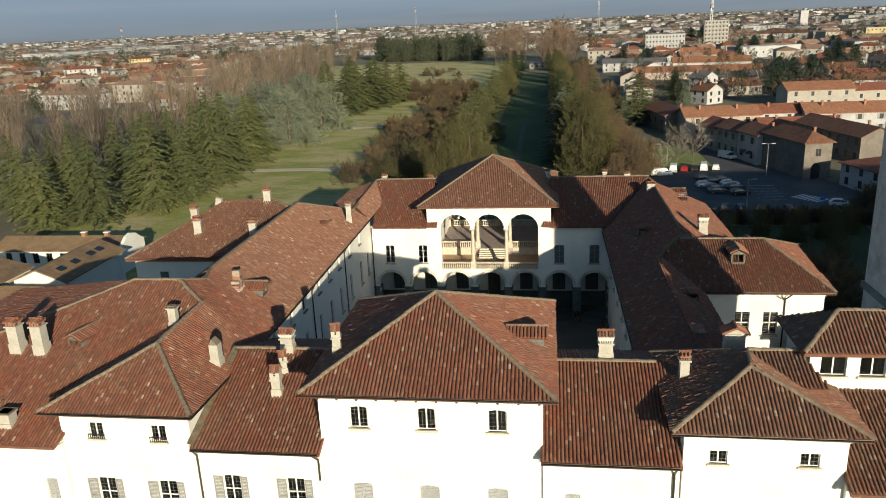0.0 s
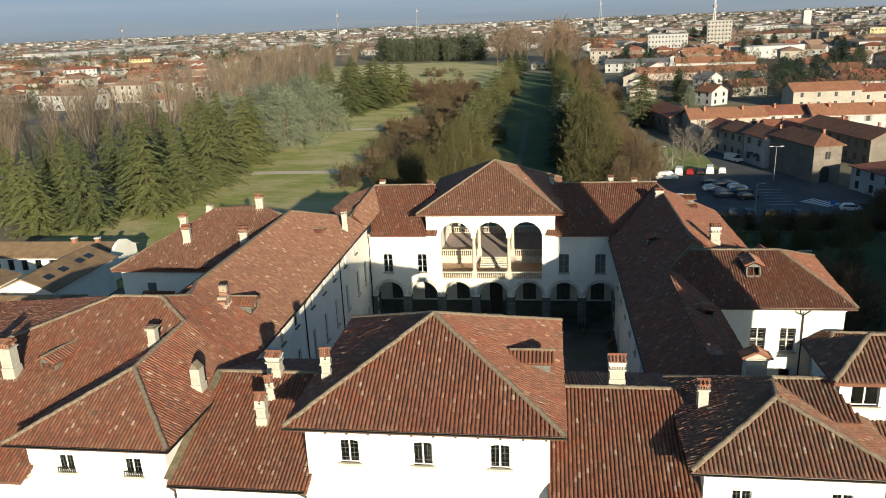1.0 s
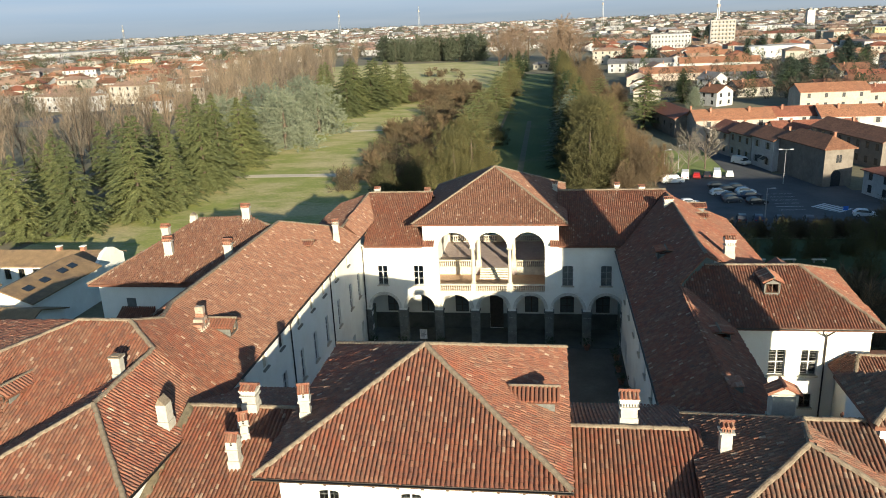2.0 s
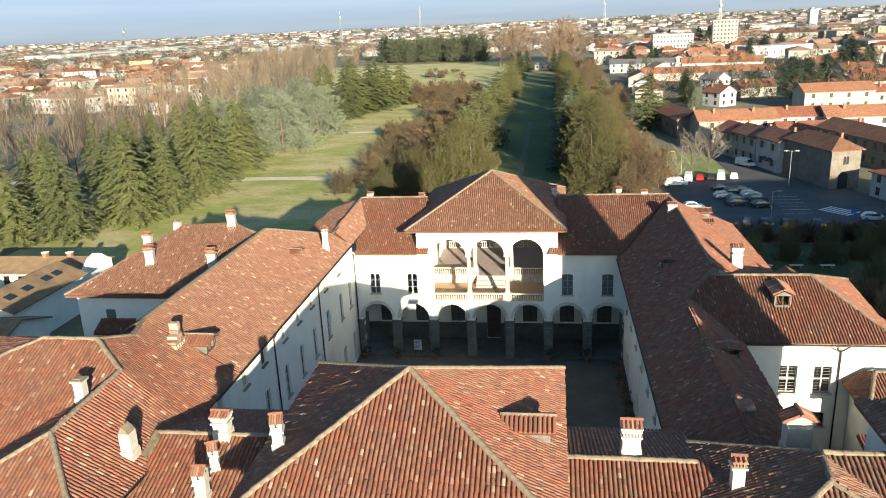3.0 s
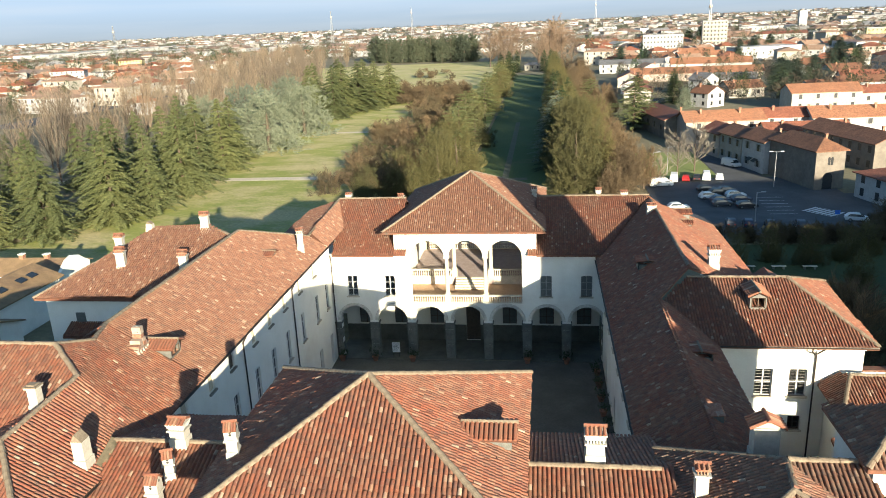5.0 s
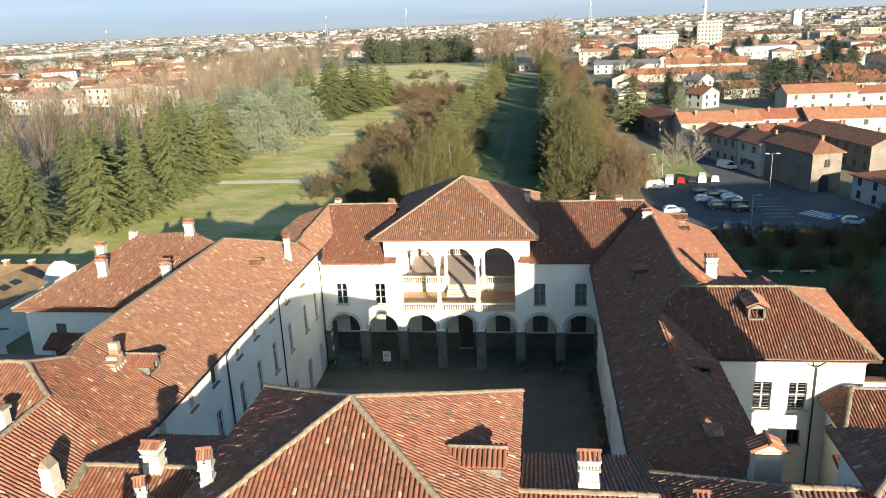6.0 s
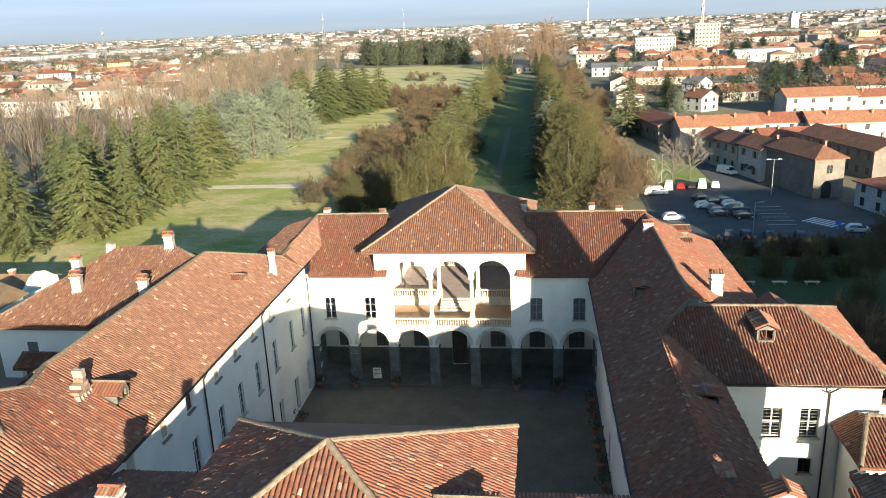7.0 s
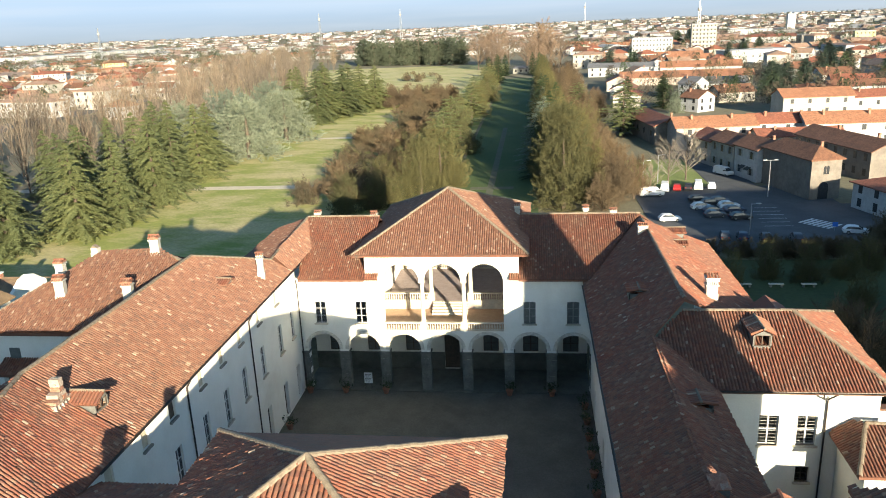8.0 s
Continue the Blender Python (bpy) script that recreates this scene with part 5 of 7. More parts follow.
# ---- plants ----
def leaf_material(name, dark, mid, light, rough=0.7, clump=0.9):
    """Foliage whose sprays and clumps have their own shades."""
    m, t, b = nodes_of(name)
    r = ramp(t, [(0.2, dark), (0.5, mid), (0.8, light)])
    cl = noise_tex(t, clump, 3, 0.6)
    t.links.new(mixed(t, t.nodes.new("ShaderNodeNewGeometry").outputs["Random Per Island"], cl.outputs[0], 0.6), r.inputs[0])
    o = t.nodes.new("ShaderNodeObjectInfo")
    k = ramp(t, [(0.0, (0.75, 0.78, 0.8)), (1.0, (1.2, 1.15, 1.05))])
    t.links.new(o.outputs["Random"], k.inputs[0])
    t.links.new(mixed(t, r.outputs[0], k.outputs[0], 1.0, "MULTIPLY"), b.inputs["Base Color"])
    b.inputs["Roughness"].default_value = rough
    b.inputs["Specular IOR Level"].default_value = 0.25
    return m


FIR = leaf_material("fir_needles", (0.072, 0.09, 0.036), (0.128, 0.146, 0.06), (0.195, 0.208, 0.092))
CEDAR = leaf_material("blue_cedar_needles", (0.085, 0.105, 0.075), (0.142, 0.166, 0.12), (0.215, 0.24, 0.178))
YEW = leaf_material("yew_needles", (0.05, 0.048, 0.019), (0.09, 0.083, 0.033), (0.15, 0.134, 0.056))
DARK_FIR = leaf_material("dark_fir_needles", (0.014, 0.026, 0.012), (0.035, 0.055, 0.022), (0.07, 0.09, 0.034))
RUST = leaf_material("rust_twigs", (0.055, 0.038, 0.024), (0.115, 0.082, 0.05), (0.19, 0.14, 0.085), 0.9)
OLIVE_TWIG = leaf_material("olive_twigs", (0.055, 0.044, 0.027), (0.1, 0.078, 0.046), (0.155, 0.12, 0.073), 0.9)
TAWNY = leaf_material("tawny_twigs", (0.115, 0.08, 0.058), (0.19, 0.135, 0.098), (0.29, 0.21, 0.155), 0.9)
TWIG = leaf_material("bare_twigs", (0.09, 0.072, 0.056), (0.16, 0.126, 0.096), (0.24, 0.192, 0.148), 0.9)
GREY_TWIG = leaf_material("grey_twigs", (0.036, 0.03, 0.024), (0.065, 0.054, 0.043), (0.1, 0.083, 0.067), 0.9)
PALE_TWIG = leaf_material("pale_twigs", (0.13, 0.11, 0.09), (0.21, 0.18, 0.15), (0.3, 0.265, 0.22), 0.9)
BARK = surface("tree_bark", (0.07, 0.05, 0.035), (0.14, 0.105, 0.075), 3, 0.95, 12, 0.5)
# Far-wood needles lightened in place of distance haze.
WOOD_LEAF = leaf_material("hazed_wood_needles", (0.036, 0.046, 0.03), (0.07, 0.084, 0.056), (0.11, 0.126, 0.088))
prng = np.random.default_rng(21)


def blades(base, way, side, length, width):
    """Flat pointed sprays: arrays of base points, directions, sideways, lengths and widths."""
    tip = base + way * length[:, None]
    mid = base + way * (length * 0.45)[:, None]
    a = mid + side * (width * 0.5)[:, None]
    b = mid - side * (width * 0.5)[:, None]
    v = np.stack((base, a, tip, b), 1).reshape(-1, 3)
    f = np.arange(len(base) * 4).reshape(-1, 4)
    return v, f


def unit(v):
    return v / np.maximum(np.linalg.norm(v, axis=1), 1e-6)[:, None]


def conifer_crown(h, r, power=0.85, droop=0.35, low=0.08, tiers=20, spray=0.5, flat=0.35, per=22, boughs=7, wide=0.5, lift=0.2):
    """Tiers of feathered boughs that rise, spread and droop at the tip, uneven in length, with gaps between."""
    base, way, side, ln, wd = [], [], [], [], []
    for k in range(tiers):
        q = k / (tiers - 1)
        rr = r * (1 - q) ** power + 0.3
        n = int(boughs + 3 * (1 - q))
        off = prng.uniform(0, 6.28)
        for i in range(n):
            z0 = h * (low + (1 - low) * q * 0.97) + prng.normal(0, h * 0.25 / tiers)
            an = off + i * 6.283 / n + prng.normal(0, 0.2)
            reach = rr * prng.uniform(0.55, 1.12)
            m = max(5, int(per * reach / r) + 4)
            s = np.linspace(0.1, 1, m)
            rad = np.array((math.cos(an), math.sin(an), 0.0))
            tan = np.array((-math.sin(an), math.cos(an), 0.0))
            p = rad[None] * (s * reach)[:, None]
            p[:, 2] = z0 + reach * (lift * s - droop * s * s) + prng.normal(0, 0.05, m)
            for sg in (-1, 1, -0.5, 0.5, 0):
                d = rad[None] * prng.uniform(0.55, 1.0, (m, 1)) + tan[None] * sg * prng.uniform(0.7, 1.2, (m, 1))
                d[:, 2] -= prng.uniform(0.05, 0.55, m)
                base.append(p + prng.normal(0, 0.05, (m, 3)))
                way.append(d)
                up = np.tile((0.0, 0.0, 1.0), (m, 1)) + prng.normal(0, flat, (m, 3))
                side.append(np.cross(d, up))
                ln.append(spray * prng.uniform(0.6, 1.2, m) + wide * reach * 0.3 * (1 - s) * abs(sg))
                wd.append(spray * prng.uniform(0.22, 0.42, m))
    return blades(np.concatenate(base), unit(np.concatenate(way)), unit(np.concatenate(side)), np.concatenate(ln), np.concatenate(wd))


def lumpy_crown(h, r, n=5200, lumps=22, spray=0.6, rise=0.7, low=0.1, plume=1.5, per=46, s0=0.26, s1=0.46, slim=1.0):
    """A dense evergreen crown: mounds set with feathery plumes, with an uneven outline."""
    c, s = [], []
    for k in range(lumps):
        q = prng.uniform(low, 0.92)
        rr = r * (1 - (max(q - 0.25, 0) / 0.85) ** 1.6) * prng.uniform(0.25, 0.8)
        if k % 3 == 0:
            q, rr = prng.uniform(low, 0.28), r * prng.uniform(0.35, 0.72)
        an = prng.uniform(0, 6.283)
        c.append((rr * math.cos(an), rr * math.sin(an), h * q))
        s.append(r * prng.uniform(s0, s1))
    c, s = np.array(c), np.array(s)
    k = max(8, n // per)
    i = prng.integers(0, lumps, k)
    d = unit(prng.normal(0, 1, (k, 3)))
    p = c[i] + d * (s[i] * prng.uniform(0.55, 0.95, k))[:, None] * np.array((1, 1, 1.25))
    w = d * 0.9 + prng.normal(0, 0.25, (k, 3))
    w[:, 2] += rise
    w = unit(w)
    size = plume * prng.uniform(0.6, 1.3, k)
    p, w, size = np.repeat(p, per, 0), np.repeat(w, per, 0), np.repeat(size, per)
    m = len(p)
    q = prng.uniform(0, 1, m)
    p = p + w * (q * size)[:, None] + prng.normal(0, 1, (m, 3)) * (0.15 * size * (1 - 0.75 * q))[:, None]
    p[:, 2] = np.maximum(p[:, 2], 0.15)
    w = unit(w + prng.normal(0, 0.5, (m, 3)))
    side = unit(np.cross(w, prng.normal(0, 1, (m, 3))))
    return blades(p, w, side, spray * prng.uniform(0.6, 1.4, m), spray * slim * prng.uniform(0.22, 0.4, m))


def bare_limbs(h, spread, forks, twigs, upright, seed, trunk=0.22, thin=0.03, fine=1.0):
    """Limbs and twigs of a leafless tree: (limbs geometry, twig geometry)."""
    rd = random.Random(seed)
    stem = Geo().prism((0, 0, 0), (rd.uniform(-0.2, 0.2), rd.uniform(-0.2, 0.2), h * 0.85), trunk, 0.05, 6)
    g = Geo()
    ends = []
    for k in range(forks):
        q = 0.12 + 0.8 * (k + rd.random()) / forks
        an = rd.uniform(0, 6.283)
        ln = spread * (1.15 - q * 0.75) * rd.uniform(0.7, 1.15)
        a = Vector((0, 0, h * q * 0.85))
        b = a + Vector((math.cos(an) * ln, math.sin(an) * ln, ln * upright * rd.uniform(0.7, 1.3)))
        b.z = min(b.z, h)
        g.prism(a, b, trunk * 0.36 * (1.1 - q), thin, 3)
        ends.append((a, b))
    bs, ws, ss, ls, wd = [], [], [], [], []
    for a, b in ends:
        d = (b - a)
        for i in range(twigs):
            s = rd.uniform(0.25, 1.0)
            bs.append(a + d * s)
            w = d.normalized() + Vector((rd.gauss(0, 0.5), rd.gauss(0, 0.5), rd.gauss(0.25, 0.4) + upright * 0.2))
            ws.append(w.normalized())
            ss.append(w.cross(Vector((rd.gauss(0, 1), rd.gauss(0, 1), rd.gauss(0, 1)))).normalized())
            ls.append(rd.uniform(0.6, 1.7) * (0.5 + d.length / 5) * (0.4 + 0.6 * fine))
            wd.append(rd.uniform(0.05, 0.11) * fine)
    v, f = blades(np.array(bs), np.array(ws), np.array(ss), np.array(ls), np.array(wd))
    q = [p[:4] if len(p) > 3 else (*p, p[2]) for p in g.f if len(p) == 4]
    return stem.data, (np.concatenate((v, np.array([tuple(p) for p in g.v]))), np.concatenate((f, np.array(q) + len(v))))


def tree_thing(name, label, crown, leaf, trunk_h, trunk_r, limbs=None, part_name="crown", bark=None):
    t = thing(name, label, "tree" if name != "shrub" else "shrub")
    if limbs is None:
        g = Geo()
        g.prism((0, 0, 0), (0.1, 0.05, trunk_h * 0.5), trunk_r, trunk_r * 0.65, 8)
        g.prism((0.1, 0.05, trunk_h * 0.5), (0, 0, trunk_h), trunk_r * 0.65, 0.04, 8)
        for k in range(8):
            z = trunk_h * (0.15 + 0.09 * k)
            an = k * 2.4
            ln = trunk_h * 0.2 * (1 - k * 0.09)
            g.prism((0, 0, z), (math.cos(an) * ln, math.sin(an) * ln, z + ln * 0.15), trunk_r * 0.3, 0.03, 5)
        limbs = g.data
    part("trunk", limbs, bark or BARK, t)
    part(part_name, mesh_np(part_name, *crown, leaf), leaf, t)
    return t


def plant(template, spots, sx=1.0):
    """Copies of a plant at (x, y, size); the first spot takes the template itself."""
    for k, (x, y, s) in enumerate(spots):
        m = pose(x, y, 0, 0, 0, (k * 137.5) % 360) @ Matrix.Diagonal((s * sx, s * sx, s, 1))
        if k == 0:
            template.matrix_basis = m
        else:
            template.scale = (1, 1, 1)
            copy_thing(template, m).scale = (s * sx, s * sx, s)
    x, y, s = spots[0]
    template.matrix_basis = pose(x, y, 0) @ Matrix.Diagonal((s * sx, s * sx, s, 1))


rd = random.Random(5)
fir_a = tree_thing("fir_tree", "tall green fir with drooping tiered boughs on the lawn edge", conifer_crown(18, 7.6, 0.8, 0.5, 0.04, 17, 0.5, 0.3, 34, 9, 1.0, 0.26), FIR, 17.5, 0.35)
fir_b = tree_thing("fir_tree", "tall green fir with dense layered boughs on the lawn edge", conifer_crown(18, 7.2, 0.76, 0.46, 0.03, 18, 0.5, 0.35, 34, 9, 0.95, 0.3), FIR, 17.5, 0.35)
fir_c = tree_thing("fir_tree", "ragged green fir with open boughs on the lawn edge", conifer_crown(16.5, 7.4, 0.95, 0.5, 0.05, 14, 0.52, 0.3, 36, 8, 1.1, 0.28), FIR, 16, 0.33)
plant(fir_a, [(-70.5, 54, 0.95), (-78, 45.5, 0.95), (-69, 79, 1.05), (-79, 71, 1.0), (-70.5, 104, 1.0), (-79, 108, 1.05), (-90, 100, 0.9), (-70, 205, 1.1)])
plant(copy_thing(fir_b, pose(-66, 230, 0)), [(-66, 228, 1.1), (-70, 218, 1.1), (-62, 241, 1.05), (-58, 252, 1.0), (-76, 236, 1.15), (-68, 246, 1.1)], 1.25)
plant(fir_b, [(-76, 60, 1.0), (-77, 88, 1.02), (-74, 118, 0.95), (-88, 118, 1.0), (-80, 208, 1.1), (-84, 228, 1.1)])
plant(fir_c, [(-68.5, 64, 0.98), (-88, 55, 0.9), (-71, 92, 0.98), (-87, 82, 1.0), (-96, 68, 0.95), (-98, 88, 0.9), (-86, 42, 0.9), (-95, 50, 0.85), (-105, 60, 0.9), (-108, 78, 0.85)])
cedar = tree_thing("blue_cedar", "broad blue-grey cedar with flat spreading tiers", lumpy_crown(15.5, 11.0, 52000, 64, 0.36, 0.05, 0.06, 1.9, 64, 0.2, 0.32), CEDAR, 15.5, 0.6)
plant(cedar, [(-69.5, 133, 0.95), (-68.5, 163, 0.92), (-82, 150, 1.0), (-85, 130, 0.92), (-80, 182, 1.0)], 1.14)
yew = tree_thing("yew_tree", "broad olive-green yew with dense feathery sprays", lumpy_crown(13, 6.4, 66000, 28, 0.19, 1.0, 0.03, 1.6, 60, 0.28, 0.44, 1.25), YEW, 9, 0.35)
plant(yew, [(-14, 80, 0.95), (-21, 74, 0.72), (-11.5, 92, 1.0), (-26, 68, 0.58), (-17, 99, 0.72), (-11, 133, 0.9), (-16, 172, 0.85), (-13, 215, 0.85), (-11, 262, 0.9), (-14, 316, 0.95), (-19, 128, 0.6), (33, 30, 0.35), (38, 33, 0.35), (43, 31, 0.38), (48, 33, 0.35), (52, 36, 0.33), (46, 22, 0.35), (52, 20, 0.45), (40, 12, 0.3)])
spread = tree_thing("spreading_cedar", "dark green cedar with flat layered boughs along the avenue", conifer_crown(15, 8.0, 0.45, 0.14, 0.1, 14, 0.45, 0.4, 34, 7, 0.5, 0.16), FIR, 14, 0.4)
plant(spread, [(-13, 113, 0.95), (-15, 150, 0.92), (-12.5, 190, 0.92), (-15, 238, 0.88), (-13, 290, 0.9), (24, 204, 0.8), (34, 158, 1.05)])
dark = tree_thing("dark_conifer", "tall dark conifer along the park avenue", conifer_crown(18, 5.6, 0.6, 0.3, 0.03, 22, 0.45, 0.5, 24, 7, 0.6), DARK_FIR, 17, 0.4)
tall = tree_thing("tall_yew", "tall rounded dark-olive evergreen along the park avenue", lumpy_crown(18, 6.0, 84000, 40, 0.2, 0.6, 0.03, 1.4, 60, 0.28, 0.44, 1.25), YEW, 13, 0.45)
plant(tall, [(13.5, 71, 1.0), (17, 82, 0.9), (12.5, 90, 0.85), (13, 128, 0.85), (14, 172, 0.78), (13, 235, 0.78), (13, 280, 0.78), (14.5, 103, 0.82), (13, 145, 0.8), (12, 190, 0.8), (12.5, 212, 0.75), (12, 260, 0.76), (13, 305, 0.8), (13, 335, 0.8), (15.5, 80, 0.7), (11.5, 98, 0.75), (15, 112, 0.75), (11, 136, 0.72), (14.5, 158, 0.75), (11.5, 181, 0.75), (14, 225, 0.75), (11.5, 248, 0.75)])
blue = tree_thing("avenue_cedar", "blue-green cedar standing along the park avenue", conifer_crown(17, 6.5, 0.6, 0.22, 0.06, 18, 0.45, 0.5, 28, 7, 0.5), CEDAR, 16, 0.4)
plant(blue, [(10.5, 106, 1.0), (9.5, 113, 0.85), (11, 150, 0.9), (11, 198, 0.85), (11, 255, 0.8)])
plant(dark, [(9.5, 98, 0.8), (12, 118, 0.95), (14, 141, 0.95), (10.5, 163, 0.95), (12, 182, 0.9), (11, 216, 0.8), (14, 300, 0.8), (37, 176, 0.85), (11, 320, 0.85), (-15, 340, 0.85), (-11, 360, 0.85), (8, 418, 0.75), (-9, 414, 0.75), (12, 400, 0.8), (-13, 392, 0.8), (13, 365, 0.8)])
wood = tree_thing("wood_conifer", "dark upright conifer in a far wood", lumpy_crown(23, 4.6, 7000, 24, 0.8, 0.5, 0.03, 2.0, 40), WOOD_LEAF, 20, 0.4)
plant(wood, [(-142 + 3.1 * k + rd.uniform(-2, 2), 592 - k * 1.0 + rd.uniform(-6, 14), rd.uniform(0.95, 1.15)) for k in range(31)], 1.2)

limbs, tw = bare_limbs(22, 3.2, 46, 13, 2.6, 3)
pop_a = tree_thing("poplar", "bare brown upright poplar in winter", tw, TWIG, 0, 0, limbs, "crown")
limbs, tw = bare_limbs(20, 3.8, 44, 14, 2.0, 4)
pop_b = tree_thing("poplar", "bare brown upright poplar in winter", tw, TWIG, 0, 0, limbs, "crown")
rows_a, rows_b = [], []
for i, x in enumerate((-104, -113, -123, -134, -146, -160, -172)):
    for y in np.arange(52 + 3 * i, 330 + 10 * i, 9.5):
        if (x < -150 and 205 < y < 250) or rd.random() < 0.36:
            continue
        (rows_a if rd.random() < 0.5 else rows_b).append((x + rd.uniform(-2.5, 2.5), y + rd.uniform(-3, 3), rd.uniform(0.7, 1.05)))
for k in range(60):
    y = rd.uniform(330, 540)
    rows_a.append((rd.uniform(-185, -120) - (y - 330) * 0.12, y, rd.uniform(0.8, 1.1)))
plant(pop_a, rows_a)
plant(pop_b, rows_b)

limbs, tw = bare_limbs(8.2, 3.4, 40, 6, 0.9, 8, 0.2, 0.03, 0.6)
tw2 = lumpy_crown(8.8, 3.9, 15000, 26, 0.75, 1.0, 0.2, 1.3, 45, 0.28, 0.46, 0.13)
bare = tree_thing("bare_tree", "round leafless tree with rust-brown twigs", (np.concatenate((tw[0], tw2[0])), np.concatenate((tw[1], tw2[1] + len(tw[0])))), RUST, 0, 0, limbs, "crown")
plant(bare, [(23, 71, 1.0), (27, 78, 0.85), (20, 66, 0.75), (24.5, 90, 0.95), (22, 102, 0.95), (25, 115, 0.9), (21, 125, 0.95), (24, 150, 1.0), (20, 165, 1.1), (25, 185, 1.05), (20, 205, 1.15), (24, 230, 1.15), (19, 255, 1.25), (26, 260, 1.2), (22, 290, 1.3), (19, 330, 1.35), (26, 320, 1.3), (30, 190, 0.9), (31, 215, 0.9), (-25, 106, 0.4), (-24, 130, 0.45), (-22, 150, 0.5), (-23, 172, 0.5), (-22, 200, 0.55), (-24, 228, 0.55)] + [(-70 + 1.7 * k + rd.uniform(-2, 2), 262 + rd.uniform(-12, 22), rd.uniform(0.6, 0.9)) for k in range(26)])
limbs, tw = bare_limbs(27, 9, 56, 60, 0.85, 9, 0.5)
big = tree_thing("bare_park_tree", "very tall leafless tree with a tawny crown", tw, TAWNY, 0, 0, limbs, "crown")
plant(big, [(-30, 478, 1.05), (-16, 486, 1.15), (16, 520, 1.3), (-22, 500, 1.1), (-10, 520, 1.0), (4, 470, 1.0), (12, 500, 1.1), (20, 480, 1.0), (-28, 540, 1.0), (16, 540, 1.1), (28, 500, 0.9), (8, 430, 0.8), (-16, 460, 0.75)])
limbs, tw = bare_limbs(9.5, 3.6, 34, 46, 1.0, 10, 0.16, 0.03, 0.5)
pale = tree_thing("pale_bare_tree", "slender leafless tree with pale bark beside the car park", tw, PALE_TWIG, 0, 0, limbs, "crown")
plant(pale, [(35.5, 91, 1.0), (39.6, 94.2, 1.1), (31, 84, 0.6)])
limbs, tw = bare_limbs(4.0, 3.0, 32, 50, 0.55, 12, 0.1, 0.03, 0.5)
shrub = tree_thing("shrub", "tangled leafless shrub with rust-brown twigs", tw, RUST, 0, 0, limbs, "crown")
spots = []
for k in range(120):
    y = 72 + 195 * rd.random() ** 1.2
    x = -(38 if y < 120 else 42) + rd.uniform(0, 17)
    spots.append((x, y, rd.uniform(0.7, 1.35)))
for k in range(46):
    spots.append((rd.uniform(-72, -28), rd.uniform(243, 285), rd.uniform(0.9, 1.5)))
for k in range(10):
    spots.append((rd.uniform(-75, -45), rd.uniform(380, 450), rd.uniform(0.7, 1.3)))
for k in range(44):
    spots.append((rd.uniform(29, 58), 41.5 + rd.uniform(-1.5, 1.5), rd.uniform(0.45, 0.7)))
for k in range(9):
    spots.append((rd.uniform(31, 36), rd.uniform(-16, 2), rd.uniform(0.6, 0.95)))
spots += [(36.9, 6, 1.5), (37.4, 1, 1.6), (38.5, -3, 1.6), (40, 9, 1.3)]
for k in range(40):
    spots.append((rd.uniform(58, 75), rd.uniform(20, 48), rd.uniform(0.8, 1.3)))
plant(shrub, spots[::2])
limbs, tw = bare_limbs(3.0, 2.8, 24, 6, 0.45, 13, 0.1, 0.03, 0.5)
shrub_b = tree_thing("shrub", "spreading leafless shrub with olive-brown twigs", lumpy_crown(3.2, 3.0, 5200, 16, 0.62, 0.9, 0.06, 0.9, 36, 0.25, 0.45, 0.15), OLIVE_TWIG, 0, 0, limbs, "crown")
plant(shrub_b, spots[1::2])

# ---- park paths, car park ----
sheet("park_path", -140, 92.0, -38, 95.4, 0.07, GRAVEL, "pale gravel path crossing the lawn", "path")
sheet("park_path", -66, 164.6, -40, 167.6, 0.07, GRAVEL, "pale gravel path crossing the lawn", "path")
sheet("avenue_grass", -9, 14, 9, 390, 0.045, SHADE_GRASS, "grass avenue between tall evergreens", "lawn")
EARTH = surface("earth_path", (0.085, 0.09, 0.05), (0.12, 0.122, 0.075), 0.4, 0.95, 10, 0.3)
sheet("avenue_path", -1.5, 40, -0.1, 180, 0.07, EARTH, "narrow gravel path along the avenue", "path")
sheet("avenue_path", -5, 88, 4, 90.5, 0.066, EARTH, "gravel crossing on the avenue", "path")
sheet("road", -215, 200, -195, 330, 0.05, ASPHALT, "grey suburban road behind the poplars", "road")
sheet("car_park", 27.5, 44, 62, 87.5, 0.05, ASPHALT, "grey asphalt car park with white markings", "car park")
sheet("street", 43.5, 87.4, 52, 240, 0.05, ASPHALT, "narrow asphalt street between houses", "road")
sheet("street", 52, 44, 75, 72, 0.056, ASPHALT, "asphalt street beside the car park", "road")
sheet("verge", 27.5, 87.5, 43.3, 118, 0.06, ROUGH_GRASS, "grass verge with bare trees", "lawn")
# Grass tone lowered here to paint in the garden's deep shade.
sheet("garden_lawn", 29.5, -6, 56, 40, 0.05, grass_material("garden_shade_grass", (0.04, 0.06, 0.018), (0.06, 0.08, 0.026), (0.09, 0.085, 0.04), 0.0), "shaded garden lawn behind the pavilion", "lawn")
PAINT = surface("road_paint", (0.5, 0.5, 0.5), (0.68, 0.68, 0.67), 3, 0.8, 20, 0.1)
cross = thing("zebra_crossing", "white zebra crossing painted on the asphalt street", "crossing")
for k in range(7):
    ob = part("stripe", Geo().box(-0.25, -1.9, 0.07, 0.25, 1.9, 0.082).data, PAINT, cross)
    ob.matrix_basis = pose(52.4 + 0.5 * k, 60.6 - 0.62 * k, 0, 0, 0, -52)
bays = thing("parking_marks", "thin white bay lines painted on the car park", "road marking")
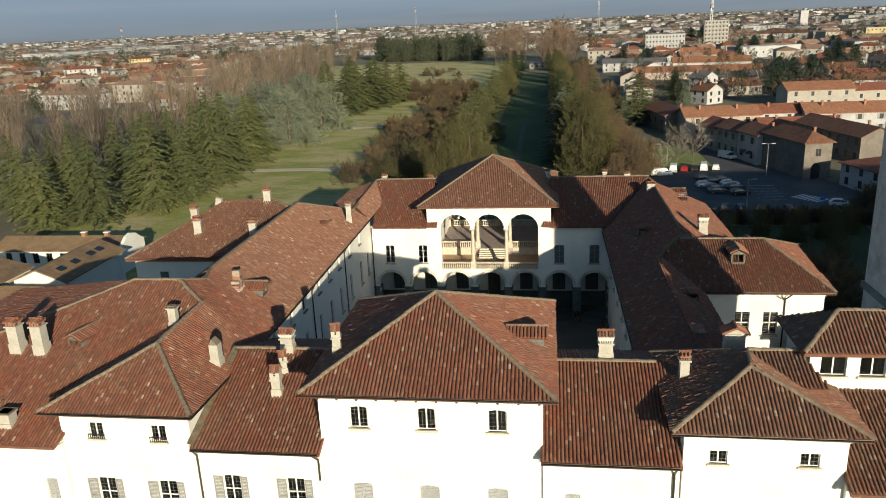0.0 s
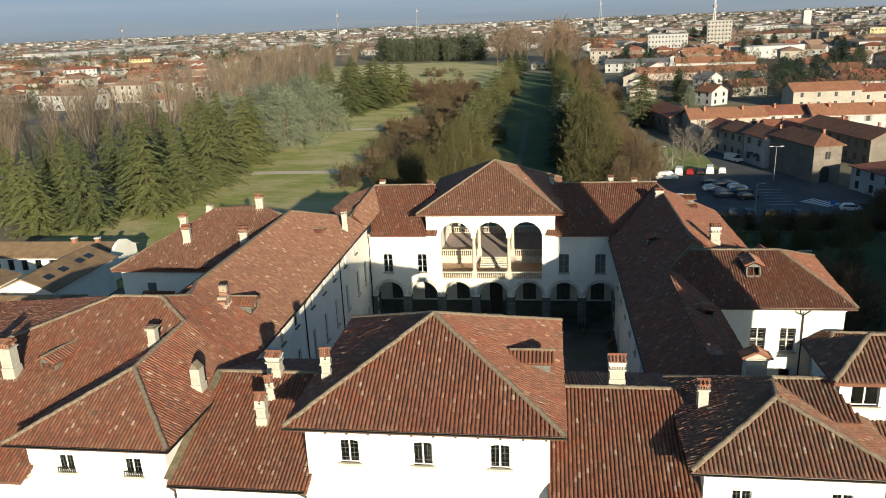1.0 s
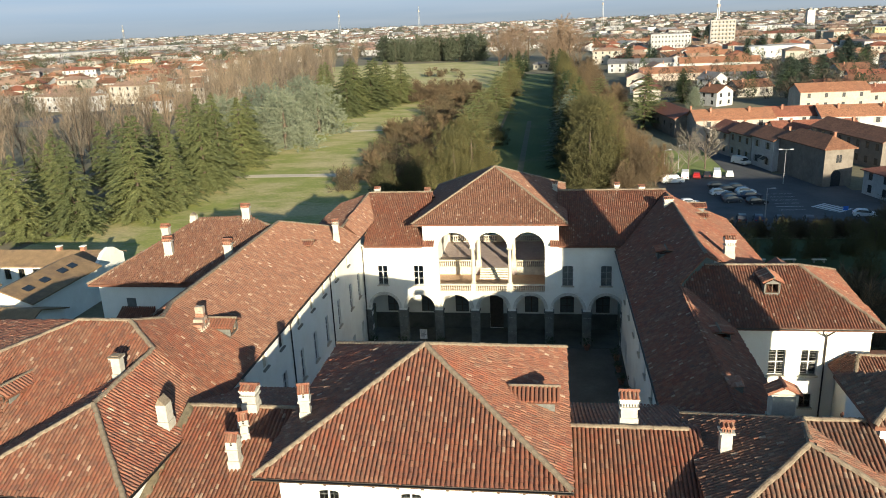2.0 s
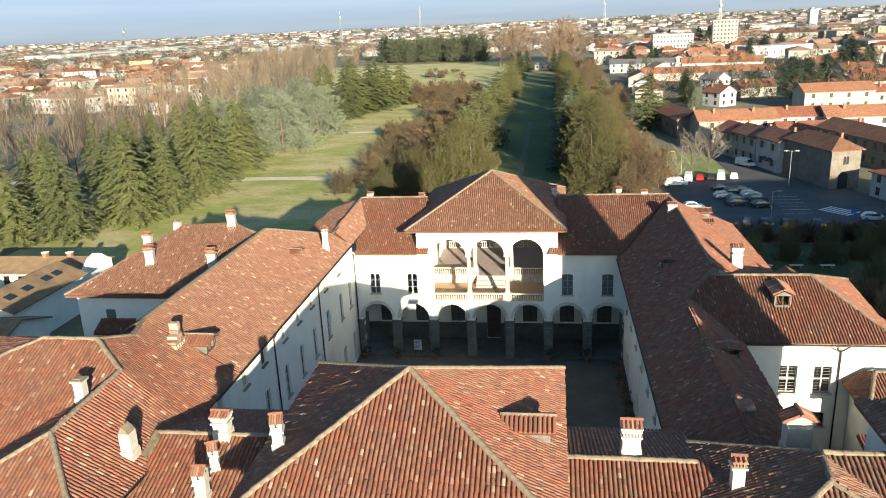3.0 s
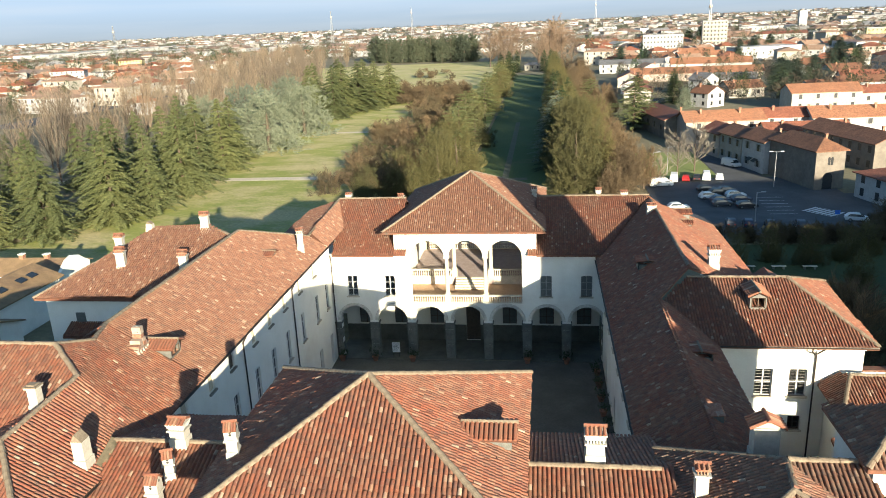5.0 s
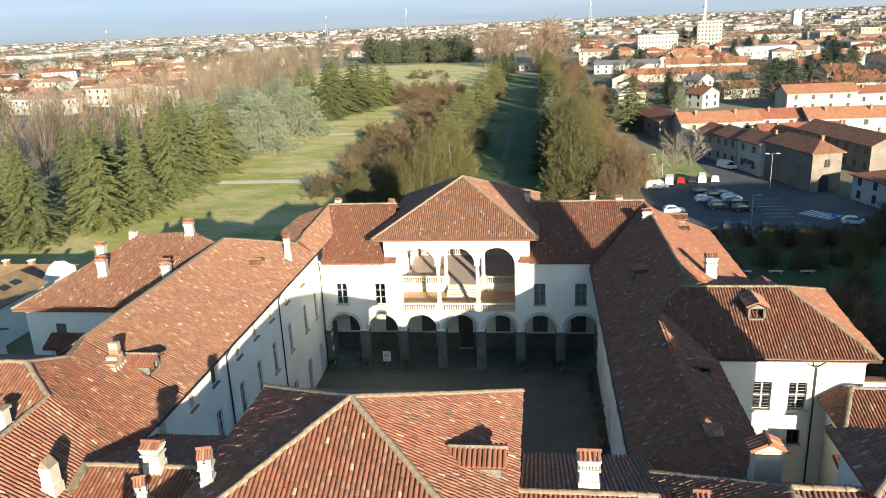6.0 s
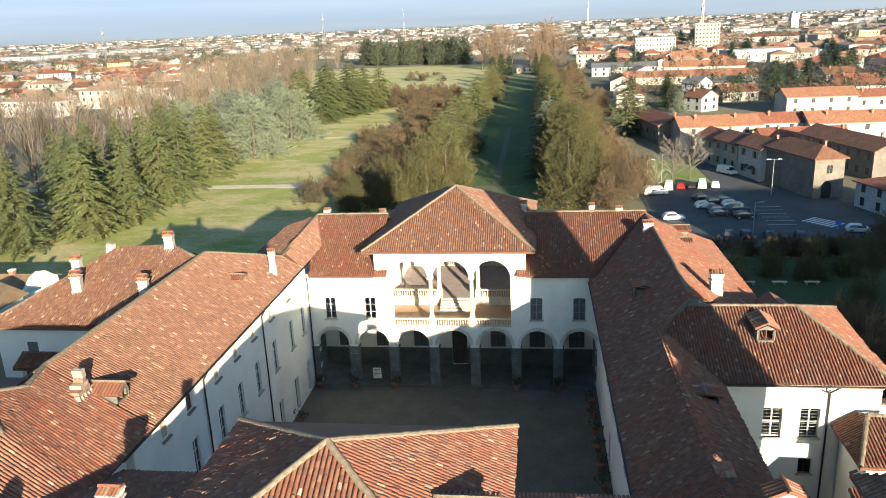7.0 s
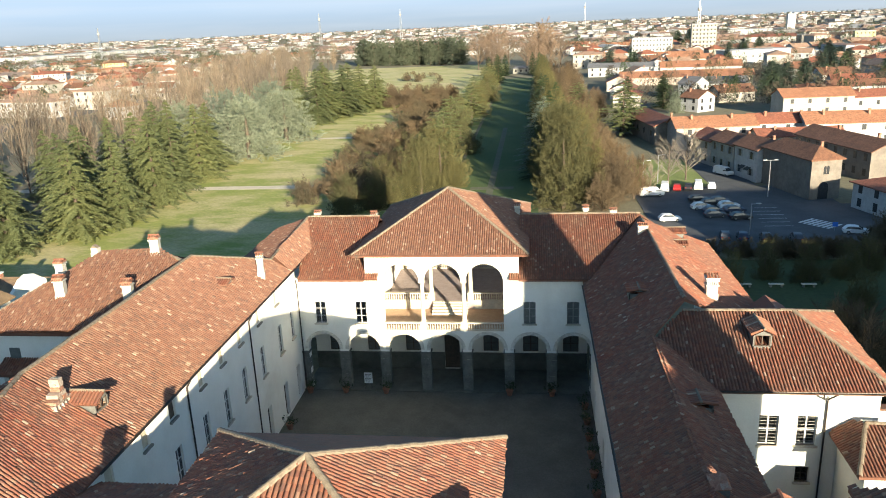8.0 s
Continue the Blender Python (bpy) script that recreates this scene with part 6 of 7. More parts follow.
for k in range(6):
    part("bay_line", Geo().box(45 + 0.2 * k, 57.5 + 2.4 * k, 0.06, 49.5 + 0.2 * k, 57.6 + 2.4 * k, 0.07).data, PAINT, bays)

# ---- vehicles ----
RUBBER = surface("tyre_rubber", (0.015, 0.015, 0.015), (0.03, 0.03, 0.03), 8, 0.85, 30, 0.1)
RIM = surface("wheel_rim", (0.35, 0.35, 0.36), (0.5, 0.5, 0.5), 8, 0.35, 30, 0.0, 0.8)
CAR_GLASS, _, bb = nodes_of("car_glass")
bb.inputs["Base Color"].default_value = (0.02, 0.025, 0.03, 1)
bb.inputs["Roughness"].default_value = 0.05
LAMP_RED = surface("tail_lamp_red", (0.3, 0.02, 0.02), (0.4, 0.03, 0.03), 5, 0.3, 20, 0)


def car_paint(name, c):
    m, t, b = nodes_of(name)
    n = noise_tex(t, 3, 3)
    r = ramp(t, [(0.3, tuple(v * 0.88 for v in c)), (0.7, c)])
    t.links.new(n.outputs[0], r.inputs[0])
    t.links.new(r.outputs[0], b.inputs["Base Color"])
    b.inputs["Roughness"].default_value = 0.4
    b.inputs["Coat Weight"].default_value = 0.15
    return m


def extrude_side(g, prof, half, inset=0.0):
    """A closed side profile (x, z) made solid; the upper points lean inwards by inset."""
    zmax, zmin = max(p[1] for p in prof), min(p[1] for p in prof)
    n = len(prof)
    v = []
    for s in (-1, 1):
        for x, z in prof:
            k = (z - zmin) / (zmax - zmin)
            v.append((x, s * (half - inset * k * k), z))
    g.add(v, [tuple(range(n - 1, -1, -1)), tuple(range(n, 2 * n))] + [(i, (i + 1) % n, n + (i + 1) % n, n + i) for i in range(n)])


def vehicle(name, label, paint, van=False):
    t = thing(name, label, "van" if van else "car")
    g = Geo()
    if van:
        lowp = [(-2.6, 0.35), (2.5, 0.35), (2.62, 0.6), (2.6, 1.05), (1.75, 1.2), (-2.62, 1.2), (-2.65, 0.6)]
        cab = [(-2.62, 1.18), (1.85, 1.18), (1.2, 1.95), (0.9, 2.08), (-2.45, 2.08), (-2.6, 1.9)]
        glass = [(0.75, 1.22), (1.83, 1.22), (1.22, 1.9), (0.75, 1.9)]
        half, track, base = 0.95, 0.85, 1.6
    else:
        lowp = [(-2.05, 0.3), (2.0, 0.3), (2.12, 0.45), (2.08, 0.72), (1.9, 0.82), (0.95, 0.95), (-1.75, 0.98), (-2.1, 0.9), (-2.15, 0.5)]
        cab = [(-1.95, 0.93), (1.1, 0.93), (0.3, 1.42), (-0.2, 1.5), (-1.2, 1.48), (-1.6, 1.35)]
        glass = [(-1.75, 0.97), (1.0, 0.97), (0.28, 1.37), (-0.2, 1.43), (-1.15, 1.41), (-1.5, 1.3)]
        half, track, base = 0.88, 0.76, 1.28
    extrude_side(g, lowp, half, 0.06)
    extrude_side(g, cab, half - 0.08, 0.16)
    part("body", g.data, paint, t)
    g = Geo()
    extrude_side(g, glass, half - 0.07, 0.15)
    part("side_window", g.data, CAR_GLASS, t)
    g = Geo()
    xa, xb, za, zb = (1.87, 1.24, 1.22, 1.9) if van else (1.13, 0.36, 0.97, 1.38)
    g.add([(xa, -half * 0.8, za), (xa, half * 0.8, za), (xb, half * 0.72, zb), (xb, -half * 0.72, zb), (xa - 0.05, -half * 0.8, za), (xa - 0.05, half * 0.8, za), (xb - 0.05, half * 0.72, zb), (xb - 0.05, -half * 0.72, zb)],
          [(0, 1, 2, 3), (7, 6, 5, 4), (0, 4, 5, 1), (3, 2, 6, 7)])
    part("windscreen", g.data, CAR_GLASS, t)
    for sx in (-1, 1):
        for sy in (-1, 1):
            g = Geo()
            g.prism((sx * base, sy * (track - 0.02), 0.32), (sx * base, sy * (track + 0.16), 0.32), 0.32, 0.32, 14)
            w = part("wheel", g.data, RUBBER, t)
            part("rim", Geo().prism((sx * base, sy * (track + 0.1), 0.32), (sx * base, sy * (track + 0.175), 0.32), 0.2, 0.2, 10).data, RIM, w)
    for sy in (-1, 1):
        part("tail_lamp", Geo().box((-2.68 if van else -2.16), sy * half * 0.62 - 0.15, 0.7, (-2.6 if van else -2.05), sy * half * 0.62 + 0.15, 0.85).data, LAMP_RED, t)
    return t


W_PAINT, K_PAINT = car_paint("white_paint", (0.75, 0.75, 0.74)), car_paint("black_paint", (0.015, 0.016, 0.02))
R_PAINT, G_PAINT, B_PAINT = car_paint("red_paint", (0.3, 0.015, 0.015)), car_paint("grey_paint", (0.05, 0.058, 0.072)), car_paint("dark_blue_paint", (0.02, 0.03, 0.06))


def park(t, spots, size=0.86):
    for k, (x, y, a) in enumerate(spots):
        ob = t if k == 0 else copy_thing(t, pose(x, y, 0.05, 0, 0, a))
        ob.matrix_basis = pose(x, y, 0.05, 0, 0, a)
        ob.scale = (size, size, size)


park(vehicle("parked_car", "white hatchback parked on the car park", W_PAINT), [(37.6, 69.2, 8), (42.4, 70.0, 8), (30.8, 61.3, 5), (43.0, 86.0, 80), (57, 52.8, -12)])
park(vehicle("parked_car", "black saloon parked on the car park", K_PAINT), [(38.3, 75, 8), (38.4, 85.3, 80), (42.4, 62.0, 8), (39.8, 72, 8)])
park(vehicle("parked_car", "dark grey car parked on the car park", G_PAINT), [(38.7, 63.6, 8), (41.8, 73.6, 8), (37.2, 50.6, 80), (42.9, 49.6, 80), (47.3, 49.4, 80)])
park(vehicle("parked_car", "dark blue car parked on the car park", B_PAINT), [(42.6, 66.6, 8), (39, 66.3, 8), (39.7, 50.2, 80)])
park(vehicle("parked_car", "small red car parked by the verge", R_PAINT), [(36.2, 85.0, 80)])
park(vehicle("parked_van", "white delivery van parked by the verge", W_PAINT, True), [(30.6, 80.0, 3), (33.8, 84.6, 80), (40.4, 85.8, 80), (48.2, 98.8, -60)])

STEEL = surface("lamp_steel", (0.3, 0.31, 0.32), (0.42, 0.43, 0.44), 4, 0.45, 30, 0.05, 0.6)


def street_lamp(x, y, h, arms=2):
    t = thing("street_lamp", "tall grey steel street lamp at the car park" if arms == 2 else "slim grey steel lamp post", "street lamp", at=(x, y, 0))
    part("pole", Geo().prism((0, 0, 0), (0, 0, h), 0.1, 0.06, 8).data, STEEL, t)
    for s in ((-1, 1) if arms == 2 else (1,)):
        a = part("arm", Geo().prism((0, 0, h - 0.1), (s * 1.0, 0, h), 0.045, 0.04, 6).data, STEEL, t)
        part("lamp_head", Geo().box(s * 1.0 - 0.35, -0.14, h - 0.05, s * 1.0 + 0.35, 0.14, h + 0.08).data, STEEL, a)


street_lamp(51.4, 78.2, 6.9)
street_lamp(41.4, 52.7, 5.0, 1)
street_lamp(28.8, 79.6, 7.0, 1)
street_lamp(33.4, 91.0, 6.0, 1)
sg = thing("parking_sign", "blue square sign on a thin post at the crossing", "sign", at=(54.6, 54.6, 0))
part("post", Geo().prism((0, 0, 0), (0, 0, 1.4), 0.03, 0.03, 6).data, STEEL, sg)
part("sign_plate", Geo().box(-0.4, -0.05, 0.7, 0.4, -0.03, 1.4).data, surface("sign_blue", (0.02, 0.12, 0.5), (0.03, 0.17, 0.6), 4, 0.5, 20, 0), sg)

# ---- town ----
ROOFS = [surface("town_roof_" + n, d, l, 0.6, 0.85, 2.6, 0.5, stain=st, grain=(0.6, 1.32)) for n, d, l, st in (("orange", (0.25, 0.105, 0.055), (0.33, 0.155, 0.085), (0.2, 0.1, 0.062)), ("red", (0.2, 0.066, 0.038), (0.27, 0.1, 0.058), (0.15, 0.065, 0.044)), ("brown", (0.13, 0.058, 0.032), (0.21, 0.095, 0.052), (0.085, 0.043, 0.028)), ("grey", (0.1, 0.1, 0.105), (0.17, 0.17, 0.175), (0.07, 0.07, 0.07)))]
HOUSE = [surface("house_wall_" + n, d, l, 0.5, 0.9, 1.6, 0.1, grain=(0.86, 1.08)) for n, d, l in (("white", (0.36, 0.355, 0.345), (0.47, 0.465, 0.455)), ("cream", (0.31, 0.285, 0.245), (0.39, 0.36, 0.31)), ("yellow", (0.5, 0.4, 0.2), (0.6, 0.49, 0.27)), ("pink", (0.34, 0.28, 0.235), (0.42, 0.355, 0.305)), ("stone", (0.13, 0.112, 0.092), (0.22, 0.19, 0.158)))]
TAN_ROOF = surface("town_roof_tan", (0.24, 0.15, 0.1), (0.33, 0.22, 0.155), 0.6, 0.85, 2.6, 0.5, stain=(0.2, 0.13, 0.09), grain=(0.7, 1.25))
DARKWIN = surface("dark_window", (0.02, 0.022, 0.025), (0.05, 0.052, 0.055), 4, 0.25, 20, 0)
FLATROOF = surface("flat_roof", (0.3, 0.3, 0.3), (0.45, 0.45, 0.44), 0.4, 0.9, 6, 0.2)


def gable_roof(w, d, h, rise, hip, over=0.5, thick=0.18):
    """A pitched roof slab of some thickness, hipped or with open gables."""
    x, y = w / 2 + over, d / 2 + over
    k = y * 0.9 if hip else 0
    z = h - 0.08
    lo = [(-x, -y, z), (x, -y, z), (x, y, z), (-x, y, z)]
    rg = [(-x + k, 0, h + rise), (x - k, 0, h + rise)]
    p = lo + rg
    g = Geo()
    f = [(0, 1, 5, 4), (2, 3, 4, 5)] + ([(1, 2, 5), (3, 0, 4)] if hip else [])
    g.add(p, f)
    g.add([(a, b, c - thick) for a, b, c in p], [t[::-1] for t in f])
    for i, j in ((0, 1), (1, 2), (2, 3), (3, 0)) if hip else ((0, 1), (2, 3), (1, 5), (5, 2), (3, 4), (4, 0)):
        a, b = p[i], p[j]
        g.quad(a, b, (b[0], b[1], b[2] - thick), (a[0], a[1], a[2] - thick))
    return g


WIN_MESH = mesh_of("window", *Geo().box(-0.5, -0.03, -0.7, 0.5, 0.05, 0.7).data, DARKWIN)
SHUT_MESH = mesh_of("shutter", *Geo().box(-0.26, -0.07, -0.72, 0.26, 0.0, 0.72).data, SHUTTER)


def house(label, w, d, h, rise, wall_m, roof_m, hip=False, floors=2, shut=False, chimneys=1, name="house", every=3.0, flat=False, sides="fr"):
    t = thing(name, label, "house" if name == "house" else "building")
    if d > w and not flat:
        w, d = d, w
        sides = [{"f": "l", "l": "b", "r": "f"}[s] for s in sides]
        t["turn"] = 90.0
    g = Geo()
    g.box(-w / 2, -d / 2, 0, w / 2, d / 2, h)
    if not hip and not flat:
        for s in (-1, 1):
            g.add([(s * w / 2, -d / 2, h), (s * w / 2, d / 2, h), (s * w / 2, 0, h + rise), (s * (w / 2 - 0.3), -d / 2, h), (s * (w / 2 - 0.3), d / 2, h), (s * (w / 2 - 0.3), 0, h + rise)], [(0, 1, 2), (3, 5, 4), (0, 2, 5, 3), (1, 4, 5, 2)])
    part("wall", g.data, wall_m, t)
    if flat:
        r = part("roof", Geo().box(-w / 2 - 0.25, -d / 2 - 0.25, h, w / 2 + 0.25, d / 2 + 0.25, h + 0.4).data, roof_m, t)
    else:
        r = part("roof", gable_roof(w, d, h, rise, hip).data, roof_m, t)
    for k in range(chimneys):
        x = w * (-0.28 + 0.5 * k)
        cg = Geo().box(x - 0.25, -d * 0.2, h, x + 0.25, -d * 0.2 + 0.45, h + rise + 0.45)
        cg.box(x - 0.32, -d * 0.2 - 0.07, h + rise + 0.45, x + 0.32, -d * 0.2 + 0.52, h + rise + 0.55)
        part("chimney", cg.data, BRICK, r)
    fh = h / floors
    for s in sides:
        span = w if s in "fb" else d
        n = max(1, int((span - 1) / every))
        for fl in range(floors):
            for i in range(n):
                u = (i + 0.5) * span / n - span / 2
                m = pose(u, -d / 2 - 0.005, fh * (fl + 0.55)) if s == "f" else pose(u, d / 2 + 0.005, fh * (fl + 0.55), 0, 0, 180) if s == "b" else pose((w / 2 + 0.005), u, fh * (fl + 0.55), 0, 0, 90) if s == "r" else pose(-(w / 2 + 0.005), u, fh * (fl + 0.55), 0, 0, -90)
                o = part("window", WIN_MESH, DARKWIN, t)
                o.matrix_basis = m
                if shut:
                    for q in (-0.78, 0.78):
                        part("shutter", SHUT_MESH, SHUTTER, o).location = (q, 0, 0)
    return t


def place(t, x, y, a=0):
    t.matrix_basis = pose(x, y, 0, 0, 0, a + t.get("turn", 0.0))
    return t


stone_h = house("old stone house with a sunlit plaster gable end and brown roof", 5.8, 16, 7.4, 2.0, HOUSE[4], ROOFS[2], True, 1, False, 1, every=5, sides="")
place(stone_h, 58.4, 83.4, 14)


def arch_panel(w, h, d, n=10):
    """A flat round-headed panel standing on the ground line, facing local -y."""
    p = [(-w / 2, 0.0), (w / 2, 0.0)] + [(w / 2 * math.cos(math.pi * k / n), h - w / 2 + w / 2 * math.sin(math.pi * k / n)) for k in range(n + 1)]
    k = len(p)
    return [(x, -d, z) for x, z in p] + [(x, 0.0, z) for x, z in p], [tuple(range(k)), tuple(range(2 * k - 1, k - 1, -1))] + [(i, (i + 1) % k, k + (i + 1) % k, k + i) for i in range(k)]


for pn, x, z, w, h in (("door", -0.3, 0.0, 1.9, 3.2), ("window", -0.28, 4.6, 0.5, 1.5), ("window", 0.3, 4.6, 0.5, 1.5)):
    ob = part(pn, arch_panel(w, h, 0.03), DARKWIN, stone_h)
    ob.matrix_basis = pose(-8.0, -x, z, 0, 0, -90)
a = place(house("cream terraced house with brown tile roof", 6.5, 9, 6.6, 1.9, HOUSE[0], ROOFS[2], False, 2, True, 1, sides="l"), 54.6, 95.6, 14)
place(house("cream terraced house with brown tile roof", 6.5, 10, 6.2, 1.8, HOUSE[1], ROOFS[2], False, 2, True, 1, sides="l"), 52.2, 105.2, 14)
place(house("low brown-roofed house at the street bend", 7, 9, 5.6, 1.9, HOUSE[3], ROOFS[1], False, 2, False, 1, sides="l"), 50, 114.4, 14)
place(house("long farm range with a bright orange roof", 20, 9, 5.8, 2.2, HOUSE[3], ROOFS[0], False, 2, False, 2, every=6), 53.5, 135.5, 5)
place(house("low range with red roof beside the street", 9, 26, 5.2, 2.0, HOUSE[4], ROOFS[1], False, 1, False, 1, every=6, sides="fl"), 42.5, 152, 8)
place(house("white house with a long red roof", 18, 8, 5.6, 2.1, HOUSE[0], ROOFS[1], False, 2, False, 2, every=5), 72.5, 140.5, 3)
place(house("white house with an orange tile roof", 22, 9, 5.6, 2.4, HOUSE[0], ROOFS[0], False, 2, True, 2, every=5), 87, 138, 1)
place(house("lower cream annex with a red roof", 20, 7, 4.0, 1.6, HOUSE[1], ROOFS[1], False, 1, False, 1, every=6), 72, 128, 3)
# Darker stone colour painted on because these walls lie in shade.
place(house("brown-roofed terrace with tan walls", 8, 26, 6.0, 2.0, HOUSE[4], ROOFS[2], False, 2, False, 2, sides="l"), 74.5, 103, 13)
place(house("house with white walls and dark red hipped roof", 10, 12, 4.6, 1.5, HOUSE[0], ROOFS[1], True, 2, False, 1, sides="fl"), 69, 65, 14)
place(house("long cream building with an orange roof", 22, 11, 6.0, 2.4, HOUSE[1], ROOFS[0], False, 2, False, 0, every=5), 98.5, 196, 3)
place(house("white gabled house with dark slate roof", 8.5, 8, 6.0, 2.6, HOUSE[0], ROOFS[3], False, 2, False, 1), 72.5, 254, -55)
place(house("white gabled house with brown roof", 8, 8, 5.0, 2.4, HOUSE[0], ROOFS[2], False, 2, False, 1), 65.5, 211, -55)
place(house("long low orange-roofed workshop", 62, 13, 3.8, 2.6, HOUSE[3], ROOFS[0], False, 1, False, 0, every=9), 82, 322, -4)
place(house("long orange-roofed terrace with white gable", 42, 13, 5.0, 2.8, HOUSE[0], ROOFS[0], False, 1, False, 2, every=5), 99, 371, -6)
place(house("white workshop row with a grey roof", 36, 14, 5.2, 2.2, HOUSE[0], ROOFS[3], False, 2, False, 0, every=4), 58, 384, -6)
place(house("long white factory hall with round windows", 44, 16, 8.0, 0.8, HOUSE[0], FLATROOF, False, 1, False, 0, "factory", 4.5, True), 151, 461, 18)
def balconies(t, w, d, h, floors, n):
    """Projecting balconies in rows along the front, each a slab with a parapet."""
    for fl in range(1, floors):
        for i in range(n):
            u, z = (i + 0.5) * w / n - w / 2, h * fl / floors
            b = part("balcony", Geo().box(u - w / n * 0.36, -d / 2 - 1.3, z, u + w / n * 0.36, -d / 2, z + 0.2).data, FLATROOF, t)
            part("parapet", Geo().box(u - w / n * 0.36, -d / 2 - 1.3, z + 0.2, u + w / n * 0.36, -d / 2 - 1.15, z + 1.1).data, HOUSE[0], b)
    return t


balconies(place(house("white apartment block with balconies", 31, 13, 14.5, 1.0, HOUSE[0], FLATROOF, False, 4, False, 0, "apartment_block", 2.4, True), 103, 574, -5), 31, 13, 14.5, 4, 5)
balconies(place(house("tall cream apartment tower", 20, 16, 23, 1.0, HOUSE[1], FLATROOF, False, 7, False, 0, "apartment_block", 2.4, True), 153, 622, -8), 20, 16, 23, 7, 3)
place(house("wide pale factory building", 70, 30, 9, 1.0, HOUSE[0], FLATROOF, False, 2, False, 0, "factory", 5, True), 290, 960, -12)
place(house("pale factory with red roof", 44, 22, 8, 2.0, HOUSE[0], ROOFS[1], False, 1, False, 0, "factory", 6), 232, 705, -15)
place(house("brick house with hipped red roof", 14, 13, 6.5, 2.2, HOUSE[3], ROOFS[1], True, 2, False, 1), 214, 452, -8)
place(house("cream block of low flats", 16, 10, 11, 1.0, HOUSE[2], FLATROOF, False, 3, False, 0, "apartment_block", 3, True), 297, 656, -12)
for lb, w, d, h, wm, rm, x, y, turn in (("low garden house with a brown roof", 14, 10, 3.8, 1, 2, 84, 240, 12), ("low house with a dark roof behind the gardens", 16, 10, 3.6, 0, 3, 92, 282, -5), ("low brown-roofed house among gardens", 15, 11, 3.8, 1, 2, 112, 232, 8),
                                     ("brown-roofed house with pale walls", 15, 10, 4.2, 0, 2, 46, 262, 78), ("red-roofed house beside the park", 14, 10, 4.5, 1, 1, 44, 232, 80), ("low house with a red roof beside the gardens", 16, 11, 4.0, 0, 1, 138, 268, -8), ("low orange-roofed house beside the park", 18, 11, 4.2, 1, 0, 48, 300, 84)):
    place(house(lb, w, d, h, 2.5, HOUSE[wm], ROOFS[rm], False, 1, False, 1, every=4, sides="fl"), x, y, turn)
place(house("low white house with a brown roof", 22, 10, 4.5, 2.0, HOUSE[0], ROOFS[2], False, 1, False, 1, every=5), 130, 242, 5)
place(house("low cream house with a red roof", 18, 10, 4.5, 2.0, HOUSE[1], ROOFS[1], False, 1, False, 1, every=5), 120, 205, 10)
place(house("small grey park house closing the avenue", 10, 6, 3.6, 1.4, STONE, ROOFS[3], True, 1, False, 0), 0.5, 430, 0)
place(house("long white block of flats behind the poplars", 34, 10, 7.2, 1.2, HOUSE[0], TAN_ROOF, True, 2, False, 1, "apartment_block", 3.4), -219, 257, -12)
place(house("white house with bright orange roof", 10.5, 9, 5.6, 2.4, HOUSE[0], ROOFS[0], True, 2, False, 0), -165.5, 240, -13)
place(house("cream apartment house with balconies", 20, 10, 8.4, 1.6, HOUSE[1], TAN_ROOF, False, 3, False, 1, "apartment_block"), -150, 268, -10)
place(house("yellow house with a dark roof", 22, 12, 9, 2.2, HOUSE[2], ROOFS[2], True, 3, False, 1), -398, 648, 15)
place(house("white villa with balconies", 24, 14, 9, 2.0, HOUSE[0], ROOFS[1], True, 3, False, 2), -352, 474, 20)
place(house("long pale factory roof on the plain", 280, 60, 10, 1.0, HOUSE[0], FLATROOF, False, 1, False, 0, "factory", 25, True), -705, 1100, 78)

tw_chim = thing("factory_chimney", "broad white factory water tower", "tower", at=(318, 922, 0))
part("shaft", Geo().box(-4.5, -3, 0, 4.5, 3, 26).data, HOUSE[0], tw_chim)
for (x, y, h) in ((-330, 1150, 55), (-255, 1480, 62), (150, 628, 42), (110, 1500, 60), (-560, 900, 45)):
    ms = thing("lattice_mast", "tall thin red and white lattice mast on the plain", "mast", at=(x, y, 0))
    g = Geo()
    for sx in (-1, 1):
        for sy in (-1, 1):
            g.prism((sx * h * 0.04, sy * h * 0.04, 0), (sx * 0.3, sy * 0.3, h), 0.22, 0.18, 4)
    for k in range(12):
        z0, z1 = h * k / 12, h * (k + 1) / 12
        r0, r1 = h * 0.04 * (1 - k / 12) + 0.3, h * 0.04 * (1 - (k + 1) / 12) + 0.3
        for s in (-1, 1):
            g.prism((-r0, s * r0, z0), (r1, s * r1, z1), 0.13, 0.13, 3)
            g.prism((s * r0, r0, z0), (s * r1, -r1, z1), 0.13, 0.13, 3)
    part("lattice", g.data, STEEL, ms)
    part("platform", Geo().lathe(0, 0, [(0.5, h * 0.8), (1.6, h * 0.81), (1.6, h * 0.86), (0.5, h * 0.87)], 8).data, HOUSE[3], ms)

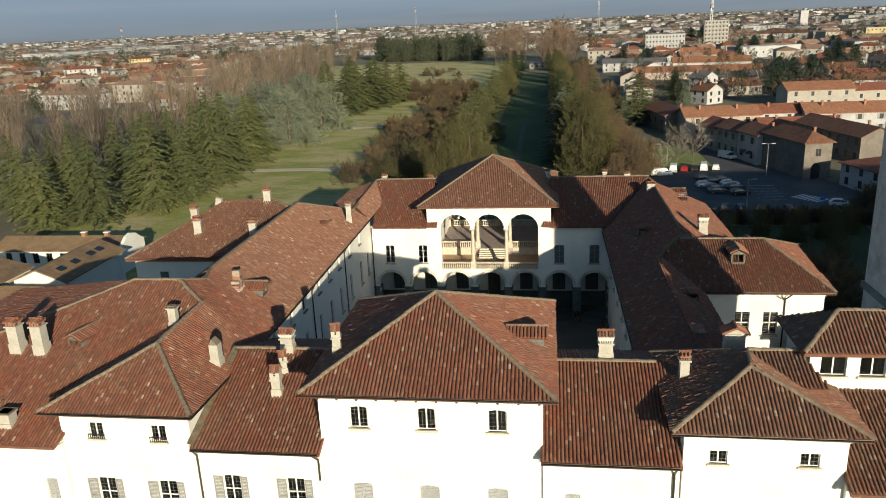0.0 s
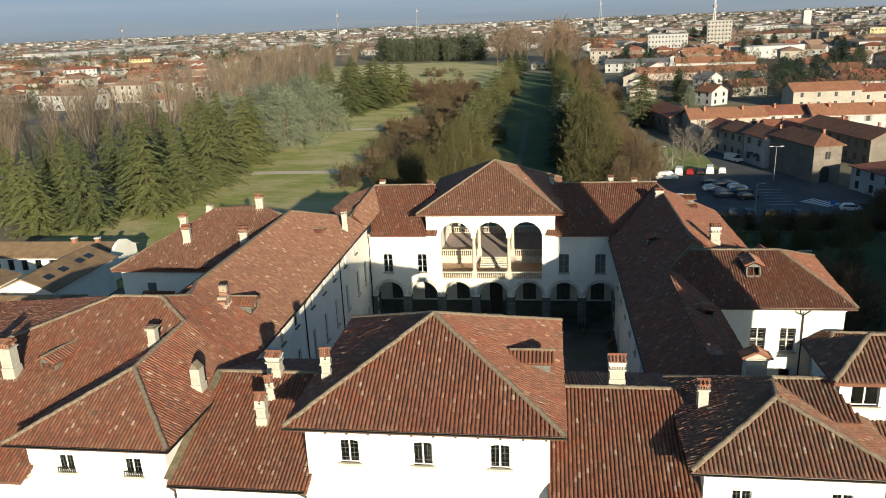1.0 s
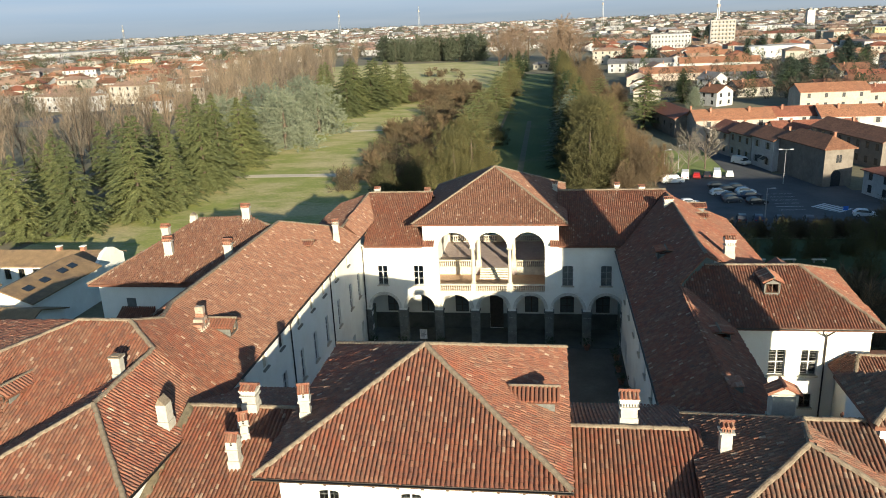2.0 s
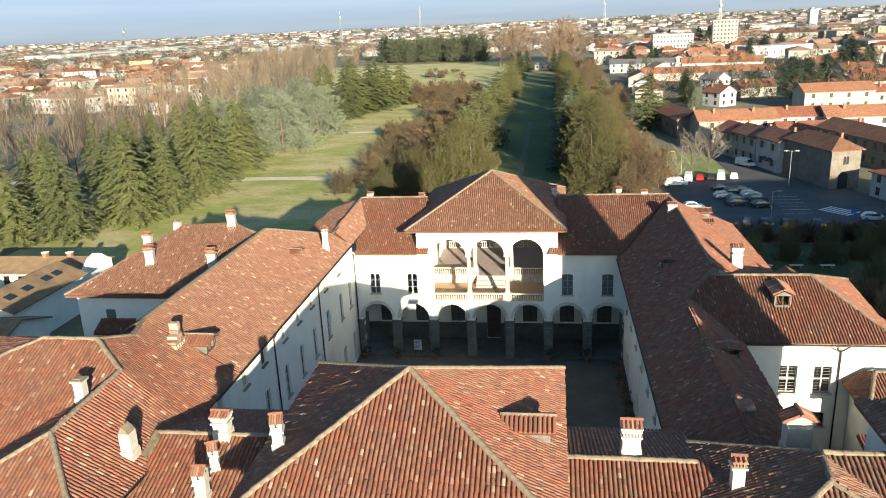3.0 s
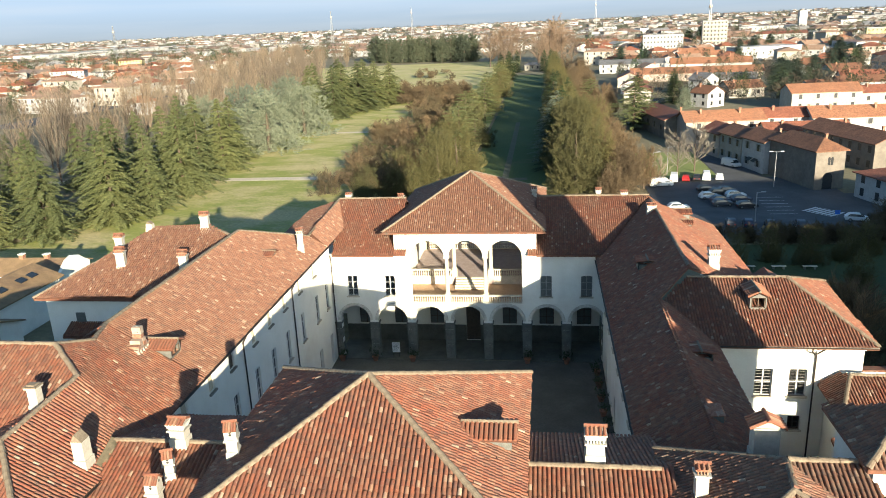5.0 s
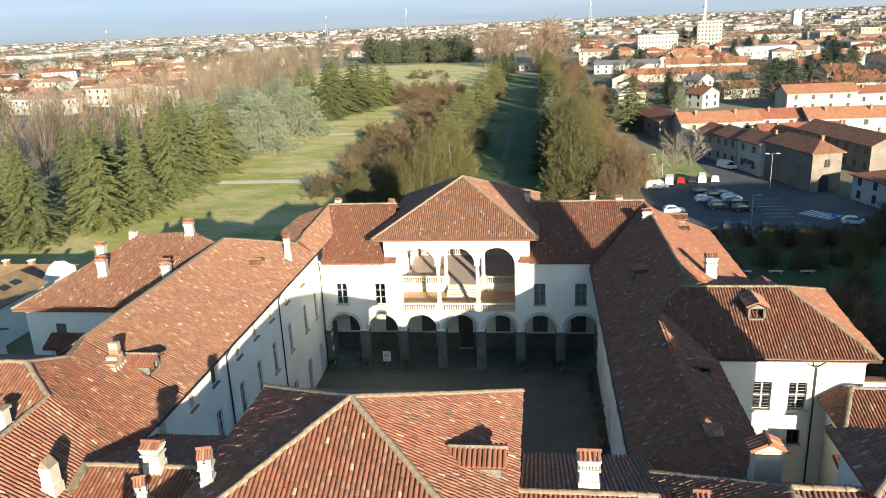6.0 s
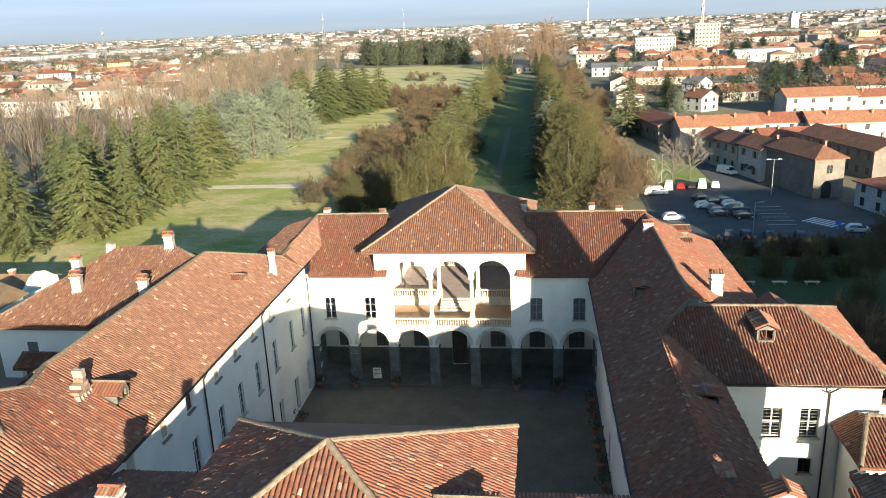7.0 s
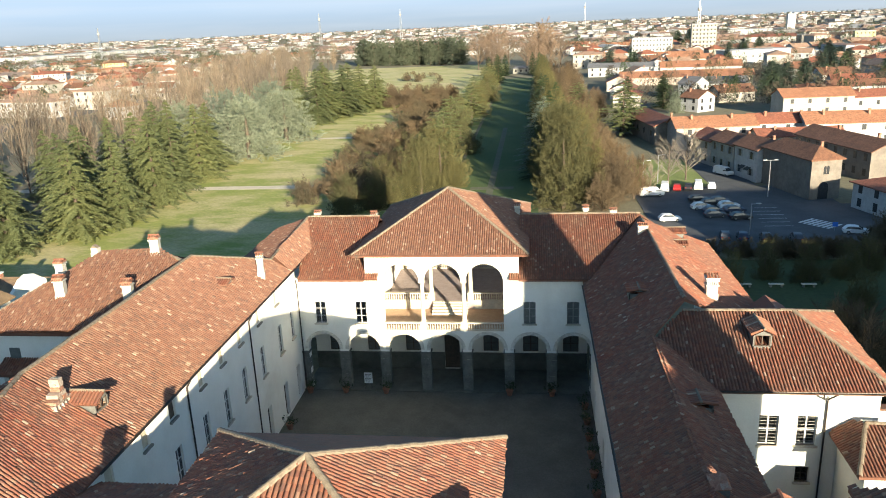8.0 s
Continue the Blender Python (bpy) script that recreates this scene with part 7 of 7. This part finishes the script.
kinds = [house("white town house with a tan tile roof", 13, 12, 4.4, 2.8, HOUSE[0], TAN_ROOF, False, 1, False, 1, every=3.6, sides="f"),
         house("cream town house with a red hipped roof", 13, 12, 5.2, 2.6, HOUSE[1], ROOFS[1], True, 2, False, 1, every=4.2, sides="f"),
         house("white town house with a brown roof", 15, 12, 4.6, 2.8, HOUSE[0], ROOFS[2], False, 1, False, 1, every=3.6, sides="f"),
         house("long pale terrace with a tan roof", 26, 13, 4.2, 2.9, HOUSE[0], TAN_ROOF, False, 1, False, 2, every=4, sides="f"),
         house("cream block of flats with a low roof", 18, 12, 9, 1.8, HOUSE[1], TAN_ROOF, True, 3, False, 0, "apartment_block", 3.6, sides="f"),
         house("low pale workshop with a flat grey roof", 28, 20, 4.2, 1, HOUSE[0], FLATROOF, False, 1, False, 0, "workshop", 5, True, "f"),
         house("pink town house with an orange hipped roof", 13, 13, 4.8, 2.6, HOUSE[3], ROOFS[0], True, 1, False, 1, every=3.6, sides="f"),
         house("long cream terrace with an orange roof", 30, 12, 4.4, 2.8, HOUSE[1], ROOFS[0], False, 1, False, 2, every=4.5, sides="f")]
used = [(58, 83, 12), (53, 100, 14), (50, 114, 8), (53, 135, 12), (42, 152, 16), (72, 140, 12), (87, 138, 13), (72, 128, 12), (74, 103, 15), (69, 65, 10), (98, 196, 14), (72, 254, 8), (65, 211, 8), (62, 323, 17), (82, 322, 17), (102, 320, 17), (85, 372, 17), (112, 370, 17), (50, 385, 14), (68, 383, 14), (151, 461, 25), (103, 574, 18), (153, 622, 16), (84, 240, 10), (92, 282, 10), (112, 232, 10), (46, 262, 10), (44, 232, 10), (138, 268, 10), (48, 300, 11), (103, 256, 9), (290, 960, 45), (232, 705, 28), (214, 452, 12), (297, 656, 14), (130, 242, 14), (120, 205, 13), (-219, 257, 20), (-165, 240, 10), (-150, 268, 13), (-398, 648, 16), (-352, 474, 18), (100, 244, 8), (119, 286, 8), (127, 283, 8), (150, 324, 8), (57, 208, 6), (59, 234, 6)]
first = [True] * len(kinds)
rt = random.Random(11)
tries = 0
count = 0
while count < 300 and tries < 9000:
    tries += 1
    if rt.random() < 0.5:
        y = 200 + 610 * rt.random()
        x = rt.uniform(42 if y > 330 else 105, 95 + 0.62 * (y - 100))
    else:
        y = 270 + 560 * rt.random()
        x = rt.uniform(-150 - 0.98 * (y - 120), -195 - 0.1 * (y - 270))
    k = rt.choice((0, 0, 1, 1, 2, 2, 3, 3, 4, 5, 6, 7, 7))
    rad = (7.5, 7.5, 8.5, 13, 11, 16, 7.5, 14)[k]
    if any((x - a) ** 2 + (y - b) ** 2 < (rad + c) ** 2 for a, b, c in used):
        continue
    used.append((x, y, rad))
    ang = rt.choice((-8, -4, 8, 12, 30, -30, 84, 96)) + rt.uniform(-6, 6)
    if first[k]:
        place(kinds[k], x, y, ang)
        first[k] = False
    else:
        copy_thing(kinds[k], pose(x, y, 0, 0, 0, ang))
    count += 1


def island_palette(name, colours, rough=0.9):
    m, t, b = nodes_of(name)
    r = ramp(t, [(i / len(colours), c) for i, c in enumerate(colours)])
    r.color_ramp.interpolation = "CONSTANT"
    t.links.new(t.nodes.new("ShaderNodeNewGeometry").outputs["Random Per Island"], r.inputs[0])
    n = noise_tex(t, 0.3, 4)
    k = ramp(t, [(0.3, (0.75, 0.75, 0.75)), (0.7, (1.1, 1.1, 1.1))])
    t.links.new(n.outputs[0], k.inputs[0])
    t.links.new(mixed(t, r.outputs[0], k.outputs[0], 1.0, "MULTIPLY"), b.inputs["Base Color"])
    b.inputs["Roughness"].default_value = rough
    return m


# Wall and roof colours greyed to stand in for distance haze.
far_w = island_palette("hazed_far_walls", [(0.4, 0.4, 0.4), (0.33, 0.31, 0.29), (0.5, 0.505, 0.51), (0.26, 0.24, 0.225), (0.35, 0.35, 0.345), (0.21, 0.21, 0.215)])
far_r = island_palette("hazed_far_roofs", [(0.26, 0.165, 0.125), (0.22, 0.135, 0.105), (0.19, 0.145, 0.12), (0.28, 0.195, 0.155), (0.28, 0.28, 0.285), (0.2, 0.14, 0.115)])
gw, grf, gwin = Geo(), Geo(), Geo()
for i in range(2900):
    y = 430 + 5800 * rt.random() ** 1.9
    x = rt.uniform(-0.82 * y - 150, 0.5 * y + 120)
    if math.hypot(x, y) > 4900 or (-190 - 0.1 * y < x < 70 and y < 720):
        continue
    if y < 860 and any((x - a) ** 2 + (y - b) ** 2 < (c + 11) ** 2 for a, b, c in used):
        continue
    w, d, h = rt.uniform(11, 34), rt.uniform(11, 20), rt.choice((3.2, 3.6, 4, 4, 4.5, 5, 6, 8.5)) * rt.uniform(0.9, 1.1)
    m = pose(x, y, 0, 0, 0, rt.uniform(-45, 45) + rt.choice((0, 90)))
    gw.box(-w / 2, -d / 2, 0, w / 2, d / 2, h, m)
    rg = gable_roof(w, d, h, rt.uniform(1.8, 3.4) if h < 7 else 0.6, rt.random() < 0.5)
    grf.add([m @ Vector(v) for v in rg.v[:6]], [(0, 1, 5, 4), (2, 3, 4, 5), (1, 2, 5), (3, 0, 4)])
    if y < 1800:
        for s in range(2, 5):
            for f in range(max(1, int(h / 3.2))):
                u, z = w * (s - 3) * 0.27, 1.6 + 3.1 * f
                gwin.box(u - 0.6, -d / 2 - 0.1, z, u + 0.6, -d / 2 + 0.1, z + 1.4, m)
far = thing("distant_town", "distant town of pale houses with red roofs, greyed for haze", "town", kind="stuff")
for n, g, mt in (("walls", gw, far_w), ("roofs", grf, far_r), ("windows", gwin, DARKWIN)):
    tagged(part(n, g.data, mt, far), kind="stuff")


def far_trees(name, label, spots, material, h0, h1, slim, per=46, leaf=0.2):
    """Many small far crowns, each a cloud of short sprays."""
    n = len(spots)
    s = np.array(spots)
    hh = prng.uniform(h0, h1, n)
    c = np.repeat(s, per, 0)
    hr = np.repeat(hh, per)
    q = prng.uniform(0.12, 1, n * per)
    rr = hr * slim * np.sin(np.pi * np.clip(q, 0, 0.98)) ** 0.7 * np.sqrt(prng.uniform(0.1, 1, n * per))
    an = prng.uniform(0, 6.283, n * per)
    p = np.stack((c[:, 0] + rr * np.cos(an), c[:, 1] + rr * np.sin(an), hr * q * 0.9), 1)
    w = unit(np.stack((np.cos(an) * 0.6, np.sin(an) * 0.6, np.full(n * per, 0.7)), 1) + prng.normal(0, 0.3, (n * per, 3)))
    side = unit(np.cross(w, prng.normal(0, 1, (n * per, 3))))
    ob = part(name, mesh_np(name, *blades(p, w, side, hr * leaf, hr * leaf * 0.26), material), material)
    tagged(ob, label, "trees", kind="stuff")


def in_town(n, near, far_y, rs):
    out = []
    while len(out) < n:
        y = near + (far_y - near) * rs.random() ** 1.5
        x = rs.uniform(-0.85 * y - 100, 0.52 * y + 90)
        if math.hypot(x, y) > 4900 or (-190 - 0.1 * y < x < 45 and y < 640):
            continue
        if any((x - a) ** 2 + (y - b) ** 2 < (c * 0.75) ** 2 for a, b, c in used):
            continue
        out.append((x, y))
    return out


far_trees("town_bare_trees", "bare grey-brown trees among the near town houses", in_town(800, 215, 850, rt), GREY_TWIG, 6, 11, 0.3, 170, 0.1)
far_trees("town_evergreens", "dark evergreen trees among the near town houses", in_town(400, 215, 800, rt), DARK_FIR, 6, 13, 0.2, 260, 0.075)
far_trees("plain_bare_trees", "bare grey-brown trees over the far plain", in_town(3600, 660, 6500, rt), GREY_TWIG, 8, 14, 0.4, 46, 0.16)
far_trees("plain_evergreens", "dark evergreen trees over the far plain", in_town(2400, 620, 6500, rt), DARK_FIR, 8, 15, 0.33, 60, 0.14)
garden = tree_thing("garden_cedar", "dense rounded grey-green cedar among town gardens", conifer_crown(13, 5.4, 0.42, 0.2, 0.02, 24, 0.42, 0.5, 34, 9, 0.8), leaf_material("garden_cedar_needles", (0.025, 0.04, 0.03), (0.046, 0.068, 0.052), (0.075, 0.105, 0.082)), 12, 0.4)
plant(garden, [(103, 256, 1.05), (112, 278, 0.85), (125.6, 286, 0.95), (155, 338, 1.15), (148, 332, 0.9), (70, 232, 0.5), (62, 262, 0.6), (150, 520, 0.9), (165, 540, 1.0), (182, 560, 1.0), (70, 420, 0.9), (56, 430, 1.0), (190, 420, 0.8), (112, 266, 0.95), (169, 764, 1.3), (160, 780, 1.2), (233, 968, 1.5), (130, 440, 0.8), (215, 520, 0.9), (98, 232, 0.6), (165, 300, 0.8), (176, 372, 0.9), (205, 480, 0.9)])
plant(copy_thing(dark, pose(57, 212, 0)), [(55.5, 222, 0.7), (88, 250, 0.55), (80, 262, 0.5)], 1.25)
plant(copy_thing(cedar, pose(57, 206, 0)), [(57.2, 206, 0.42)], 0.75)

# ---- small houses beside the palace ----
plain_house("long white house with a tan roof beside the lawn", -76, 16.3, -56, 23, 3.6, 1.2, "x", [(1.5 + 2.2 * k, 2.5 + 2.2 * k, 1.4, 3.0, 0) for k in range(6)])
gw_ = thing("gable_parapet", "curved white gable parapet of the long house", "wall")
g = Geo()
arc = [(0, 0), (7.6, 0), (7.6, 4.6), (6.6, 5.2), (5.2, 6.3), (3.8, 6.7), (2.4, 6.3), (1.0, 5.2), (0, 4.6)]
g.add([(-55.9, 15.6 + a * 0.9, b * 0.8) for a, b in arc] + [(-55.4, 15.6 + a * 0.9, b * 0.8) for a, b in arc], [tuple(range(9)), tuple(range(17, 8, -1))] + [(i, (i + 1) % 9, 9 + (i + 1) % 9, 9 + i) for i in range(9)])
part("parapet", g.data, PLASTER, gw_)
sky_h = plain_house("white house with a tan roof and roof windows", -60.2, -0.6, -53.2, 12.5, 4.8, 1.5, "y")
for y in (1.5, 4.5, 8.0, 10.0):
    s = part("skylight", Geo().box(-0.45, -0.6, 0.0, 0.45, 0.6, 0.08).data, CAR_GLASS, sky_h)
    s.matrix_basis = pose(-54.9, y, 5.65, 0, 22.5, 0)
plain_house("low white house with a broad tan roof", -63, -7.4, -50.5, 1.0, 3.5, 1.5, "x")
plain_house("white house with brown roof near the lawn", -74, -4, -62, 5, 4.8, 1.5, "y")
for x in (-63.3, -59.6):
    chm = thing("chimney_stack", "small brick chimney with white cap on the long house", "chimney", at=(x, 19.6, 0))
    part("shaft", Geo().box(-0.3, -0.3, 0, 0.3, 0.3, 5.3).data, BRICK, chm)
    part("cap", Geo().box(-0.38, -0.38, 5.3, 0.38, 0.38, 5.42).data, PLASTER, chm)

# ---- courtyard things ----
board = thing("notice_board", "white notice board standing in the arcade", "notice board", at=(-7.7, 0.2, 0.1))
part("panel", Geo().box(-0.4, -0.03, 0.55, 0.4, 0.03, 1.65).data, FRAME_WHITE, board)
for x in (-0.3, 0.3):
    part("leg", Geo().box(x - 0.03, -0.25, 0, x + 0.03, 0.25, 0.05).box(x - 0.025, -0.025, 0.05, x + 0.025, 0.025, 0.56).data, IRON, board)
for i in range(6):
    part("text_bar", Geo().box(-0.3, -0.036, 1.45 - 0.14 * i, 0.3 - 0.08 * (i % 3), -0.031, 1.49 - 0.14 * i).data, IRON, board)
POT = surface("clay_pot", (0.2, 0.09, 0.055), (0.3, 0.14, 0.085), 5, 0.85, 20, 0.2)
bush = thing("potted_shrub", "dark evergreen shrub in a clay pot against the arcade", "potted plant")
part("pot", Geo().lathe(0, 0, [(0.22, 0), (0.32, 0.45), (0.36, 0.46), (0.36, 0.54), (0.3, 0.55)], 14).data, POT, bush)
part("foliage", mesh_np("foliage", *lumpy_crown(1.5, 0.6, 600, 8, 0.12, 0.7, 0.1, 0.3, 12), DARK_FIR), DARK_FIR, bush).location = (0, 0, 0.4)
bspots = [(-9.75 + 3.9 * k, -0.65) for k in (0, 1, 4, 5)] + [(12.6, -3 - 2.6 * k) for k in range(9)] + [(-13.1, -7.5), (-13.2, -0.8)]
for i, (x, y) in enumerate(bspots):
    if i == 0:
        bush.matrix_basis = pose(x, y, 0.06)
    else:
        copy_thing(bush, pose(x, y, 0.06, 0, 0, 57 * i))

for x0, x1 in ((33.9, 35.3), (37.4, 39.2), (41.3, 43.1)):
    bn = thing("stone_bench", "long pale stone bench in the shaded garden", "bench", "benches of the garden", at=((x0 + x1) / 2, 28.9, 0.05))
    hw = (x1 - x0) / 2
    part("seat", Geo().box(-hw, -0.22, 0.36, hw, 0.22, 0.45).data, STONE_PALE, bn)
    for s in (-1, 1):
        part("leg", Geo().box(s * hw * 0.7 - 0.1, -0.18, 0, s * hw * 0.7 + 0.1, 0.18, 0.36).data, STONE, bn)

AWN = surface("dark_awning_cloth", (0.02, 0.025, 0.022), (0.045, 0.05, 0.045), 4, 0.8, 20, 0.1)
for u in (-1.6, 0.6):
    aw = part("awning", Geo().add([(u - 0.8, 0, 2.75), (u + 0.8, 0, 2.75), (u + 0.8, 0.9, 2.2), (u - 0.8, 0.9, 2.2), (u - 0.8, 0, 2.7), (u + 0.8, 0, 2.7), (u + 0.8, 0.9, 2.15), (u - 0.8, 0.9, 2.15)], [(0, 1, 2, 3), (7, 6, 5, 4), (3, 2, 6, 7), (0, 3, 7, 4), (1, 5, 6, 2)]).data, AWN, a, "dark cloth awning")
    aw.location = (0, 3.26, 0)

# ---- unseen shade casters beyond the view ----
# Blocks out of view, added to throw shade on garden and car park.
church = thing("church", "plain unseen blocks added to shade the garden and car park", "church")
g = Geo()
g.box(46, -35, 0, 72, -12, 15.5)
g.box(72.2, -30, 0, 112, -15, 24)
part("wall", g.data, PLASTER_OLD, church)
